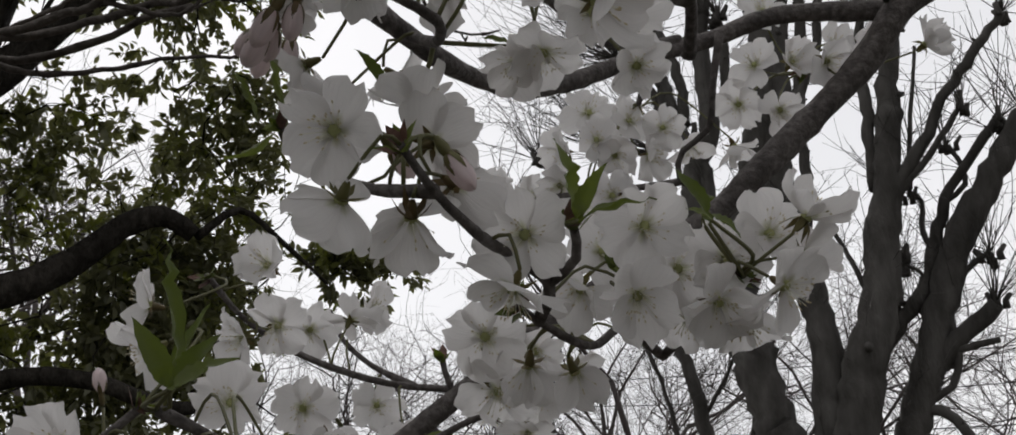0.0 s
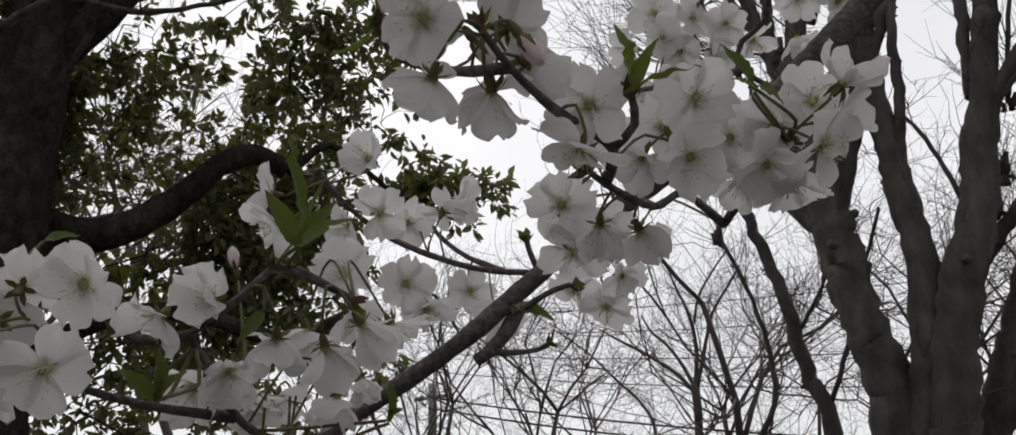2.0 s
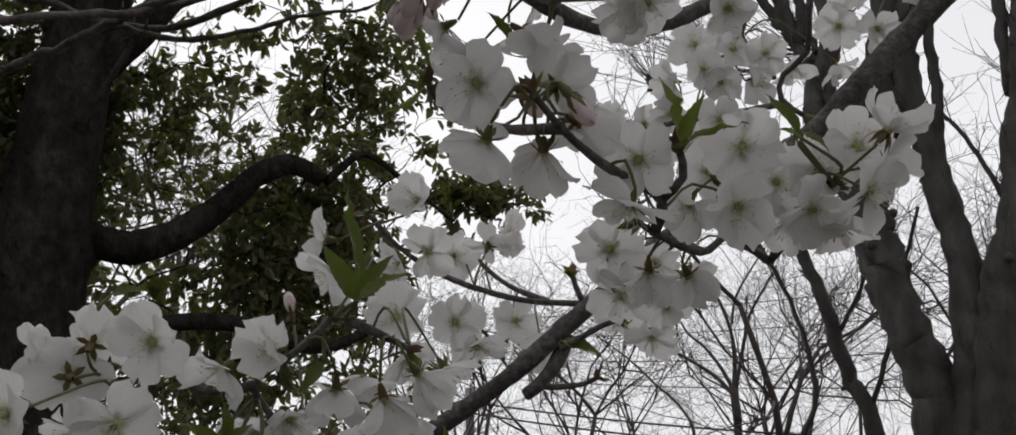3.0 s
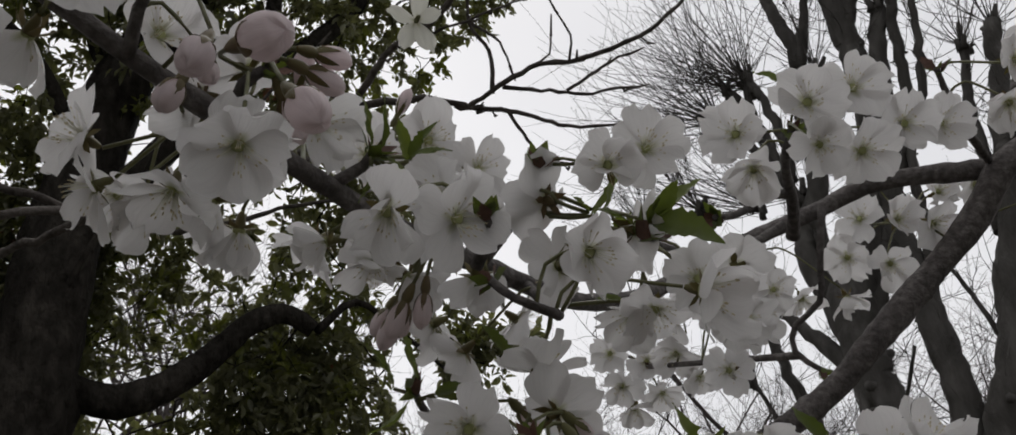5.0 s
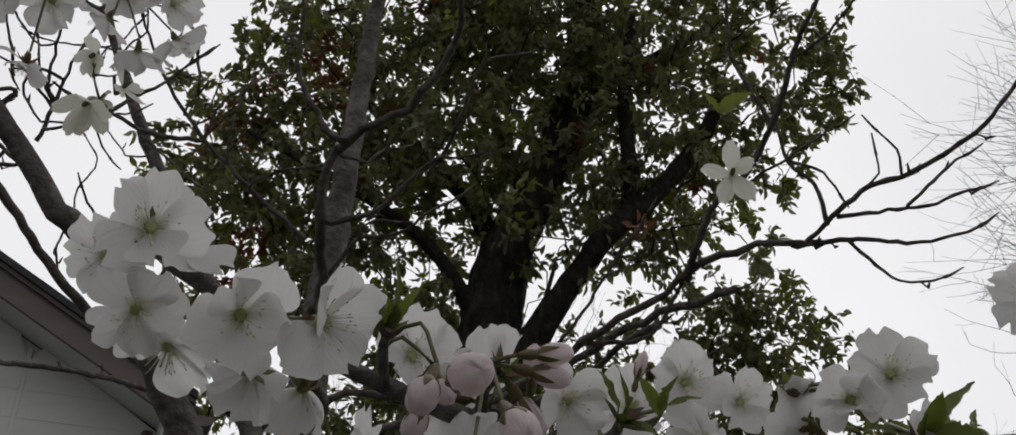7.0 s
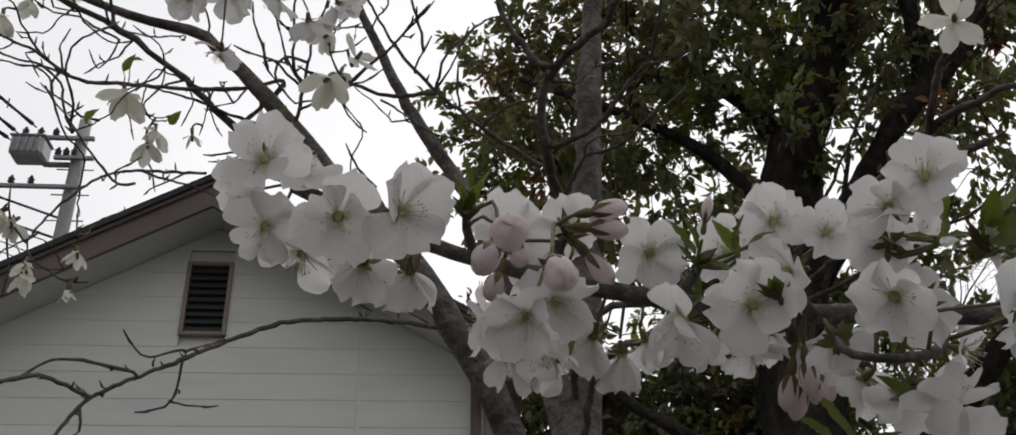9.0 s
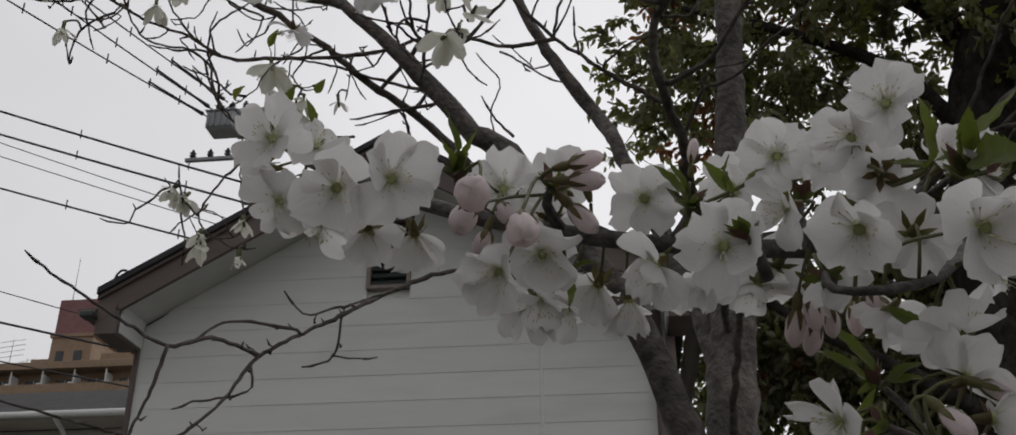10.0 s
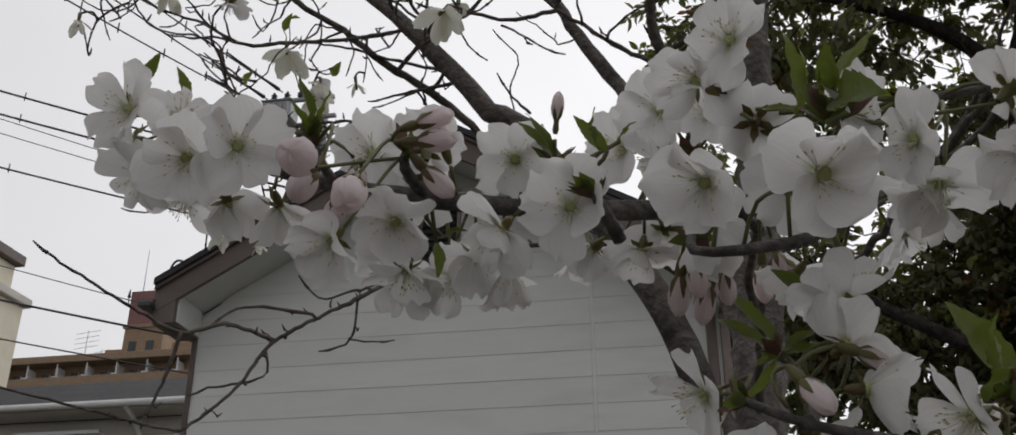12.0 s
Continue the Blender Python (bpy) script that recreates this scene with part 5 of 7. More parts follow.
def flower_bud(place, way, size=1.0, slim=1.0):
    """A closed flower on its stalk; slim under one for the younger, narrower ones."""
    flower_count[0] += 1
    rng = np.random.default_rng(flower_count[0] + 500)
    place = Vector(place) - Vector(way).normalized() * 0.006 * size
    m = frame_of(place, way, rng.random() * 6.283)
    inverse = m.inverted()
    chunks = calyx_chunks(0, 0.0, Matrix.Translation((0, 0, -0.0004)), 0.9 * size) + bud_sepals(0.9 * size)
    chunks.append((*tube_data([inverse @ p for p in stalk_line(place, way, 0.0065)], 0.00065, 0.0007, 6), 1))
    v, f, fm = joined(chunks)
    v = [(p[0] * slim, p[1] * slim, p[2]) if p[2] > -0.002 else p for p in v]
    base = part("flower_bud", mesh_of("bud_calyx", v, f, [CALYX, STALK], True, fm), cherry, CHERRY_TO @ m, "unopened pink flower bud")
    part("closed_petals", BUDS[int(rng.integers(2))], base, Matrix.Diagonal((size * 0.9 * slim, size * 0.9 * slim, size * 0.95, 1)), "pale pink closed petals")


def leaf_mesh(seed, width):
    """A young blade along y, one long, with saw-toothed edges, folded along the rib."""
    rng = np.random.default_rng(seed)
    n = 15
    verts, faces = [], []
    for i in range(n):
        t = i / (n - 1)
        w = width * 0.5 * (math.sin(math.pi * t ** 0.85) ** 0.9) * (1 - 0.25 * t) * (1 + (0.09 if i % 2 else -0.02)) + 0.008 * (1 - t)
        sag = -0.16 * t * t + 0.02 * rng.normal()
        for s in (-1, -0.5, 0, 0.5, 1):
            verts.append((s * w, t, sag + abs(s) * w * 0.55 + 0.015 * math.sin(9 * t + s * 2)))
    for i in range(n - 1):
        for j in range(4):
            faces.append((i * 5 + j, i * 5 + j + 1, (i + 1) * 5 + j + 1, (i + 1) * 5 + j))
    return mesh_of("leaf", verts, faces, YOUNG_LEAF)


LEAVES = {}


def cherry_leaf(foot, tip, facing, width):
    a, b = Vector(foot), Vector(tip)
    y = (b - a).normalized()
    x = y.cross(Vector(facing)).normalized()
    z = x.cross(y)
    key = (width, len(cherry.children) % 3)
    if key not in LEAVES:
        LEAVES[key] = leaf_mesh(len(LEAVES) + 3, width * 1.15)
    s = (b - a).length
    m = Matrix.Translation(a) @ Matrix((x, y, z)).transposed().to_4x4() @ Matrix.Scale(s, 4)
    base = part("leaf", LEAVES[key], cherry, CHERRY_TO @ m, "fresh bronze-green young leaf")
    inverse = m.inverted()
    line = [inverse @ p for p in stalk_line(a, y, 0.0)]
    part("leaf_stalk", mesh_of("leaf_stalk", *tube_data(line, 0.0007 / s, 0.0009 / s, 6), STALK), base)


part("trunk", mesh_of("trunk", *tube_data(spline([(0, 0, 0), (0.02, 0.02, 0.9), (-0.02, 0.06, 1.7), (0.1, 0, 2.6), (0.2, -0.1, 3.6)], 0.05), 0.09, 0.05, 14, 0.05, 9), CHERRY_BARK), cherry)

# ---- the magnolia: helpers
magnolia = thing("magnolia_tree", "grey-barked magnolia with few drooping white flowers", "tree", at=(0.44, 2.19, 0))
MAGNOLIA_TO = Matrix.Translation((-0.44, -2.19, 0))
magnolia_lines = []


def magnolia_branch(name, pts, r0, r1):
    line = spline(pts, 0.009 if r0 < 0.006 else 0.02 if r0 < 0.02 else 0.03)
    rng = np.random.default_rng(len(magnolia_lines) + 3)
    wiggle = 0.0007 if r0 < 0.006 else 0.0018
    line = [p + Vector(rng.normal(size=3)) * wiggle for p in line]
    magnolia_lines.extend(line)
    chunks = [tube_data(line, r0, r1, 12 if r0 > 0.02 else 8, 0.06, len(magnolia_lines), 0.18 if r0 < 0.012 else 0.04)]
    if r0 < 0.01:
        end, d = line[-1], (line[-1] - line[-2]).normalized()
        chunks.append(tube_data([end, end + d * 0.006, end + d * 0.014 + Vector((0, 0, 0.002)), end + d * 0.021 + Vector((0, 0, 0.004))], min(r1, 0.0016) * 1.6, 0.0008, 7, 0.1, 1))
        for k in range(int(len(line) / 9)):
            i = int(rng.integers(1, len(line) - 1))
            d = (line[i + 1] - line[i - 1]).normalized()
            o = (d + Vector(rng.normal(size=3)) * 0.8 + Vector((0, 0, 0.4))).normalized()
            q = line[i]
            long = 0.004 + 0.013 * rng.random() ** 2
            e = q + o * long + Vector((0, 0, long * 0.3))
            side = o.cross(d).normalized() * rng.normal()
            e = q + o * long + side * long * 0.5
            h = (o * 0.4 + side * 0.6 + Vector((0, 0, 0.6))).normalized()
            chunks.append(tube_data(spline([q, q + o * long * 0.6, e], 0.003), 0.0012, 0.0009, 6, 0.1, k))
            chunks.append(tube_data([e - h * 0.001, e + h * 0.003, e + h * 0.007, e + h * 0.010], 0.0019, 0.0006, 7, 0.12, k))
    v, f, _ = joined(chunks)
    part(name, mesh_of(name, [MAGNOLIA_TO @ p for p in v], f, MAGNOLIA_OLD_BARK if name in ("trunk", "limb") else MAGNOLIA_BARK), magnolia)


def side_twigs(count):
    """Short crooked twigs with pointed buds on the thin wood of the crown."""
    rng = np.random.default_rng(77)
    wood = [p for p in magnolia_lines if 2.5 < p.z < 3.6 and p.x < 0.35]
    for _ in range(count):
        p = wood[int(rng.integers(len(wood)))]
        d = Vector(rng.normal(size=3) + np.array([-0.5, -0.3, 0.3])).normalized()
        pts = [p]
        step = 0.02 + 0.03 * rng.random()
        for _ in range(int(rng.integers(3, 7))):
            d = (d + Vector(rng.normal(size=3)) * 0.4 + Vector((0, 0, 0.08))).normalized()
            pts.append(pts[-1] + d * step)
        magnolia_branch("twig", [tuple(q) for q in pts], 0.0021, 0.0012)


MAGNOLIA_PETALS = [petal_mesh(30 + s, 0.055, 0.0145, (0.25, -0.3, 0.5)[s], PETAL_MAGNOLIA, 0.0, 0.003) for s in range(3)]


def magnolia_flower(place, way, size, petals, droop=0.75):
    """A spent flower: limp narrow petals round a green cone on a short stalk."""
    flower_count[0] += 1
    rng = np.random.default_rng(flower_count[0] + 900)
    m = frame_of(place, way, rng.random() * 6.283)
    inverse = m.inverted()
    wood = min(magnolia_lines, key=lambda q: (q - Vector(place)).length)
    back = Vector((0, 0, -0.012))
    chunks = [(*tube_data([Vector((0, 0, 0.012)), Vector((0, 0, 0.004)), Vector((0, 0, -0.004)), back], 0.0022, 0.0034, 8, 0.1), 0),
              (*tube_data(spline([back, back.lerp(inverse @ wood, 0.5) + Vector((0.006, 0.004, -0.008)), inverse @ wood], 0.012), 0.0017, 0.002, 7, 0.08), 1)]
    v, f, fm = joined(chunks)
    base = part("flower", mesh_of("cone", v, f, [STALK, MAGNOLIA_BARK], True, fm), magnolia, MAGNOLIA_TO @ m, "limp white magnolia flower")
    down = inverse.to_3x3() @ Vector((0, 0, -1))
    for k in range(petals):
        a = k * 2 * math.pi / petals + rng.normal() * 0.25
        o = Vector((math.cos(a), math.sin(a), 0.25 + 0.3 * rng.normal()))
        y = (o.normalized() + down * droop * (0.67 + 0.66 * rng.random())).normalized()
        x = y.cross(Vector((0, 0, 1))).normalized()
        z = x.cross(y)
        s = size * (0.75 + 0.35 * rng.random())
        part("petal", MAGNOLIA_PETALS[k % 3], base, Matrix((x, y, z)).transposed().to_4x4() @ Matrix.Scale(s, 4))


def magnolia_leaf(foot, tip, facing, width):
    a, b = Vector(foot), Vector(tip)
    y = (b - a).normalized()
    x = y.cross(Vector(facing)).normalized()
    z = x.cross(y)
    wood = min(magnolia_lines, key=lambda q: (q - a).length)
    m = Matrix.Translation(a) @ Matrix((x, y, z)).transposed().to_4x4() @ Matrix.Scale((b - a).length, 4)
    me = leaf_mesh(len(magnolia.children), width)
    me.materials[0] = FRESH_LEAF
    base = part("leaf", me, magnolia, MAGNOLIA_TO @ m, "small yellow-green new leaf")
    inverse = m.inverted()
    end = inverse @ wood
    s = 1 / (b - a).length
    part("leaf_stalk", mesh_of("leaf_stalk", *tube_data(spline([Vector((0, 0, 0)), end * 0.5 + Vector((0.05, 0, -0.1)), end], 0.1), 0.0008 * s, 0.001 * s, 6), STALK), base)

# the cherry's limbs and twigs
cherry_branch("branch", [(0.081, 0.269, 1.912), (0.112, 0.270, 1.898), (0.145, 0.266, 1.883), (0.193, 0.265, 1.871), (0.248, 0.274, 1.868), (0.298, 0.283, 1.872), (0.357, 0.291, 1.877), (0.408, 0.296, 1.892), (0.444, 0.295, 1.911), (0.487, 0.280, 1.939), (0.528, 0.255, 1.963), (0.548, 0.227, 1.977), (0.581, 0.176, 1.979)], 0.0026, 0.0052)
cherry_branch("limb", [(1.75, -0.75, 1.85), (1.3, -0.3, 2.3), (0.654, 0.112, 2.058), (0.599, 0.147, 2.001), (0.577, 0.172, 1.976), (0.578, 0.191, 1.954), (0.565, 0.224, 1.919), (0.549, 0.246, 1.892), (0.536, 0.269, 1.867), (0.508, 0.304, 1.837), (0.493, 0.351, 1.807), (0.482, 0.380, 1.785), (0.460, 0.429, 1.744), (0.440, 0.476, 1.714), (0.430, 0.514, 1.691), (0.409, 0.582, 1.638)], 0.021, 0.0036)
cherry_branch("branch", [(2.0, -0.95, 3.6), (1.3, -0.5, 3.3), (0.7, 0.0, 2.9), (0.3, 0.3, 2.6), (0.1, 0.45, 2.35), (0.045, 0.449, 2.176), (0.014, 0.442, 2.160), (-0.015, 0.433, 2.159)], 0.016, 0.0018)
cherry_branch("stub", [(0.484, 0.402, 1.768), (0.476, 0.404, 1.753), (0.470, 0.410, 1.742), (0.463, 0.416, 1.735)], 0.0042, 0.0034)
cherry_branch("twig", [(0.479, 0.270, 1.785), (0.418, 0.255, 1.781), (0.388, 0.252, 1.767), (0.360, 0.255, 1.770), (0.347, 0.254, 1.772)], 0.0021, 0.0013)
cherry_branch("twig", [(0.360, 0.255, 1.770), (0.347, 0.242, 1.777), (0.323, 0.244, 1.782), (0.310, 0.243, 1.783), (0.288, 0.241, 1.788), (0.271, 0.239, 1.795)], 0.0021, 0.0013)
cherry_branch("twig", [(0.347, 0.242, 1.777), (0.341, 0.228, 1.781), (0.333, 0.224, 1.789)], 0.0021, 0.0013)
cherry_branch("twig", [(0.543, 0.436, 1.803), (0.518, 0.464, 1.806), (0.471, 0.468, 1.808), (0.435, 0.465, 1.812), (0.396, 0.450, 1.815), (0.368, 0.441, 1.825)], 0.0021, 0.0013)
cherry_branch("twig", [(0.536, 0.459, 1.807), (0.525, 0.483, 1.820), (0.516, 0.500, 1.837), (0.514, 0.510, 1.856)], 0.0021, 0.0013)
cherry_branch("twig", [(0.479, 0.385, 1.783), (0.474, 0.387, 1.794), (0.472, 0.387, 1.800)], 0.0021, 0.0013)
cherry_branch("twig", [(0.460, 0.386, 1.756), (0.463, 0.362, 1.765), (0.469, 0.353, 1.768)], 0.0021, 0.0013)
cherry_branch("twig", [(0.354, 0.422, 1.676), (0.308, 0.406, 1.689), (0.283, 0.390, 1.704), (0.269, 0.385, 1.716), (0.277, 0.371, 1.728), (0.284, 0.356, 1.741)], 0.0021, 0.0013)
cherry_branch("twig", [(0.306, 0.407, 1.690), (0.282, 0.411, 1.691), (0.260, 0.413, 1.693), (0.239, 0.413, 1.698), (0.223, 0.417, 1.718)], 0.0021, 0.0013)
cherry_branch("twig", [(0.269, 0.385, 1.716), (0.258, 0.399, 1.714), (0.248, 0.404, 1.718)], 0.0021, 0.0013)
cherry_branch("twig", [(0.285, 0.349, 1.739), (0.295, 0.342, 1.734), (0.312, 0.342, 1.730)], 0.0021, 0.0013)
cherry_branch("twig", [(0.469, 0.410, 1.740), (0.475, 0.400, 1.739), (0.482, 0.389, 1.740), (0.486, 0.382, 1.744)], 0.0021, 0.0013)
cherry_branch("twig", [(0.524, 0.250, 1.962), (0.527, 0.257, 1.937), (0.533, 0.264, 1.915), (0.530, 0.278, 1.905), (0.533, 0.282, 1.892), (0.542, 0.272, 1.881)], 0.0021, 0.0013)
cherry_branch("twig", [(0.534, 0.281, 1.890), (0.546, 0.321, 1.900), (0.551, 0.367, 1.909), (0.565, 0.398, 1.918)], 0.0021, 0.0013)
cherry_branch("twig", [(0.480, 0.253, 1.938), (0.414, 0.250, 1.900), (0.351, 0.241, 1.883), (0.324, 0.236, 1.878)], 0.0021, 0.0013)
cherry_branch("twig", [(0.570, 0.176, 1.979), (0.512, 0.170, 1.980), (0.483, 0.166, 1.990)], 0.0021, 0.0013)
cherry_branch("twig", [(0.283, 0.268, 1.865), (0.283, 0.255, 1.874), (0.280, 0.244, 1.883), (0.276, 0.236, 1.888)], 0.0021, 0.0013)
cherry_branch("twig", [(0.243, 0.233, 1.840), (0.239, 0.224, 1.846), (0.237, 0.223, 1.851)], 0.0021, 0.0013)
cherry_branch("twig", [(0.325, 0.286, 1.873), (0.300, 0.252, 1.846), (0.276, 0.232, 1.834), (0.263, 0.237, 1.837), (0.263, 0.247, 1.846)], 0.0021, 0.0013)
cherry_branch("twig", [(0.288, 0.241, 1.788), (0.293, 0.268, 1.797), (0.297, 0.290, 1.808), (0.296, 0.307, 1.819), (0.288, 0.309, 1.830)], 0.0021, 0.0013)
cherry_branch("twig", [(0.179, 0.266, 1.874), (0.174, 0.252, 1.879), (0.177, 0.245, 1.882)], 0.0021, 0.0013)
cherry_branch("twig", [(0.147, 0.265, 1.881), (0.143, 0.254, 1.888), (0.143, 0.249, 1.892)], 0.0021, 0.0013)
cherry_branch("twig", [(0.217, 0.269, 1.870), (0.223, 0.261, 1.876), (0.223, 0.256, 1.879)], 0.0021, 0.0013)
cherry_branch("twig", [(0.267, 0.273, 1.866), (0.264, 0.277, 1.880), (0.265, 0.278, 1.889)], 0.0021, 0.0013)
cherry_branch("twig", [(0.288, 0.288, 1.872), (0.295, 0.271, 1.882), (0.297, 0.262, 1.887)], 0.0021, 0.0013)
cherry_branch("twig", [(0.479, 0.270, 1.785), (0.431, 0.227, 1.785), (0.416, 0.205, 1.791)], 0.0021, 0.0013)
cherry_branch("twig", [(0.418, 0.255, 1.781), (0.394, 0.242, 1.796)], 0.0021, 0.0013)
cherry_branch("twig", [(0.494, 0.277, 1.940), (0.571, 0.323, 1.965), (0.635, 0.370, 1.987)], 0.0021, 0.0013)
cherry_branch("twig", [(0.500, 0.257, 1.940), (0.475, 0.243, 1.945), (0.435, 0.225, 1.944), (0.408, 0.207, 1.943)], 0.0034, 0.0016)
cherry_branch("twig", [(0.470, 0.240, 1.946), (0.453, 0.243, 1.941), (0.432, 0.250, 1.927), (0.411, 0.250, 1.918)], 0.0024, 0.0014)
cherry_branch("twig", [(0.614, 0.205, 1.967), (0.637, 0.244, 1.991)], 0.0021, 0.0013)

# blossoms: place, facing, size
blossom((0.263, 0.256, 1.801), (-0.83, -0.41, -0.38), 1.10)
blossom((0.269, 0.258, 1.783), (0.33, 0.68, -0.66), 1.10, True)
blossom((0.290, 0.251, 1.783), (0.57, 0.54, -0.62), 1.10, True)
blossom((0.305, 0.248, 1.798), (1.00, 0.07, -0.04), 1.10)
blossom((0.303, 0.256, 1.813), (0.85, 0.09, 0.53), 1.10)
blossom((0.307, 0.265, 1.830), (-0.14, -0.14, 0.98), 1.10)
blossom((0.328, 0.238, 1.787), (-0.82, -0.34, -0.47), 1.10)
blossom((0.317, 0.235, 1.766), (-0.27, 0.22, -0.94), 1.10)
blossom((0.375, 0.222, 1.801), (-0.73, -0.67, -0.15), 1.10)
blossom((0.368, 0.222, 1.775), (-0.46, -0.49, -0.74), 1.10)
blossom((0.416, 0.211, 1.799), (-0.69, -0.70, -0.20), 1.10)
blossom((0.424, 0.197, 1.808), (-0.66, -0.75, 0.06), 1.10)
blossom((0.409, 0.178, 1.805), (0.00, -0.73, 0.68), 1.10)
blossom((0.411, 0.213, 1.782), (-0.56, -0.50, -0.66), 1.10)
blossom((0.430, 0.211, 1.779), (-0.20, -0.31, -0.93), 1.10)
blossom((0.404, 0.186, 1.781), (0.08, -0.79, -0.61), 1.10)
blossom((0.417, 0.183, 1.795), (0.32, -0.95, 0.03), 1.10)
blossom((0.413, 0.229, 1.798), (-0.51, -0.76, -0.40), 1.10)
blossom((0.383, 0.294, 1.776), (-0.80, -0.53, -0.30), 1.10)
blossom((0.391, 0.294, 1.757), (-0.61, -0.27, -0.74), 1.10)
blossom((0.539, 0.371, 1.789), (-0.57, -0.66, -0.49), 1.10)
blossom((0.537, 0.381, 1.772), (-0.53, -0.19, -0.83), 1.10)
blossom((0.532, 0.400, 1.784), (-0.67, -0.19, -0.72), 1.10)
blossom((0.378, 0.271, 1.761), (0.55, 0.45, -0.70), 1.10, True)
blossom((0.395, 0.263, 1.761), (0.76, 0.06, -0.65), 1.10, True)
blossom((0.553, 0.347, 1.958), (-0.80, -0.60, 0.02), 1.10)
blossom((0.567, 0.328, 1.953), (-0.49, -0.87, 0.08), 1.10)
blossom((0.562, 0.336, 1.931), (-0.52, -0.62, -0.58), 1.10)
blossom((0.546, 0.361, 1.934), (-0.91, -0.00, -0.42), 1.10)
blossom((0.580, 0.323, 1.934), (-0.07, -0.94, -0.34), 1.10)
blossom((0.552, 0.367, 1.916), (-0.60, 0.04, -0.80), 1.10)
blossom((0.622, 0.316, 1.955), (0.11, -0.20, -0.97), 1.10)
blossom((0.634, 0.292, 1.953), (0.18, -0.30, -0.94), 1.10)
blossom((0.618, 0.280, 1.971), (-0.79, -0.19, -0.58), 1.10)
blossom((0.617, 0.255, 1.959), (-0.54, -0.51, -0.68), 1.10)
blossom((0.590, 0.236, 1.972), (-0.63, -0.76, -0.11), 1.10)
blossom((0.608, 0.264, 1.988), (-0.98, -0.20, 0.07), 1.10)
blossom((0.636, 0.225, 2.002), (-0.62, -0.70, -0.37), 1.10)
blossom((0.650, 0.207, 2.006), (-0.26, -0.82, -0.50), 1.10)
blossom((0.618, 0.170, 1.974), (-0.26, -0.94, 0.23), 1.10)
blossom((0.628, 0.263, 2.036), (-0.90, -0.39, 0.17), 1.10)
blossom((0.385, 0.420, 1.830), (-1.00, -0.09, -0.03), 1.10)
blossom((0.408, 0.436, 1.810), (-0.48, -0.44, -0.76), 1.10)
blossom((0.475, 0.485, 1.831), (-0.54, -0.62, -0.57), 1.10)
blossom((0.398, 0.448, 1.803), (-0.90, 0.21, -0.37), 1.10)
blossom((0.479, 0.458, 1.833), (0.39, -0.13, 0.91), 1.10)
blossom((0.493, 0.455, 1.842), (-0.24, -0.97, 0.08), 1.10)
blossom((0.330, 0.425, 1.798), (-0.80, 0.60, 0.06), 1.10)
blossom((0.307, 0.387, 1.769), (-0.60, 0.59, -0.55), 1.10)
blossom((0.412, 0.419, 1.769), (-0.61, -0.69, -0.39), 1.10)
blossom((0.531, 0.484, 1.798), (-0.55, -0.78, -0.30), 1.10)
blossom((0.506, 0.438, 1.771), (-0.29, -0.69, -0.66), 1.10)
blossom((0.357, 0.402, 1.760), (-0.92, -0.40, 0.05), 1.10)
blossom((0.422, 0.413, 1.756), (-0.20, -0.62, -0.76), 1.10)
blossom((0.357, 0.369, 1.731), (0.45, -0.32, -0.83), 1.10)
blossom((0.270, 0.376, 1.729), (-0.72, -0.66, -0.20), 1.10)
blossom((0.256, 0.387, 1.721), (-0.60, 0.04, -0.80), 1.10)
blossom((0.289, 0.359, 1.714), (0.42, 0.54, -0.73), 1.10, True)
blossom((0.296, 0.339, 1.709), (0.53, 0.28, -0.80), 1.10, True)
blossom((0.309, 0.334, 1.719), (0.72, -0.05, -0.69), 1.10, True)
blossom((0.331, 0.373, 1.697), (-0.07, -0.05, -1.00), 1.10, True)
blossom((0.291, 0.391, 1.704), (0.47, 0.44, -0.77), 1.10, True)
blossom((0.292, 0.416, 1.702), (-0.72, -0.22, -0.66), 1.10)
blossom((0.342, 0.428, 1.704), (-0.31, -0.12, -0.94), 1.10)
blossom((0.222, 0.380, 1.726), (-0.63, -0.72, -0.30), 1.10)
blossom((0.220, 0.398, 1.698), (-0.58, -0.53, -0.62), 1.10)
blossom((0.213, 0.409, 1.728), (0.50, 0.60, 0.63), 1.10)
blossom((0.208, 0.413, 1.716), (0.17, 0.95, 0.25), 1.10)
blossom((0.206, 0.424, 1.724), (-0.86, 0.43, 0.28), 1.10)
blossom((0.173, 0.377, 1.696), (-0.83, -0.48, -0.29), 1.10)
blossom((0.227, 0.441, 1.699), (-0.67, 0.01, -0.74), 1.10)
blossom((0.267, 0.256, 1.851), (0.64, 0.52, -0.56), 0.86, True)
blossom((0.247, 0.284, 1.858), (-0.18, -0.13, -0.98), 0.86)
blossom((0.231, 0.288, 1.862), (-0.78, 0.50, -0.37), 0.86, True)
blossom((0.221, 0.337, 1.882), (0.37, 0.36, -0.86), 0.86, True)
blossom((0.170, 0.307, 1.864), (-0.67, -0.32, -0.67), 0.86)
blossom((0.272, 0.260, 1.893), (-0.19, -0.98, 0.01), 0.86)
blossom((0.276, 0.194, 1.876), (-0.35, -0.94, -0.03), 0.86)
blossom((0.267, 0.202, 1.870), (-0.62, -0.69, -0.37), 0.86)
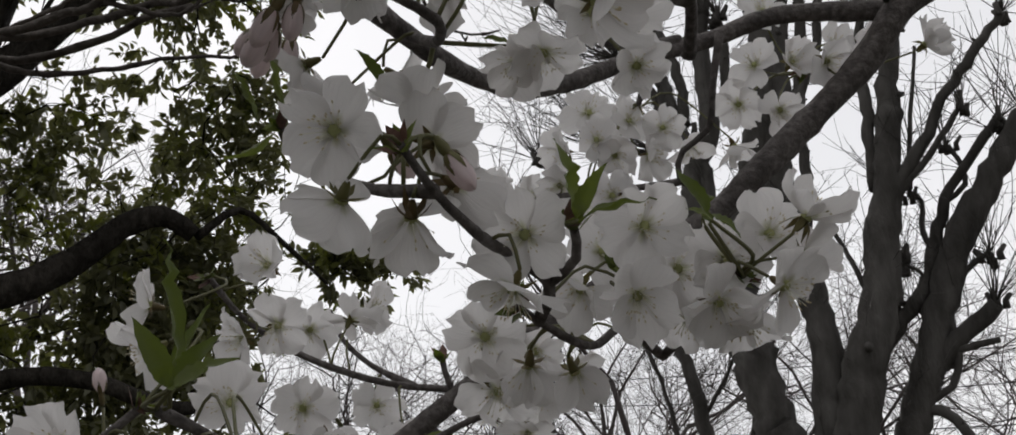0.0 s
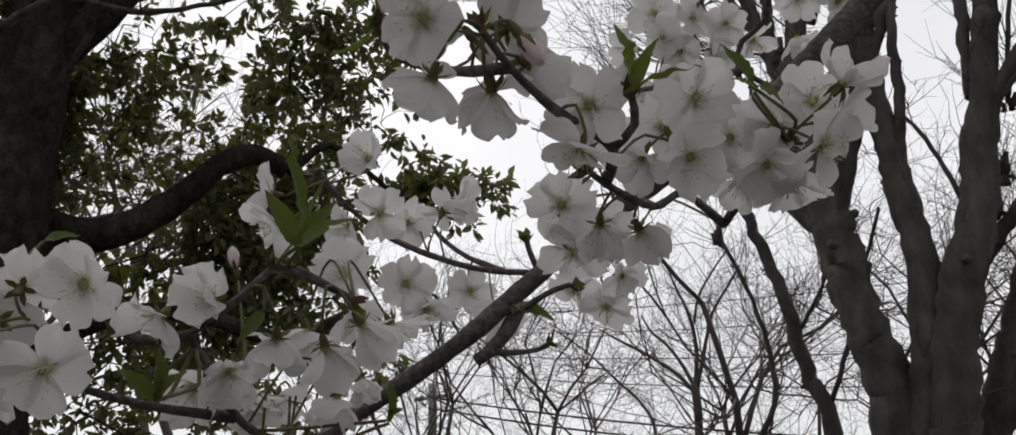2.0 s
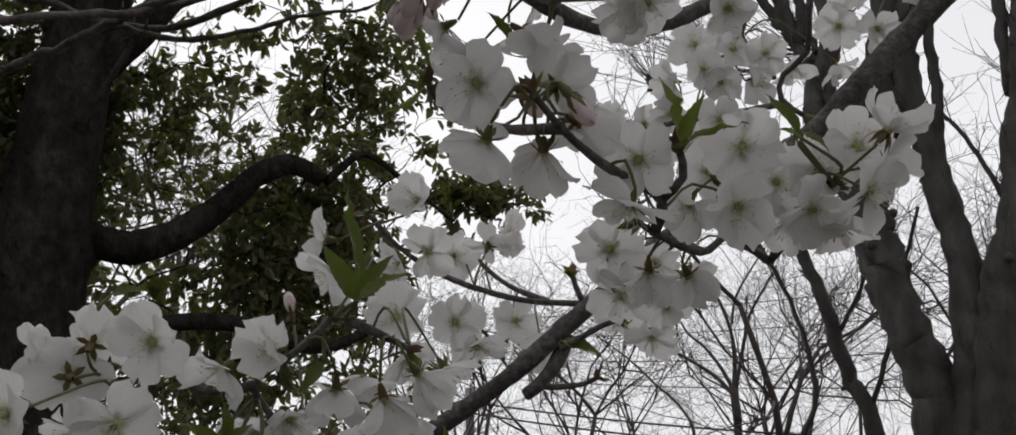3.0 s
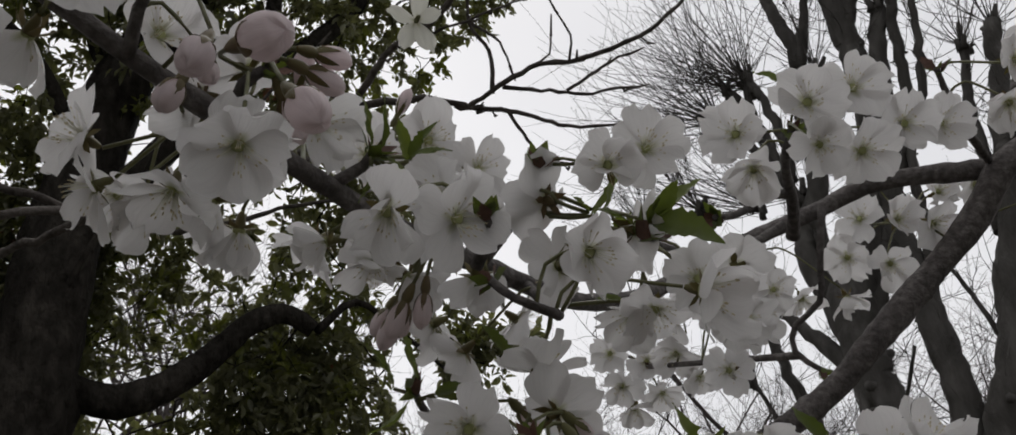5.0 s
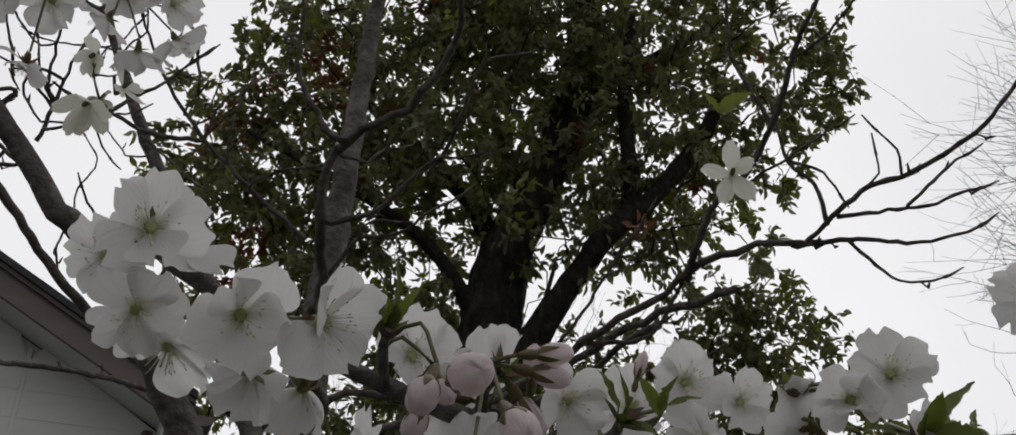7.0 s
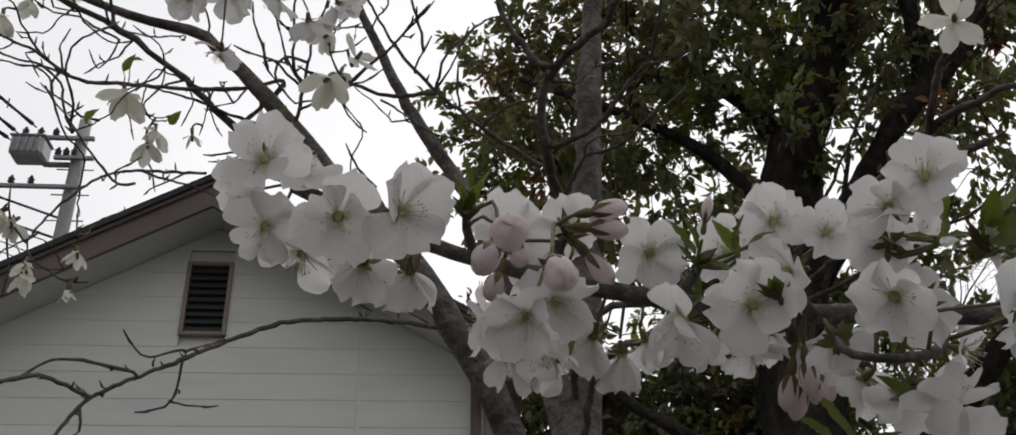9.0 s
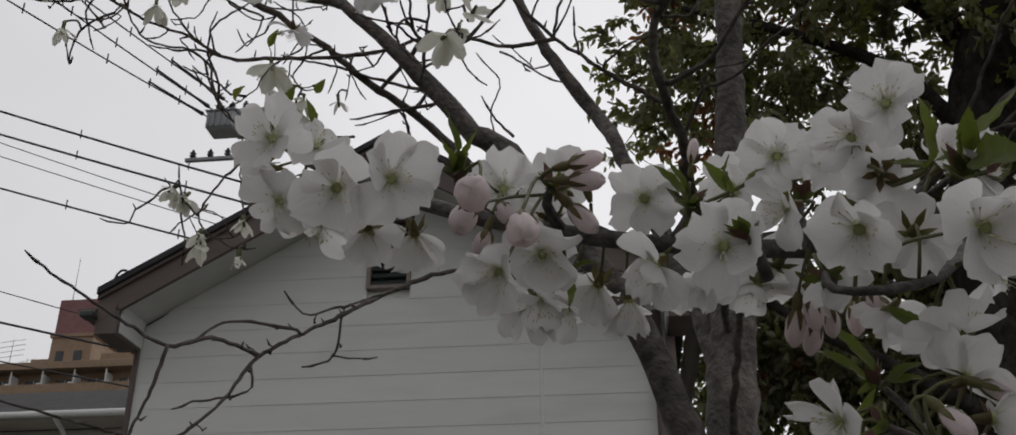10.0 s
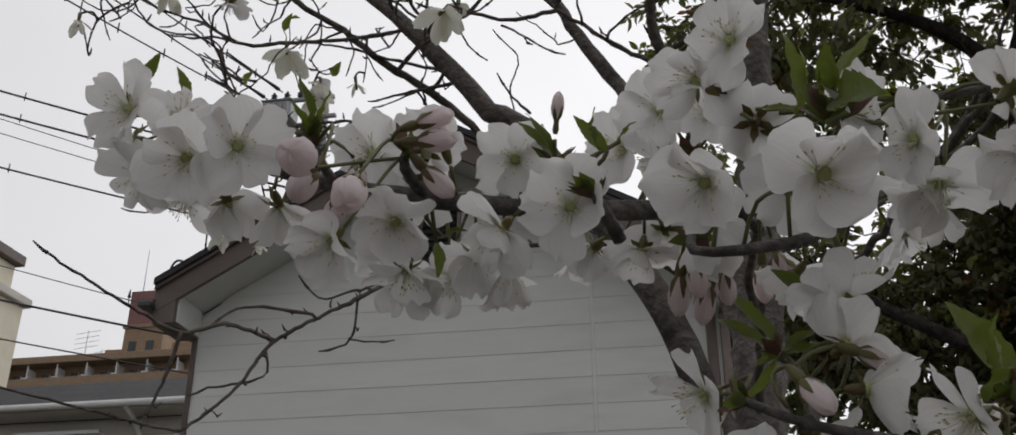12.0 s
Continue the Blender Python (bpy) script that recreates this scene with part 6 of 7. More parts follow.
blossom((0.319, 0.207, 1.850), (-0.77, -0.55, -0.31), 0.86)
blossom((0.343, 0.205, 1.842), (-0.47, -0.55, -0.68), 0.86)
blossom((0.344, 0.207, 1.862), (0.72, 0.17, 0.67), 0.86)
blossom((0.329, 0.241, 1.849), (-0.60, 0.09, -0.79), 0.86)
blossom((0.377, 0.185, 1.933), (-0.77, -0.55, -0.32), 1.08)
blossom((0.381, 0.185, 1.916), (-0.57, -0.57, -0.60), 0.86)
blossom((0.406, 0.179, 1.921), (-0.57, -0.64, -0.51), 1.08)
blossom((0.415, 0.181, 1.955), (-0.74, -0.67, -0.02), 1.08)
blossom((0.490, 0.172, 1.966), (-0.55, -0.77, -0.32), 1.08)
blossom((0.446, 0.174, 1.948), (-0.68, -0.61, -0.42), 1.08)
blossom((0.385, 0.221, 1.937), (-0.83, -0.47, -0.31), 1.08)
blossom((0.404, 0.225, 1.930), (-0.48, -0.28, -0.83), 1.08)
blossom((0.571, 0.211, 1.955), (-0.09, -0.83, -0.55), 1.08)
blossom((0.468, 0.130, 1.970), (-0.60, -0.68, -0.42), 1.08)
blossom((0.492, 0.142, 1.965), (-0.42, -0.36, -0.84), 1.08)
blossom((0.550, 0.414, 1.927), (-0.83, -0.47, -0.31), 0.97)
blossom((0.564, 0.397, 1.921), (-0.65, -0.73, -0.23), 0.97)
blossom((0.551, 0.407, 1.905), (-0.66, -0.15, -0.73), 0.97)
blossom((0.574, 0.394, 1.902), (-0.19, -0.56, -0.80), 0.92)
blossom((0.566, 0.410, 1.894), (-0.21, -0.17, -0.96), 0.92)
blossom((0.568, 0.363, 1.904), (-0.05, -0.77, -0.63), 0.86)
blossom((0.100, 0.248, 1.888), (0.12, -0.89, -0.43), 1.17)
blossom((0.073, 0.252, 1.912), (-0.13, -0.98, -0.17), 1.12)
blossom((0.074, 0.263, 1.892), (-0.21, -0.72, -0.66), 1.00)
blossom((0.121, 0.240, 1.886), (0.52, -0.76, -0.40), 1.15)
blossom((0.084, 0.267, 1.917), (0.34, -0.90, 0.28), 1.00)
blossom((0.108, 0.264, 1.879), (-0.17, 0.92, -0.36), 1.00, True)
blossom((0.124, 0.271, 1.879), (-0.00, 0.82, -0.57), 0.98, True)
blossom((0.085, 0.277, 1.889), (-0.21, -0.19, -0.96), 1.03)
blossom((0.160, 0.229, 1.845), (-0.34, -0.46, -0.82), 0.95)
blossom((0.172, 0.251, 1.860), (0.19, -0.69, -0.69), 1.03)
blossom((0.169, 0.274, 1.853), (-0.13, 0.09, -0.99), 1.03)
blossom((0.209, 0.233, 1.846), (-0.50, -0.38, -0.77), 0.95)
blossom((0.230, 0.228, 1.849), (-0.15, -0.92, -0.36), 1.00)
blossom((0.208, 0.265, 1.886), (0.11, -0.87, -0.48), 1.03)
blossom((0.190, 0.288, 1.863), (-0.22, 0.83, -0.50), 1.03, True)
blossom((0.201, 0.291, 1.857), (0.08, 0.23, -0.97), 1.03, True)
blossom((0.179, 0.259, 1.889), (-0.16, 0.38, 0.91), 1.03)
blossom((0.173, 0.272, 1.883), (-0.54, 0.83, 0.13), 1.03)
blossom((0.157, 0.270, 1.895), (-0.10, -0.99, -0.09), 1.03)
blossom((0.257, 0.269, 1.902), (-0.15, -0.96, -0.23), 1.00)
blossom((0.243, 0.283, 1.896), (-0.61, -0.77, -0.20), 1.03)
blossom((0.257, 0.262, 1.878), (-0.92, -0.13, -0.36), 1.03)
blossom((0.284, 0.240, 1.878), (0.16, 0.84, 0.51), 1.03)
blossom((0.267, 0.211, 1.845), (-0.28, -0.79, -0.54), 1.10)
blossom((0.291, 0.242, 1.857), (0.08, 0.99, 0.06), 1.03)
blossom((0.293, 0.190, 1.834), (0.22, -0.90, -0.39), 1.24)
blossom((0.306, 0.221, 1.868), (0.83, -0.54, 0.10), 1.03)
blossom((0.255, 0.285, 1.866), (-0.23, 0.97, -0.08), 1.03)
blossom((0.268, 0.290, 1.861), (0.27, -0.55, -0.79), 1.03)
blossom((0.299, 0.310, 1.857), (-0.33, 0.91, -0.25), 1.03)
blossom((0.309, 0.304, 1.847), (-0.12, 0.87, -0.49), 1.03)
blossom((0.055, 0.438, 2.129), (0.07, 0.65, -0.75), 1.18)
blossom((0.073, 0.442, 2.146), (0.64, 0.30, -0.71), 1.13)
blossom((0.037, 0.428, 2.137), (-0.45, 0.30, -0.84), 1.13)
blossom((-0.016, 0.434, 2.141), (-0.31, -0.51, -0.80), 1.13)
blossom((0.005, 0.442, 2.107), (-0.16, 0.81, -0.57), 0.93)
blossom((0.009, 0.437, 2.147), (0.05, -0.65, -0.75), 1.13)
blossom((0.044, 0.435, 2.161), (0.18, -0.95, -0.25), 1.13)
blossom((0.067, 0.436, 2.166), (0.54, -0.82, -0.18), 1.13)
blossom((0.319, 0.284, 1.903), (0.51, -0.83, 0.24), 1.03)
blossom((0.335, 0.300, 1.865), (0.81, -0.35, -0.46), 1.03)
blossom((0.063, 0.272, 1.912), (-0.52, -0.75, -0.40), 0.92)

# flower buds: place, pointing, size
blossom((0.285, 0.383, 1.704), (-0.30, -0.66, -0.68), 0.85)
blossom((0.324, 0.387, 1.726), (-0.09, -0.16, -0.98), 1.00, True)
blossom((0.324, 0.418, 1.698), (-0.41, -0.22, -0.88), 0.95)
blossom((0.364, 0.403, 1.740), (-0.07, -0.61, -0.79), 0.95)
blossom((0.384, 0.418, 1.716), (-0.03, -0.38, -0.92), 0.95, True)
blossom((0.381, 0.251, 1.786), (-0.66, -0.14, -0.74), 1.05)
blossom((0.405, 0.256, 1.808), (-0.70, -0.72, -0.01), 1.05)
blossom((0.450, 0.317, 1.788), (-0.55, -0.47, -0.69), 0.95)
blossom((0.469, 0.309, 1.784), (-0.14, -0.61, -0.78), 0.95)
blossom((0.428, 0.233, 1.784), (-0.56, -0.10, -0.82), 1.00)
blossom((0.529, 0.320, 1.890), (-0.76, -0.57, -0.31), 1.00)
blossom((0.578, 0.312, 1.948), (-0.62, -0.76, -0.22), 1.00)
blossom((0.546, 0.338, 1.935), (-0.90, -0.30, -0.32), 1.00)
blossom((0.153, 0.299, 1.873), (-0.99, -0.03, 0.10), 1.00)
blossom((0.179, 0.304, 1.861), (0.15, -0.53, -0.84), 1.00)
blossom((0.160, 0.302, 1.861), (-0.66, 0.54, -0.52), 1.00)
blossom((0.238, 0.302, 1.868), (-0.53, 0.39, -0.75), 1.00, True)
blossom((0.329, 0.231, 1.849), (-0.26, -0.38, -0.89), 0.95)
flower_bud((0.291, 0.234, 1.793), (0.51, -0.36, -0.78), 1.0, 0.76)
flower_bud((0.288, 0.320, 1.857), (0.02, 0.40, -0.91), 1.1, 0.76)
flower_bud((0.294, 0.313, 1.860), (0.22, 0.16, -0.96), .9, 0.76)
flower_bud((0.317, 0.433, 1.766), (-0.43, -0.19, 0.88), .8, 0.76)
flower_bud((0.258, 0.284, 1.841), (-0.14, 0.44, -0.89), 1.05, 0.76)
flower_bud((0.264, 0.278, 1.844), (0.08, 0.24, -0.97), .95, 0.76)
flower_bud((0.154, 0.212, 1.864), (0.03, -0.97, -0.24), 1.25)
flower_bud((0.148, 0.232, 1.865), (-0.40, -0.21, -0.89), 1.0)
flower_bud((0.160, 0.247, 1.874), (0.27, -0.29, -0.92), .7)
flower_bud((0.169, 0.215, 1.852), (0.08, -0.64, -0.76), 1.15)
flower_bud((0.152, 0.250, 1.864), (-0.34, 0.28, -0.90), .8)
flower_bud((0.189, 0.233, 1.885), (0.98, -0.07, 0.18), .95, 0.76)
flower_bud((0.189, 0.236, 1.879), (0.99, -0.05, -0.09), 1.0, 0.76)
flower_bud((0.187, 0.247, 1.870), (0.67, 0.21, -0.71), 1.05, 0.76)
flower_bud((0.225, 0.245, 1.893), (0.16, -0.42, 0.90), 0.72, 0.62)
flower_bud((0.266, 0.297, 1.842), (-0.25, 0.30, -0.92), 1.05, 0.76)
flower_bud((0.274, 0.299, 1.848), (0.05, 0.35, -0.94), .9, 0.76)
flower_bud((0.311, 0.251, 1.807), (0.93, 0.07, -0.35), 1.0, 0.76)
flower_bud((0.316, 0.278, 1.817), (0.93, 0.11, -0.35), 1.1, 0.76)
flower_bud((0.268, 0.304, 1.848), (-0.37, 0.25, -0.90), .9, 0.76)
flower_bud((0.187, 0.244, 1.887), (-0.19, -0.66, 0.72), .9, 0.76)

# young leaves: foot, tip, the way the blade faces, width
scale_rosette((0.301, 0.214, 1.863), (-0.02, -0.75, 0.37), 41, 1.5)
cherry_leaf((0.337, 0.226, 1.791), (0.323, 0.219, 1.812), (-0.07, -1.00, 0.01), 0.279)
cherry_leaf((0.333, 0.223, 1.790), (0.327, 0.210, 1.803), (-0.97, -0.18, -0.15), 0.279)
cherry_leaf((0.326, 0.218, 1.786), (0.329, 0.195, 1.792), (-0.35, -0.48, 0.80), 0.23)
cherry_leaf((0.388, 0.204, 1.802), (0.372, 0.205, 1.818), (-0.29, -0.96, 0.04), 0.295)
cherry_leaf((0.379, 0.199, 1.799), (0.369, 0.202, 1.802), (-0.52, -0.63, 0.58), 0.328)
cherry_leaf((0.395, 0.207, 1.809), (0.397, 0.196, 1.800), (-0.40, -0.66, 0.63), 0.328)
cherry_leaf((0.280, 0.338, 1.744), (0.264, 0.336, 1.762), (-0.40, -0.91, -0.08), 0.295)
cherry_leaf((0.286, 0.345, 1.746), (0.273, 0.330, 1.788), (0.40, -0.92, -0.00), 0.164)
cherry_leaf((0.281, 0.337, 1.744), (0.282, 0.322, 1.759), (-0.94, -0.33, -0.08), 0.328)
cherry_leaf((0.274, 0.330, 1.741), (0.281, 0.312, 1.752), (-0.80, -0.32, 0.51), 0.279)
cherry_leaf((0.293, 0.353, 1.748), (0.287, 0.339, 1.773), (-1.00, 0.01, 0.02), 0.213)
cherry_leaf((0.249, 0.373, 1.688), (0.235, 0.373, 1.698), (-0.35, -0.87, 0.36), 0.369)
cherry_leaf((0.249, 0.373, 1.688), (0.246, 0.365, 1.705), (0.18, -0.98, -0.07), 0.328)
cherry_leaf((0.249, 0.373, 1.689), (0.252, 0.362, 1.698), (-0.77, -0.45, 0.46), 0.369)
cherry_leaf((0.341, 0.352, 1.686), (0.336, 0.345, 1.702), (0.18, -0.98, -0.07), 0.328)
cherry_leaf((0.340, 0.353, 1.687), (0.340, 0.343, 1.692), (-0.48, -0.59, 0.65), 0.41)
cherry_leaf((0.459, 0.385, 1.760), (0.467, 0.365, 1.753), (-0.58, -0.68, 0.46), 0.328)
cherry_leaf((0.281, 0.357, 1.723), (0.272, 0.359, 1.711), (-0.47, -0.87, 0.15), 0.328)
cherry_leaf((0.228, 0.429, 1.753), (0.235, 0.417, 1.756), (-0.46, -0.72, 0.51), 0.328)
cherry_leaf((0.302, 0.211, 1.866), (0.307, 0.189, 1.856), (-0.62, -0.78, 0.11), 0.42)
cherry_leaf((0.302, 0.210, 1.867), (0.313, 0.199, 1.884), (-1.00, -0.06, 0.01), 0.3)
cherry_leaf((0.302, 0.210, 1.868), (0.299, 0.198, 1.875), (-0.52, -0.81, -0.27), 0.42)
cherry_leaf((0.301, 0.212, 1.866), (0.297, 0.205, 1.871), (-0.98, -0.20, -0.05), 0.3)
cherry_leaf((0.239, 0.259, 1.883), (0.229, 0.252, 1.893), (-0.16, -0.95, -0.26), 0.279)
cherry_leaf((0.237, 0.256, 1.881), (0.234, 0.243, 1.889), (-0.98, -0.01, -0.21), 0.279)
cherry_leaf((0.243, 0.261, 1.887), (0.247, 0.248, 1.888), (-0.54, -0.65, 0.54), 0.246)
cherry_leaf((0.403, 0.202, 1.959), (0.387, 0.208, 1.965), (-0.51, -0.76, 0.40), 0.295)
cherry_leaf((0.326, 0.242, 1.854), (0.316, 0.246, 1.855), (-0.54, -0.65, 0.54), 0.328)
cherry_leaf((0.299, 0.271, 1.834), (0.286, 0.271, 1.844), (-0.04, -0.98, -0.20), 0.279)
cherry_leaf((0.415, 0.238, 1.821), (0.420, 0.221, 1.811), (-0.54, -0.65, 0.54), 0.287)
cherry_leaf((0.143, 0.252, 1.892), (0.144, 0.235, 1.909), (0.90, -0.41, -0.14), 0.164)
cherry_leaf((0.143, 0.252, 1.892), (0.149, 0.240, 1.904), (-0.53, -0.84, -0.13), 0.197)
cherry_leaf((0.142, 0.252, 1.892), (0.140, 0.239, 1.901), (0.83, -0.53, -0.19), 0.197)
cherry_leaf((0.223, 0.259, 1.880), (0.213, 0.247, 1.891), (0.63, -0.77, 0.06), 0.246)
cherry_leaf((0.223, 0.254, 1.877), (0.218, 0.242, 1.890), (0.87, -0.50, -0.04), 0.213)
cherry_leaf((0.224, 0.254, 1.877), (0.236, 0.250, 1.872), (0.22, -0.82, 0.53), 0.279)
cherry_leaf((0.222, 0.256, 1.874), (0.221, 0.257, 1.861), (0.73, -0.67, -0.13), 0.287)
cherry_leaf((0.179, 0.276, 1.863), (0.181, 0.276, 1.850), (0.73, -0.67, -0.13), 0.328)
cherry_leaf((0.181, 0.276, 1.865), (0.190, 0.270, 1.865), (0.23, -0.89, 0.40), 0.328)
cherry_leaf((0.295, 0.228, 1.872), (0.294, 0.212, 1.890), (0.63, -0.73, -0.27), 0.246)
cherry_leaf((0.296, 0.232, 1.874), (0.299, 0.217, 1.888), (0.94, -0.33, -0.10), 0.197)
cherry_leaf((0.297, 0.231, 1.876), (0.309, 0.222, 1.874), (0.22, -0.82, 0.53), 0.246)
cherry_leaf((0.296, 0.232, 1.875), (0.285, 0.228, 1.877), (0.22, -0.82, 0.53), 0.287)
cherry_leaf((0.289, 0.309, 1.831), (0.275, 0.298, 1.849), (0.69, -0.73, -0.03), 0.246)
cherry_leaf((0.288, 0.319, 1.832), (0.271, 0.310, 1.844), (0.37, -0.84, 0.40), 0.246)
cherry_leaf((0.289, 0.310, 1.828), (0.274, 0.311, 1.808), (0.85, -0.49, -0.18), 0.18)
cherry_leaf((0.290, 0.310, 1.829), (0.281, 0.306, 1.824), (0.39, -0.86, 0.33), 0.295)
cherry_leaf((0.290, 0.300, 1.826), (0.300, 0.292, 1.831), (0.25, -0.85, 0.47), 0.328)
cherry_leaf((0.291, 0.300, 1.825), (0.302, 0.293, 1.826), (0.25, -0.85, 0.47), 0.328)
cherry_leaf((0.207, 0.278, 1.898), (0.199, 0.270, 1.897), (0.35, -0.77, 0.53), 0.328)
cherry_leaf((0.218, 0.272, 1.890), (0.206, 0.260, 1.898), (0.69, -0.73, -0.03), 0.246)
cherry_leaf((0.068, 0.264, 1.932), (0.078, 0.257, 1.938), (0.67, -0.70, -0.25), 0.328)
cherry_leaf((0.078, 0.281, 1.932), (0.080, 0.269, 1.940), (0.83, -0.53, -0.19), 0.328)
cherry_leaf((0.177, 0.245, 1.882), (0.180, 0.238, 1.884), (0.45, -0.89, -0.09), 0.369)

# the magnolia's trunk, limbs and twigs
magnolia_branch("trunk", [(0.394, 1.530, 0.000), (0.374, 1.510, 1.000), (0.350, 1.490, 1.850), (0.276, 1.470, 2.148), (0.247, 1.460, 2.231), (0.218, 1.450, 2.297), (0.172, 1.440, 2.366), (0.101, 1.430, 2.473), (0.010, 1.415, 2.587), (-0.023, 1.400, 2.596), (-0.081, 1.400, 2.674), (-0.141, 1.400, 2.750), (-0.192, 1.400, 2.814), (-0.240, 1.390, 2.858), (-0.287, 1.380, 2.881), (-0.353, 1.360, 2.886), (-0.418, 1.340, 2.895), (-0.491, 1.310, 2.905), (-0.565, 1.280, 2.926)], 0.072, 0.0045)
magnolia_branch("limb", [(0.355, 1.50, 1.95), (0.372, 1.53, 2.2), (0.402, 1.543, 2.519), (0.426, 1.558, 2.790), (0.446, 1.550, 3.050), (0.473, 1.547, 3.347), (0.515, 1.576, 3.849)], 0.041, 0.007)
magnolia_branch("limb", [(0.360, 1.500, 2.050), (0.340, 1.560, 2.300), (0.226, 1.680, 2.691), (0.203, 1.720, 2.773), (0.172, 1.750, 2.846), (0.132, 1.750, 2.911), (0.092, 1.750, 2.978), (0.049, 1.750, 3.064), (0.020, 1.750, 3.135), (-0.010, 1.750, 3.209), (-0.041, 1.750, 3.285), (-0.078, 1.720, 3.375)], 0.021, 0.009)
magnolia_branch("twig", [(0.263, 1.730, 2.421), (0.188, 1.652, 2.438), (0.098, 1.553, 2.418), (-0.029, 1.454, 2.378), (-0.107, 1.405, 2.343), (-0.218, 1.331, 2.255), (-0.303, 1.274, 2.183), (-0.334, 1.239, 2.112), (-0.378, 1.195, 2.047), (-0.400, 1.162, 2.038), (-0.449, 1.096, 2.044), (-0.512, 1.014, 2.052), (-0.546, 0.974, 2.055)], 0.0052, 0.0014)
magnolia_branch("twig", [(-0.303, 1.274, 2.183), (-0.352, 1.216, 2.191), (-0.398, 1.180, 2.170), (-0.442, 1.114, 2.189), (-0.478, 1.060, 2.209), (-0.499, 1.015, 2.222)], 0.0032, 0.0016)
magnolia_branch("twig", [(-0.398, 1.180, 2.170), (-0.409, 1.181, 2.117), (-0.424, 1.168, 2.055)], 0.003, 0.0018)
magnolia_branch("twig", [(-0.260, 1.303, 2.219), (-0.262, 1.295, 2.227), (-0.339, 1.244, 2.225), (-0.368, 1.218, 2.198)], 0.0028, 0.0016)
magnolia_branch("twig", [(-0.190, 1.350, 2.277), (-0.205, 1.340, 2.275), (-0.219, 1.349, 2.208), (-0.246, 1.347, 2.189)], 0.0024, 0.0015)
magnolia_branch("twig", [(-0.219, 1.349, 2.208), (-0.219, 1.351, 2.204), (-0.178, 1.363, 2.203)], 0.0018, 0.0012)
magnolia_branch("twig", [(-0.205, 1.340, 2.275), (-0.219, 1.336, 2.274), (-0.250, 1.311, 2.256), (-0.268, 1.290, 2.264)], 0.0022, 0.0014)
magnolia_branch("twig", [(-0.312, 1.265, 2.166), (-0.313, 1.265, 2.129), (-0.380, 1.222, 2.102)], 0.002, 0.0014)
magnolia_branch("twig", [(-0.210, 1.339, 2.275), (-0.177, 1.361, 2.297), (-0.158, 1.364, 2.303)], 0.002, 0.0012)
magnolia_branch("twig", [(-0.250, 1.482, 2.657), (-0.378, 1.442, 2.631), (-0.439, 1.432, 2.584), (-0.501, 1.441, 2.494), (-0.461, 1.467, 2.454), (-0.431, 1.483, 2.448)], 0.0028, 0.0014)
magnolia_branch("twig", [(-0.501, 1.441, 2.494), (-0.523, 1.417, 2.520), (-0.525, 1.400, 2.548)], 0.002, 0.0012)
magnolia_branch("twig", [(-0.486, 1.439, 2.516), (-0.490, 1.439, 2.507), (-0.521, 1.435, 2.486), (-0.536, 1.434, 2.474)], 0.0018, 0.0012)
magnolia_branch("branch", [(0.170, 1.656, 2.474), (0.131, 1.642, 2.504), (0.027, 1.606, 2.567), (-0.045, 1.570, 2.621), (-0.086, 1.540, 2.662), (-0.151, 1.499, 2.711), (-0.192, 1.475, 2.733), (-0.243, 1.442, 2.763), (-0.287, 1.406, 2.795), (-0.326, 1.380, 2.814), (-0.368, 1.350, 2.833), (-0.410, 1.322, 2.847), (-0.456, 1.293, 2.858), (-0.486, 1.273, 2.865), (-0.506, 1.259, 2.869), (-0.534, 1.236, 2.879)], 0.0092, 0.0041)
magnolia_branch("twig", [(-0.205, 1.467, 2.741), (-0.122, 1.400, 2.792), (-0.181, 1.398, 2.778), (-0.239, 1.390, 2.767), (-0.295, 1.379, 2.759), (-0.339, 1.368, 2.754), (-0.383, 1.356, 2.748), (-0.426, 1.344, 2.741), (-0.446, 1.335, 2.742), (-0.466, 1.322, 2.747), (-0.495, 1.297, 2.761), (-0.524, 1.279, 2.766), (-0.552, 1.260, 2.771), (-0.580, 1.238, 2.779), (-0.606, 1.215, 2.789), (-0.624, 1.206, 2.786), (-0.665, 1.193, 2.770), (-0.696, 1.178, 2.763), (-0.720, 1.162, 2.761), (-0.744, 1.141, 2.765)], 0.0042, 0.0018)
magnolia_branch("twig", [(-0.151, 1.499, 2.711), (-0.124, 1.476, 2.735), (-0.177, 1.458, 2.747), (-0.224, 1.441, 2.755), (-0.258, 1.425, 2.763), (-0.303, 1.408, 2.768), (-0.348, 1.393, 2.769)], 0.0039, 0.0017)
magnolia_branch("twig", [(-0.124, 1.476, 2.735), (-0.101, 1.472, 2.711), (-0.158, 1.469, 2.699), (-0.199, 1.465, 2.691), (-0.234, 1.461, 2.682)], 0.0039, 0.0017)
magnolia_branch("twig", [(-0.451, 1.331, 2.743), (-0.476, 1.312, 2.754), (-0.499, 1.289, 2.770), (-0.516, 1.259, 2.796), (-0.524, 1.242, 2.812), (-0.547, 1.224, 2.819), (-0.564, 1.200, 2.835)], 0.0024, 0.0011)
magnolia_branch("twig", [(-0.400, 1.329, 2.843), (-0.403, 1.341, 2.861), (-0.406, 1.319, 2.885), (-0.407, 1.304, 2.903), (-0.410, 1.284, 2.924)], 0.0034, 0.0015)
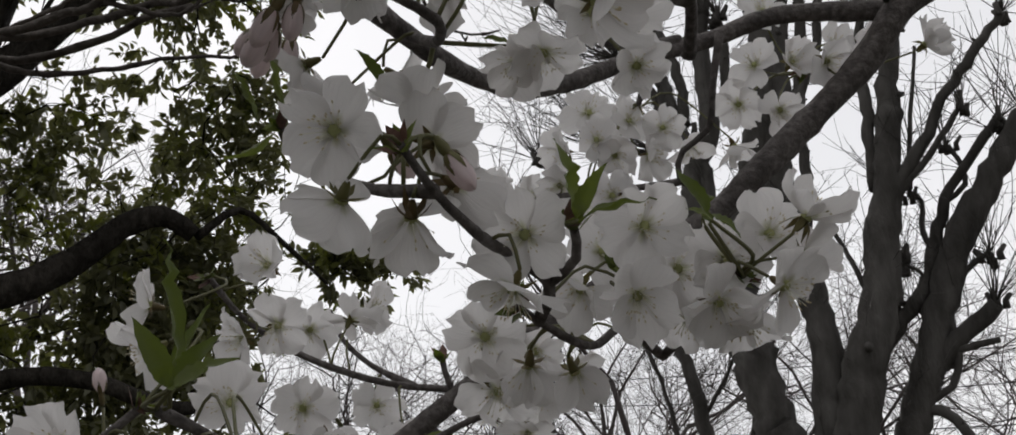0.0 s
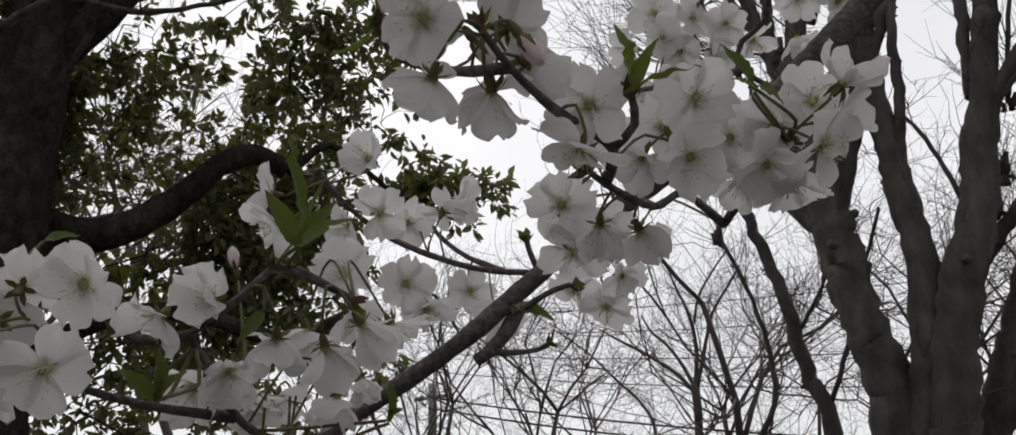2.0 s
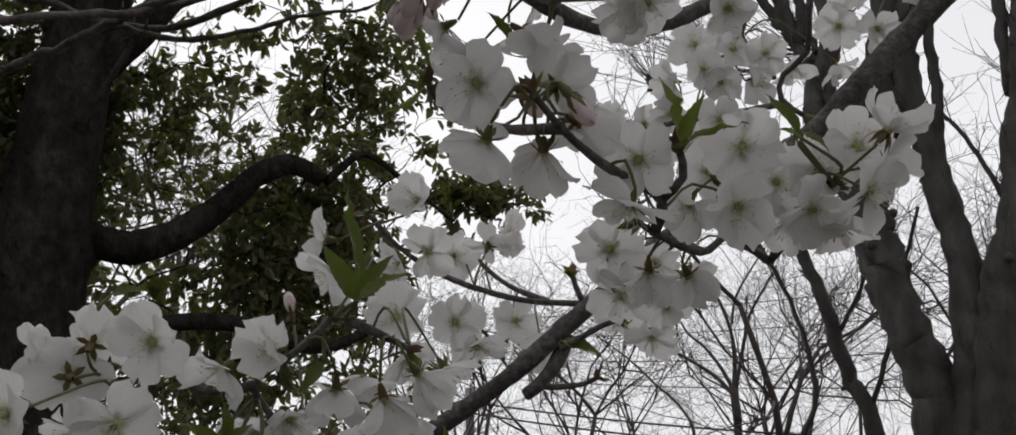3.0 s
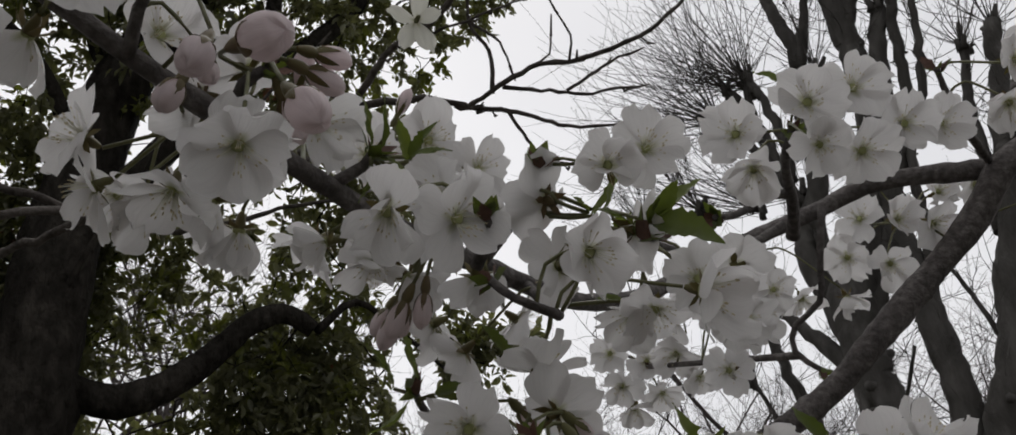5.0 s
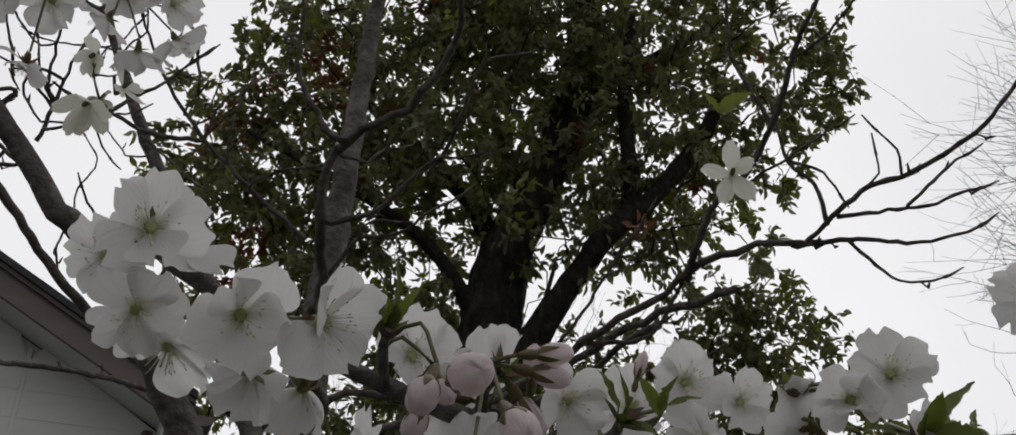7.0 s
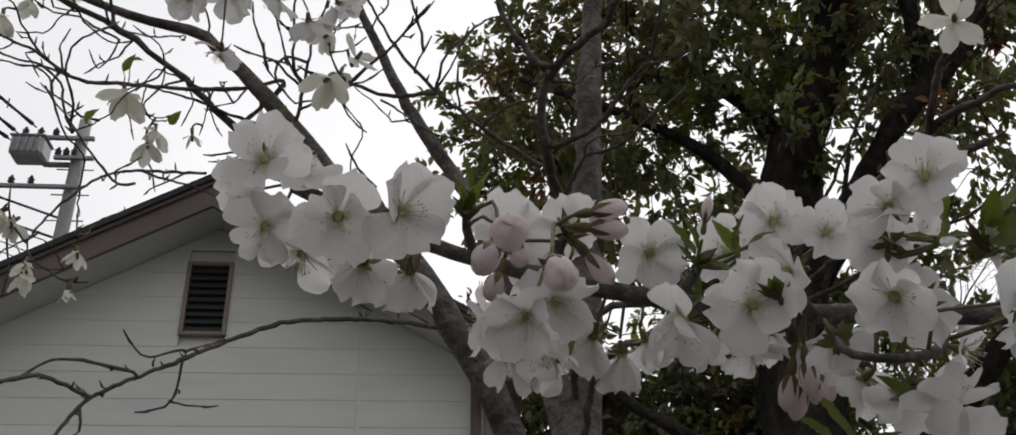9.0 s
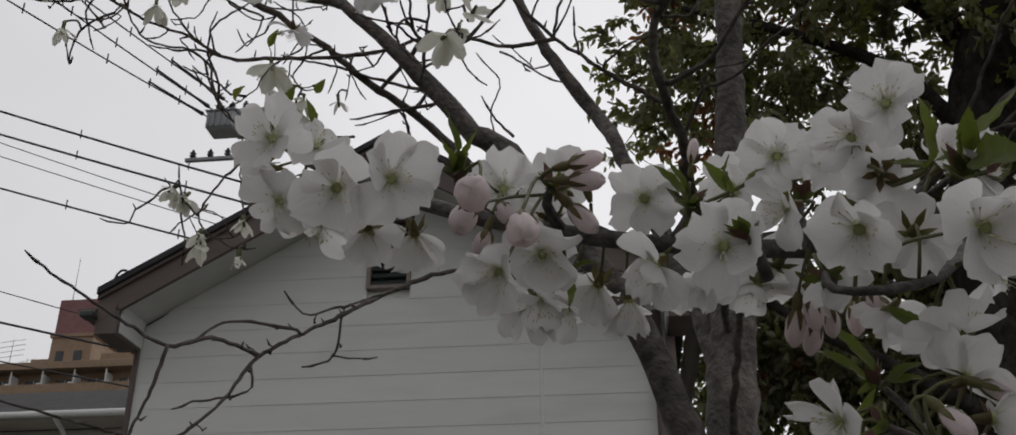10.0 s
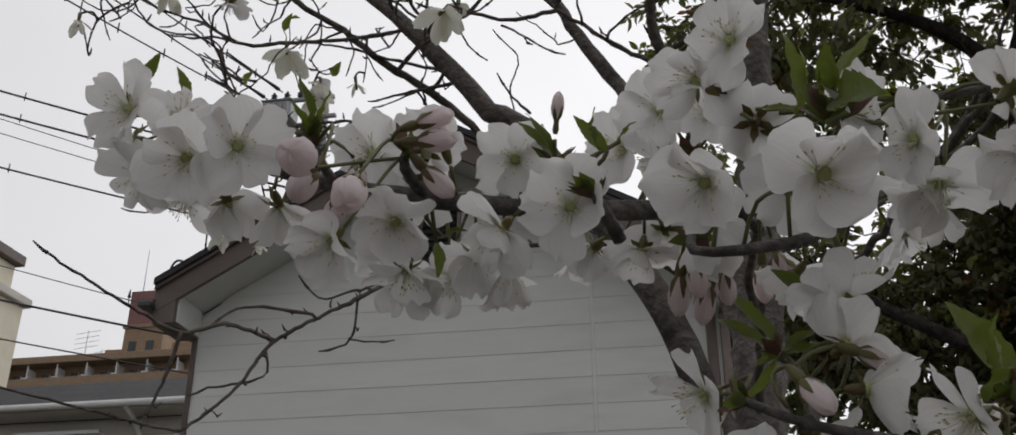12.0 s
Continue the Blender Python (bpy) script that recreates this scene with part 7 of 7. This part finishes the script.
magnolia_branch("twig", [(-0.456, 1.293, 2.858), (-0.451, 1.294, 2.859), (-0.445, 1.309, 2.845), (-0.428, 1.327, 2.832), (-0.407, 1.341, 2.824), (-0.385, 1.349, 2.826)], 0.0021, 0.0011)
magnolia_branch("twig", [(-0.391, 1.347, 2.825), (-0.390, 1.344, 2.830), (-0.403, 1.359, 2.804), (-0.421, 1.366, 2.785), (-0.428, 1.359, 2.791)], 0.0018, 0.0011)
magnolia_branch("twig", [(-0.459, 1.326, 2.746), (-0.461, 1.315, 2.759), (-0.463, 1.304, 2.773), (-0.458, 1.297, 2.785)], 0.0021, 0.0011)
magnolia_branch("twig", [(-0.461, 1.325, 2.746), (-0.464, 1.326, 2.743), (-0.475, 1.332, 2.727), (-0.475, 1.342, 2.714), (-0.493, 1.333, 2.714)], 0.0018, 0.0011)
magnolia_branch("twig", [(-0.605, 1.215, 2.789), (-0.611, 1.199, 2.804), (-0.632, 1.182, 2.808), (-0.665, 1.162, 2.807)], 0.0024, 0.0011)
magnolia_branch("twig", [(-0.622, 1.207, 2.787), (-0.638, 1.216, 2.764), (-0.638, 1.231, 2.745), (-0.637, 1.243, 2.730)], 0.0021, 0.0011)
magnolia_branch("twig", [(-0.665, 1.193, 2.770), (-0.677, 1.181, 2.775), (-0.691, 1.180, 2.764), (-0.707, 1.165, 2.769)], 0.0018, 0.0011)
magnolia_branch("twig", [(-0.580, 1.238, 2.779), (-0.575, 1.224, 2.799), (-0.564, 1.216, 2.817), (-0.541, 1.215, 2.833)], 0.0018, 0.0011)
magnolia_branch("twig", [(-0.588, 1.230, 2.783), (-0.599, 1.233, 2.772), (-0.590, 1.241, 2.768), (-0.615, 1.241, 2.751)], 0.0018, 0.0011)
magnolia_branch("twig", [(-0.524, 1.279, 2.766), (-0.535, 1.282, 2.755), (-0.545, 1.280, 2.751)], 0.0015, 0.0011)
magnolia_branch("twig", [(-0.495, 1.297, 2.761), (-0.510, 1.294, 2.756), (-0.501, 1.305, 2.747), (-0.501, 1.311, 2.740)], 0.0015, 0.0011)
magnolia_branch("twig", [(-0.040, 1.038, 2.467), (-0.035, 1.028, 2.484), (-0.029, 1.008, 2.513), (-0.019, 0.981, 2.551), (-0.005, 0.958, 2.582), (0.004, 0.937, 2.608)], 0.0026, 0.0011)
magnolia_branch("twig", [(-0.031, 1.013, 2.505), (-0.031, 1.015, 2.502), (-0.048, 0.996, 2.523), (-0.056, 0.981, 2.542), (-0.059, 0.969, 2.555)], 0.0019, 0.0011)
magnolia_branch("twig", [(-0.036, 1.030, 2.480), (-0.026, 0.990, 2.452), (-0.013, 0.987, 2.460), (0.027, 0.979, 2.479), (0.056, 0.976, 2.489)], 0.0017, 0.0011)
magnolia_branch("twig", [(-0.048, 0.996, 2.523), (-0.060, 1.034, 2.555), (-0.074, 1.030, 2.555), (-0.087, 1.031, 2.551), (-0.083, 1.035, 2.546)], 0.0016, 0.0011)
magnolia_branch("twig", [(-0.264, 1.171, 2.449), (-0.284, 1.167, 2.443), (-0.299, 1.155, 2.454), (-0.320, 1.134, 2.475), (-0.336, 1.114, 2.496), (-0.352, 1.095, 2.513), (-0.360, 1.086, 2.521)], 0.0019, 0.0011)
magnolia_branch("twig", [(-0.289, 1.164, 2.445), (-0.287, 1.157, 2.458), (-0.276, 1.156, 2.467)], 0.0014, 0.0011)
magnolia_branch("twig", [(-0.336, 1.114, 2.496), (-0.370, 1.195, 2.544), (-0.347, 1.195, 2.558), (-0.322, 1.192, 2.577), (-0.312, 1.184, 2.595), (-0.292, 1.180, 2.610)], 0.0015, 0.0011)
magnolia_branch("twig", [(-0.372, 1.360, 2.748), (-0.379, 1.376, 2.722), (-0.364, 1.393, 2.706), (-0.362, 1.403, 2.691)], 0.0018, 0.0011)
magnolia_branch("twig", [(-0.340, 1.369, 2.752), (-0.347, 1.388, 2.722), (-0.325, 1.401, 2.713), (-0.309, 1.404, 2.718)], 0.0015, 0.0011)
magnolia_branch("twig", [(-0.475, 1.342, 2.714), (-0.470, 1.359, 2.693), (-0.456, 1.385, 2.662), (-0.431, 1.409, 2.641), (-0.436, 1.434, 2.596), (-0.439, 1.456, 2.555), (-0.437, 1.484, 2.504), (-0.456, 1.491, 2.475), (-0.508, 1.473, 2.467), (-0.513, 1.483, 2.441)], 0.0018, 0.0011)
magnolia_branch("twig", [(-0.456, 1.491, 2.475), (-0.477, 1.466, 2.508), (-0.517, 1.443, 2.517), (-0.542, 1.421, 2.538)], 0.0015, 0.0011)
magnolia_branch("twig", [(-0.508, 1.473, 2.467), (-0.518, 1.456, 2.491), (-0.527, 1.434, 2.525)], 0.0012, 0.0011)
magnolia_branch("twig", [(-0.287, 1.406, 2.795), (-0.292, 1.424, 2.804), (-0.282, 1.444, 2.781), (-0.292, 1.459, 2.755)], 0.0018, 0.0011)
magnolia_branch("twig", [(-0.265, 1.424, 2.779), (-0.251, 1.422, 2.788), (-0.255, 1.440, 2.762), (-0.262, 1.455, 2.737)], 0.0018, 0.0011)
magnolia_branch("twig", [(-0.452, 1.298, 2.854), (-0.474, 1.302, 2.837), (-0.491, 1.311, 2.815), (-0.518, 1.306, 2.805)], 0.0015, 0.0011)
magnolia_branch("twig", [(-0.486, 1.273, 2.865), (-0.483, 1.289, 2.848), (-0.457, 1.300, 2.849)], 0.0018, 0.0011)
magnolia_branch("twig", [(-0.181, 1.398, 2.778), (-0.193, 1.404, 2.765), (-0.205, 1.409, 2.754), (-0.228, 1.408, 2.747)], 0.0018, 0.0011)
magnolia_branch("twig", [(-0.317, 1.373, 2.757), (-0.311, 1.362, 2.775), (-0.312, 1.348, 2.793), (-0.319, 1.332, 2.811), (-0.340, 1.317, 2.821)], 0.0015, 0.0011)
magnolia_branch("twig", [(0.268, 1.033, 2.406), (0.196, 1.028, 2.457), (0.166, 1.024, 2.481), (0.136, 1.019, 2.504), (0.088, 1.004, 2.555), (0.066, 0.991, 2.584), (0.040, 0.969, 2.622)], 0.0032, 0.0016)
magnolia_branch("twig", [(0.136, 1.019, 2.504), (0.072, 1.020, 2.498), (0.024, 0.999, 2.502), (-0.015, 0.983, 2.499)], 0.003, 0.0018)
magnolia_branch("twig", [(0.136, 1.019, 2.504), (0.136, 1.016, 2.508), (0.152, 1.002, 2.528), (0.167, 0.982, 2.553)], 0.0016, 0.001)
magnolia_branch("twig", [(0.112, 1.012, 2.529), (0.106, 1.011, 2.531), (0.118, 0.996, 2.551)], 0.0018, 0.0012)
magnolia_branch("twig", [(0.083, 1.001, 2.562), (0.081, 0.997, 2.563), (0.107, 0.980, 2.586), (0.116, 0.974, 2.593)], 0.0018, 0.0012)
magnolia_branch("twig", [(0.166, 1.024, 2.481), (0.161, 1.004, 2.509)], 0.0018, 0.0012)
magnolia_branch("branch", [(0.381, 1.341, 2.321), (0.311, 1.140, 2.306), (0.285, 1.000, 2.319), (0.267, 0.930, 2.341), (0.254, 0.890, 2.364), (0.254, 0.865, 2.387), (0.265, 0.835, 2.409), (0.286, 0.800, 2.414), (0.307, 0.765, 2.416), (0.332, 0.724, 2.455), (0.327, 0.668, 2.482), (0.319, 0.607, 2.498)], 0.0085, 0.003)
magnolia_branch("twig", [(0.265, 0.835, 2.409), (0.246, 0.840, 2.417), (0.230, 0.840, 2.442), (0.215, 0.835, 2.459), (0.204, 0.830, 2.485), (0.197, 0.800, 2.554)], 0.004, 0.002)
magnolia_branch("twig", [(0.025, 1.000, 2.498), (0.053, 1.000, 2.532), (0.079, 0.980, 2.545), (0.110, 0.960, 2.577)], 0.0024, 0.0014)
magnolia_branch("twig", [(0.067, 1.010, 2.484), (0.082, 1.010, 2.473), (0.103, 1.000, 2.450), (0.128, 1.000, 2.431)], 0.0016, 0.0011)
magnolia_branch("twig", [(0.019, 0.980, 2.494), (0.004, 0.970, 2.524), (0.009, 0.970, 2.560), (0.025, 0.970, 2.586), (0.036, 0.970, 2.612)], 0.0014, 0.001)
magnolia_branch("twig", [(0.004, 0.970, 2.524), (0.019, 0.970, 2.527), (0.031, 0.970, 2.533)], 0.0012, 0.0009)
magnolia_branch("twig", [(0.019, 0.980, 2.494), (0.021, 0.990, 2.464), (0.028, 0.990, 2.446), (0.040, 0.990, 2.434)], 0.0012, 0.0009)
magnolia_branch("twig", [(0.007, 1.700, 3.149), (-0.015, 1.600, 3.086), (-0.060, 1.500, 2.995), (-0.102, 1.450, 2.949), (-0.132, 1.450, 2.953)], 0.0024, 0.0014)
magnolia_branch("twig", [(0.042, 1.400, 2.588), (0.029, 1.400, 2.605), (0.014, 1.400, 2.623), (0.002, 1.390, 2.640)], 0.0026, 0.0018)
magnolia_branch("twig", [(0.260, 0.850, 2.400), (0.278, 0.850, 2.399), (0.292, 0.850, 2.401), (0.306, 0.850, 2.421), (0.318, 0.850, 2.426)], 0.0018, 0.0011)
magnolia_branch("twig", [(0.195, 1.028, 2.458), (0.200, 1.010, 2.457), (0.220, 1.000, 2.469), (0.240, 0.980, 2.466), (0.256, 0.970, 2.463)], 0.002, 0.0012)
magnolia_branch("twig", [(0.260, 0.905, 2.351), (0.284, 0.890, 2.350), (0.311, 0.872, 2.358), (0.331, 0.850, 2.380), (0.351, 0.830, 2.399), (0.360, 0.815, 2.404), (0.366, 0.800, 2.417), (0.365, 0.775, 2.422), (0.369, 0.722, 2.457), (0.397, 0.695, 2.457)], 0.003, 0.0015)
magnolia_branch("twig", [(0.360, 0.815, 2.404), (0.372, 0.810, 2.400), (0.387, 0.800, 2.401)], 0.0018, 0.0011)
magnolia_branch("twig", [(0.281, 0.980, 2.322), (0.295, 0.950, 2.337), (0.305, 0.920, 2.350), (0.320, 0.900, 2.343), (0.346, 0.880, 2.346), (0.367, 0.870, 2.368), (0.393, 0.860, 2.385)], 0.0026, 0.0012)
magnolia_branch("twig", [(0.305, 0.920, 2.350), (0.305, 0.910, 2.356), (0.318, 0.900, 2.363), (0.336, 0.890, 2.359)], 0.0016, 0.001)
magnolia_branch("branch", [(0.507, 1.430, 2.290), (0.550, 1.132, 2.282), (0.589, 0.952, 2.289), (0.627, 0.892, 2.309), (0.660, 0.843, 2.329), (0.686, 0.800, 2.345), (0.713, 0.763, 2.345), (0.745, 0.729, 2.332)], 0.0062, 0.0036)
magnolia_branch("twig", [(0.737, 0.738, 2.335), (0.745, 0.729, 2.332), (0.757, 0.690, 2.347), (0.771, 0.646, 2.361), (0.790, 0.610, 2.358), (0.808, 0.564, 2.364), (0.825, 0.523, 2.380), (0.838, 0.459, 2.425), (0.827, 0.432, 2.454)], 0.0034, 0.0016)
magnolia_branch("twig", [(0.745, 0.729, 2.332), (0.774, 0.692, 2.324), (0.811, 0.651, 2.305), (0.834, 0.614, 2.297), (0.849, 0.593, 2.299)], 0.003, 0.0016)
magnolia_branch("twig", [(0.774, 0.693, 2.323), (0.793, 0.690, 2.303), (0.820, 0.681, 2.277), (0.849, 0.652, 2.271)], 0.002, 0.0013)
magnolia_branch("twig", [(0.759, 0.688, 2.347), (0.791, 0.647, 2.337), (0.817, 0.620, 2.333), (0.840, 0.574, 2.332)], 0.0026, 0.0013)
magnolia_branch("twig", [(0.804, 0.633, 2.336), (0.812, 0.590, 2.351), (0.823, 0.566, 2.362)], 0.002, 0.0012)
magnolia_branch("twig", [(0.754, 0.700, 2.343), (0.753, 0.696, 2.346), (0.734, 0.684, 2.379), (0.708, 0.687, 2.404), (0.685, 0.668, 2.445)], 0.003, 0.0015)
magnolia_branch("twig", [(0.708, 0.687, 2.404), (0.739, 0.671, 2.389), (0.757, 0.674, 2.366)], 0.002, 0.0012)
magnolia_branch("twig", [(0.768, 0.657, 2.357), (0.767, 0.652, 2.359), (0.776, 0.633, 2.370), (0.769, 0.625, 2.387)], 0.0016, 0.001)
magnolia_branch("twig", [(0.786, 0.619, 2.359), (0.786, 0.614, 2.359), (0.777, 0.602, 2.382), (0.759, 0.605, 2.398)], 0.0018, 0.001)
magnolia_branch("twig", [(0.667, 0.833, 2.333), (0.666, 0.838, 2.332), (0.654, 0.756, 2.375), (0.664, 0.706, 2.388), (0.659, 0.633, 2.419), (0.650, 0.584, 2.455), (0.647, 0.535, 2.481), (0.645, 0.505, 2.505)], 0.0045, 0.002)
magnolia_branch("twig", [(0.657, 0.744, 2.378), (0.659, 0.749, 2.380), (0.685, 0.688, 2.390), (0.720, 0.620, 2.407)], 0.002, 0.0012)
magnolia_branch("twig", [(0.660, 0.651, 2.412), (0.668, 0.656, 2.422), (0.627, 0.650, 2.493), (0.609, 0.621, 2.546)], 0.003, 0.0016)
magnolia_branch("twig", [(0.650, 0.584, 2.455), (0.650, 0.589, 2.451), (0.663, 0.555, 2.452), (0.671, 0.531, 2.465)], 0.002, 0.0012)
magnolia_branch("twig", [(0.589, 0.952, 2.289), (0.644, 0.897, 2.282), (0.661, 0.845, 2.326)], 0.003, 0.002)
magnolia_branch("twig", [(0.550, 1.132, 2.282), (0.601, 1.022, 2.332), (0.633, 0.934, 2.403), (0.652, 0.881, 2.442)], 0.003, 0.0016)
magnolia_branch("branch", [(0.374, 1.532, 2.26), (0.362, 1.44, 2.295), (0.380, 1.310, 2.330), (0.423, 1.275, 2.330), (0.488, 1.226, 2.314), (0.556, 1.175, 2.291), (0.606, 1.096, 2.279), (0.631, 1.026, 2.288), (0.642, 0.961, 2.295), (0.667, 0.907, 2.308)], 0.0062, 0.0042)
magnolia_branch("twig", [(0.556, 1.175, 2.291), (0.576, 1.120, 2.263), (0.604, 1.086, 2.254), (0.653, 1.040, 2.266), (0.698, 0.987, 2.284), (0.751, 0.928, 2.293)], 0.004, 0.002)
magnolia_branch("branch", [(0.362, 1.51, 2.08), (0.362, 1.43, 2.16), (0.372, 1.350, 2.239), (0.387, 1.293, 2.260), (0.420, 1.222, 2.255), (0.481, 1.160, 2.267), (0.546, 1.104, 2.274), (0.605, 1.037, 2.297), (0.652, 0.952, 2.322), (0.734, 0.840, 2.332)], 0.0062, 0.004)
side_twigs(40)

# magnolia flowers: place, the way they hang, size
magnolia_flower((0.641, 0.699, 2.378), (-0.47, -0.86, -0.19), 0.72, 5, 0.15)
magnolia_flower((-0.001, 0.970, 2.552), (-0.2, -0.5, -0.8), 0.62, 5, 0.75)
magnolia_flower((0.037, 0.970, 2.516), (0.4, -0.6, 0.2), 0.6, 4, 0.3)
magnolia_flower((0.007, 0.955, 2.474), (-0.35, -0.46, -0.82), 0.8, 6)
magnolia_flower((-0.534, 1.243, 2.788), (0.12, 0.04, -0.99), 0.75, 6)
magnolia_flower((-0.510, 1.268, 2.840), (0.03, -0.28, -0.96), 0.6, 5)
magnolia_flower((-0.668, 1.210, 2.730), (-0.11, 0.13, -0.99), 0.55, 5)
magnolia_flower((-0.370, 1.357, 2.736), (0.13, -0.12, -0.98), 1.0, 7)
magnolia_flower((-0.324, 1.405, 2.691), (0.02, -0.12, -0.99), 0.7, 6)
magnolia_flower((-0.336, 1.414, 2.671), (0.27, -0.17, -0.95), 0.7, 5)
magnolia_flower((-0.276, 1.453, 2.716), (0.10, 0.28, -0.95), 0.5, 4)
magnolia_flower((-0.681, 1.157, 2.783), (0.03, -0.28, -0.96), 0.7, 5)
magnolia_flower((-0.451, 1.272, 2.870), (-0.01, 0.27, -0.96), 0.6, 4)
magnolia_flower((-0.522, 1.425, 2.527), (-0.29, -0.65, -0.70), 0.6, 6)
magnolia_flower((-0.502, 1.470, 2.456), (-0.00, -0.01, -1.00), 0.8, 6)
magnolia_flower((-0.434, 1.478, 2.433), (-0.05, 0.33, -0.94), 0.35, 3)
magnolia_flower((0.017, 0.985, 2.505), (0.29, -0.95, -0.13), 0.4, 4)
magnolia_flower((-0.538, 1.413, 2.535), (-0.54, -0.42, -0.73), 0.6, 5)
magnolia_flower((-0.521, 1.428, 2.521), (0.36, -0.39, -0.84), 0.6, 5)
magnolia_flower((-0.505, 1.462, 2.470), (-0.07, -0.36, -0.93), 0.6, 5)
magnolia_flower((-0.434, 1.477, 2.498), (0.24, -0.11, -0.96), 0.6, 5)
magnolia_flower((-0.437, 1.478, 2.430), (-0.01, 0.27, -0.96), 0.4, 4)
magnolia_leaf((0.608, 0.662, 2.421), (0.621, 0.626, 2.428), (-0.19, -0.98, 0.07), 0.5)
magnolia_leaf((0.607, 0.662, 2.422), (0.586, 0.650, 2.433), (0.16, -0.94, -0.29), 0.35)
magnolia_leaf((-0.374, 1.346, 2.766), (-0.352, 1.320, 2.780), (0.36, -0.92, -0.16), 0.4)
magnolia_leaf((-0.305, 1.411, 2.708), (-0.284, 1.388, 2.718), (0.48, -0.87, -0.12), 0.5)
magnolia_leaf((-0.356, 1.191, 2.558), (-0.337, 1.171, 2.569), (0.36, -0.91, 0.20), 0.5)
magnolia_leaf((-0.363, 1.339, 2.781), (-0.340, 1.326, 2.778), (0.15, -0.90, 0.42), 0.5)
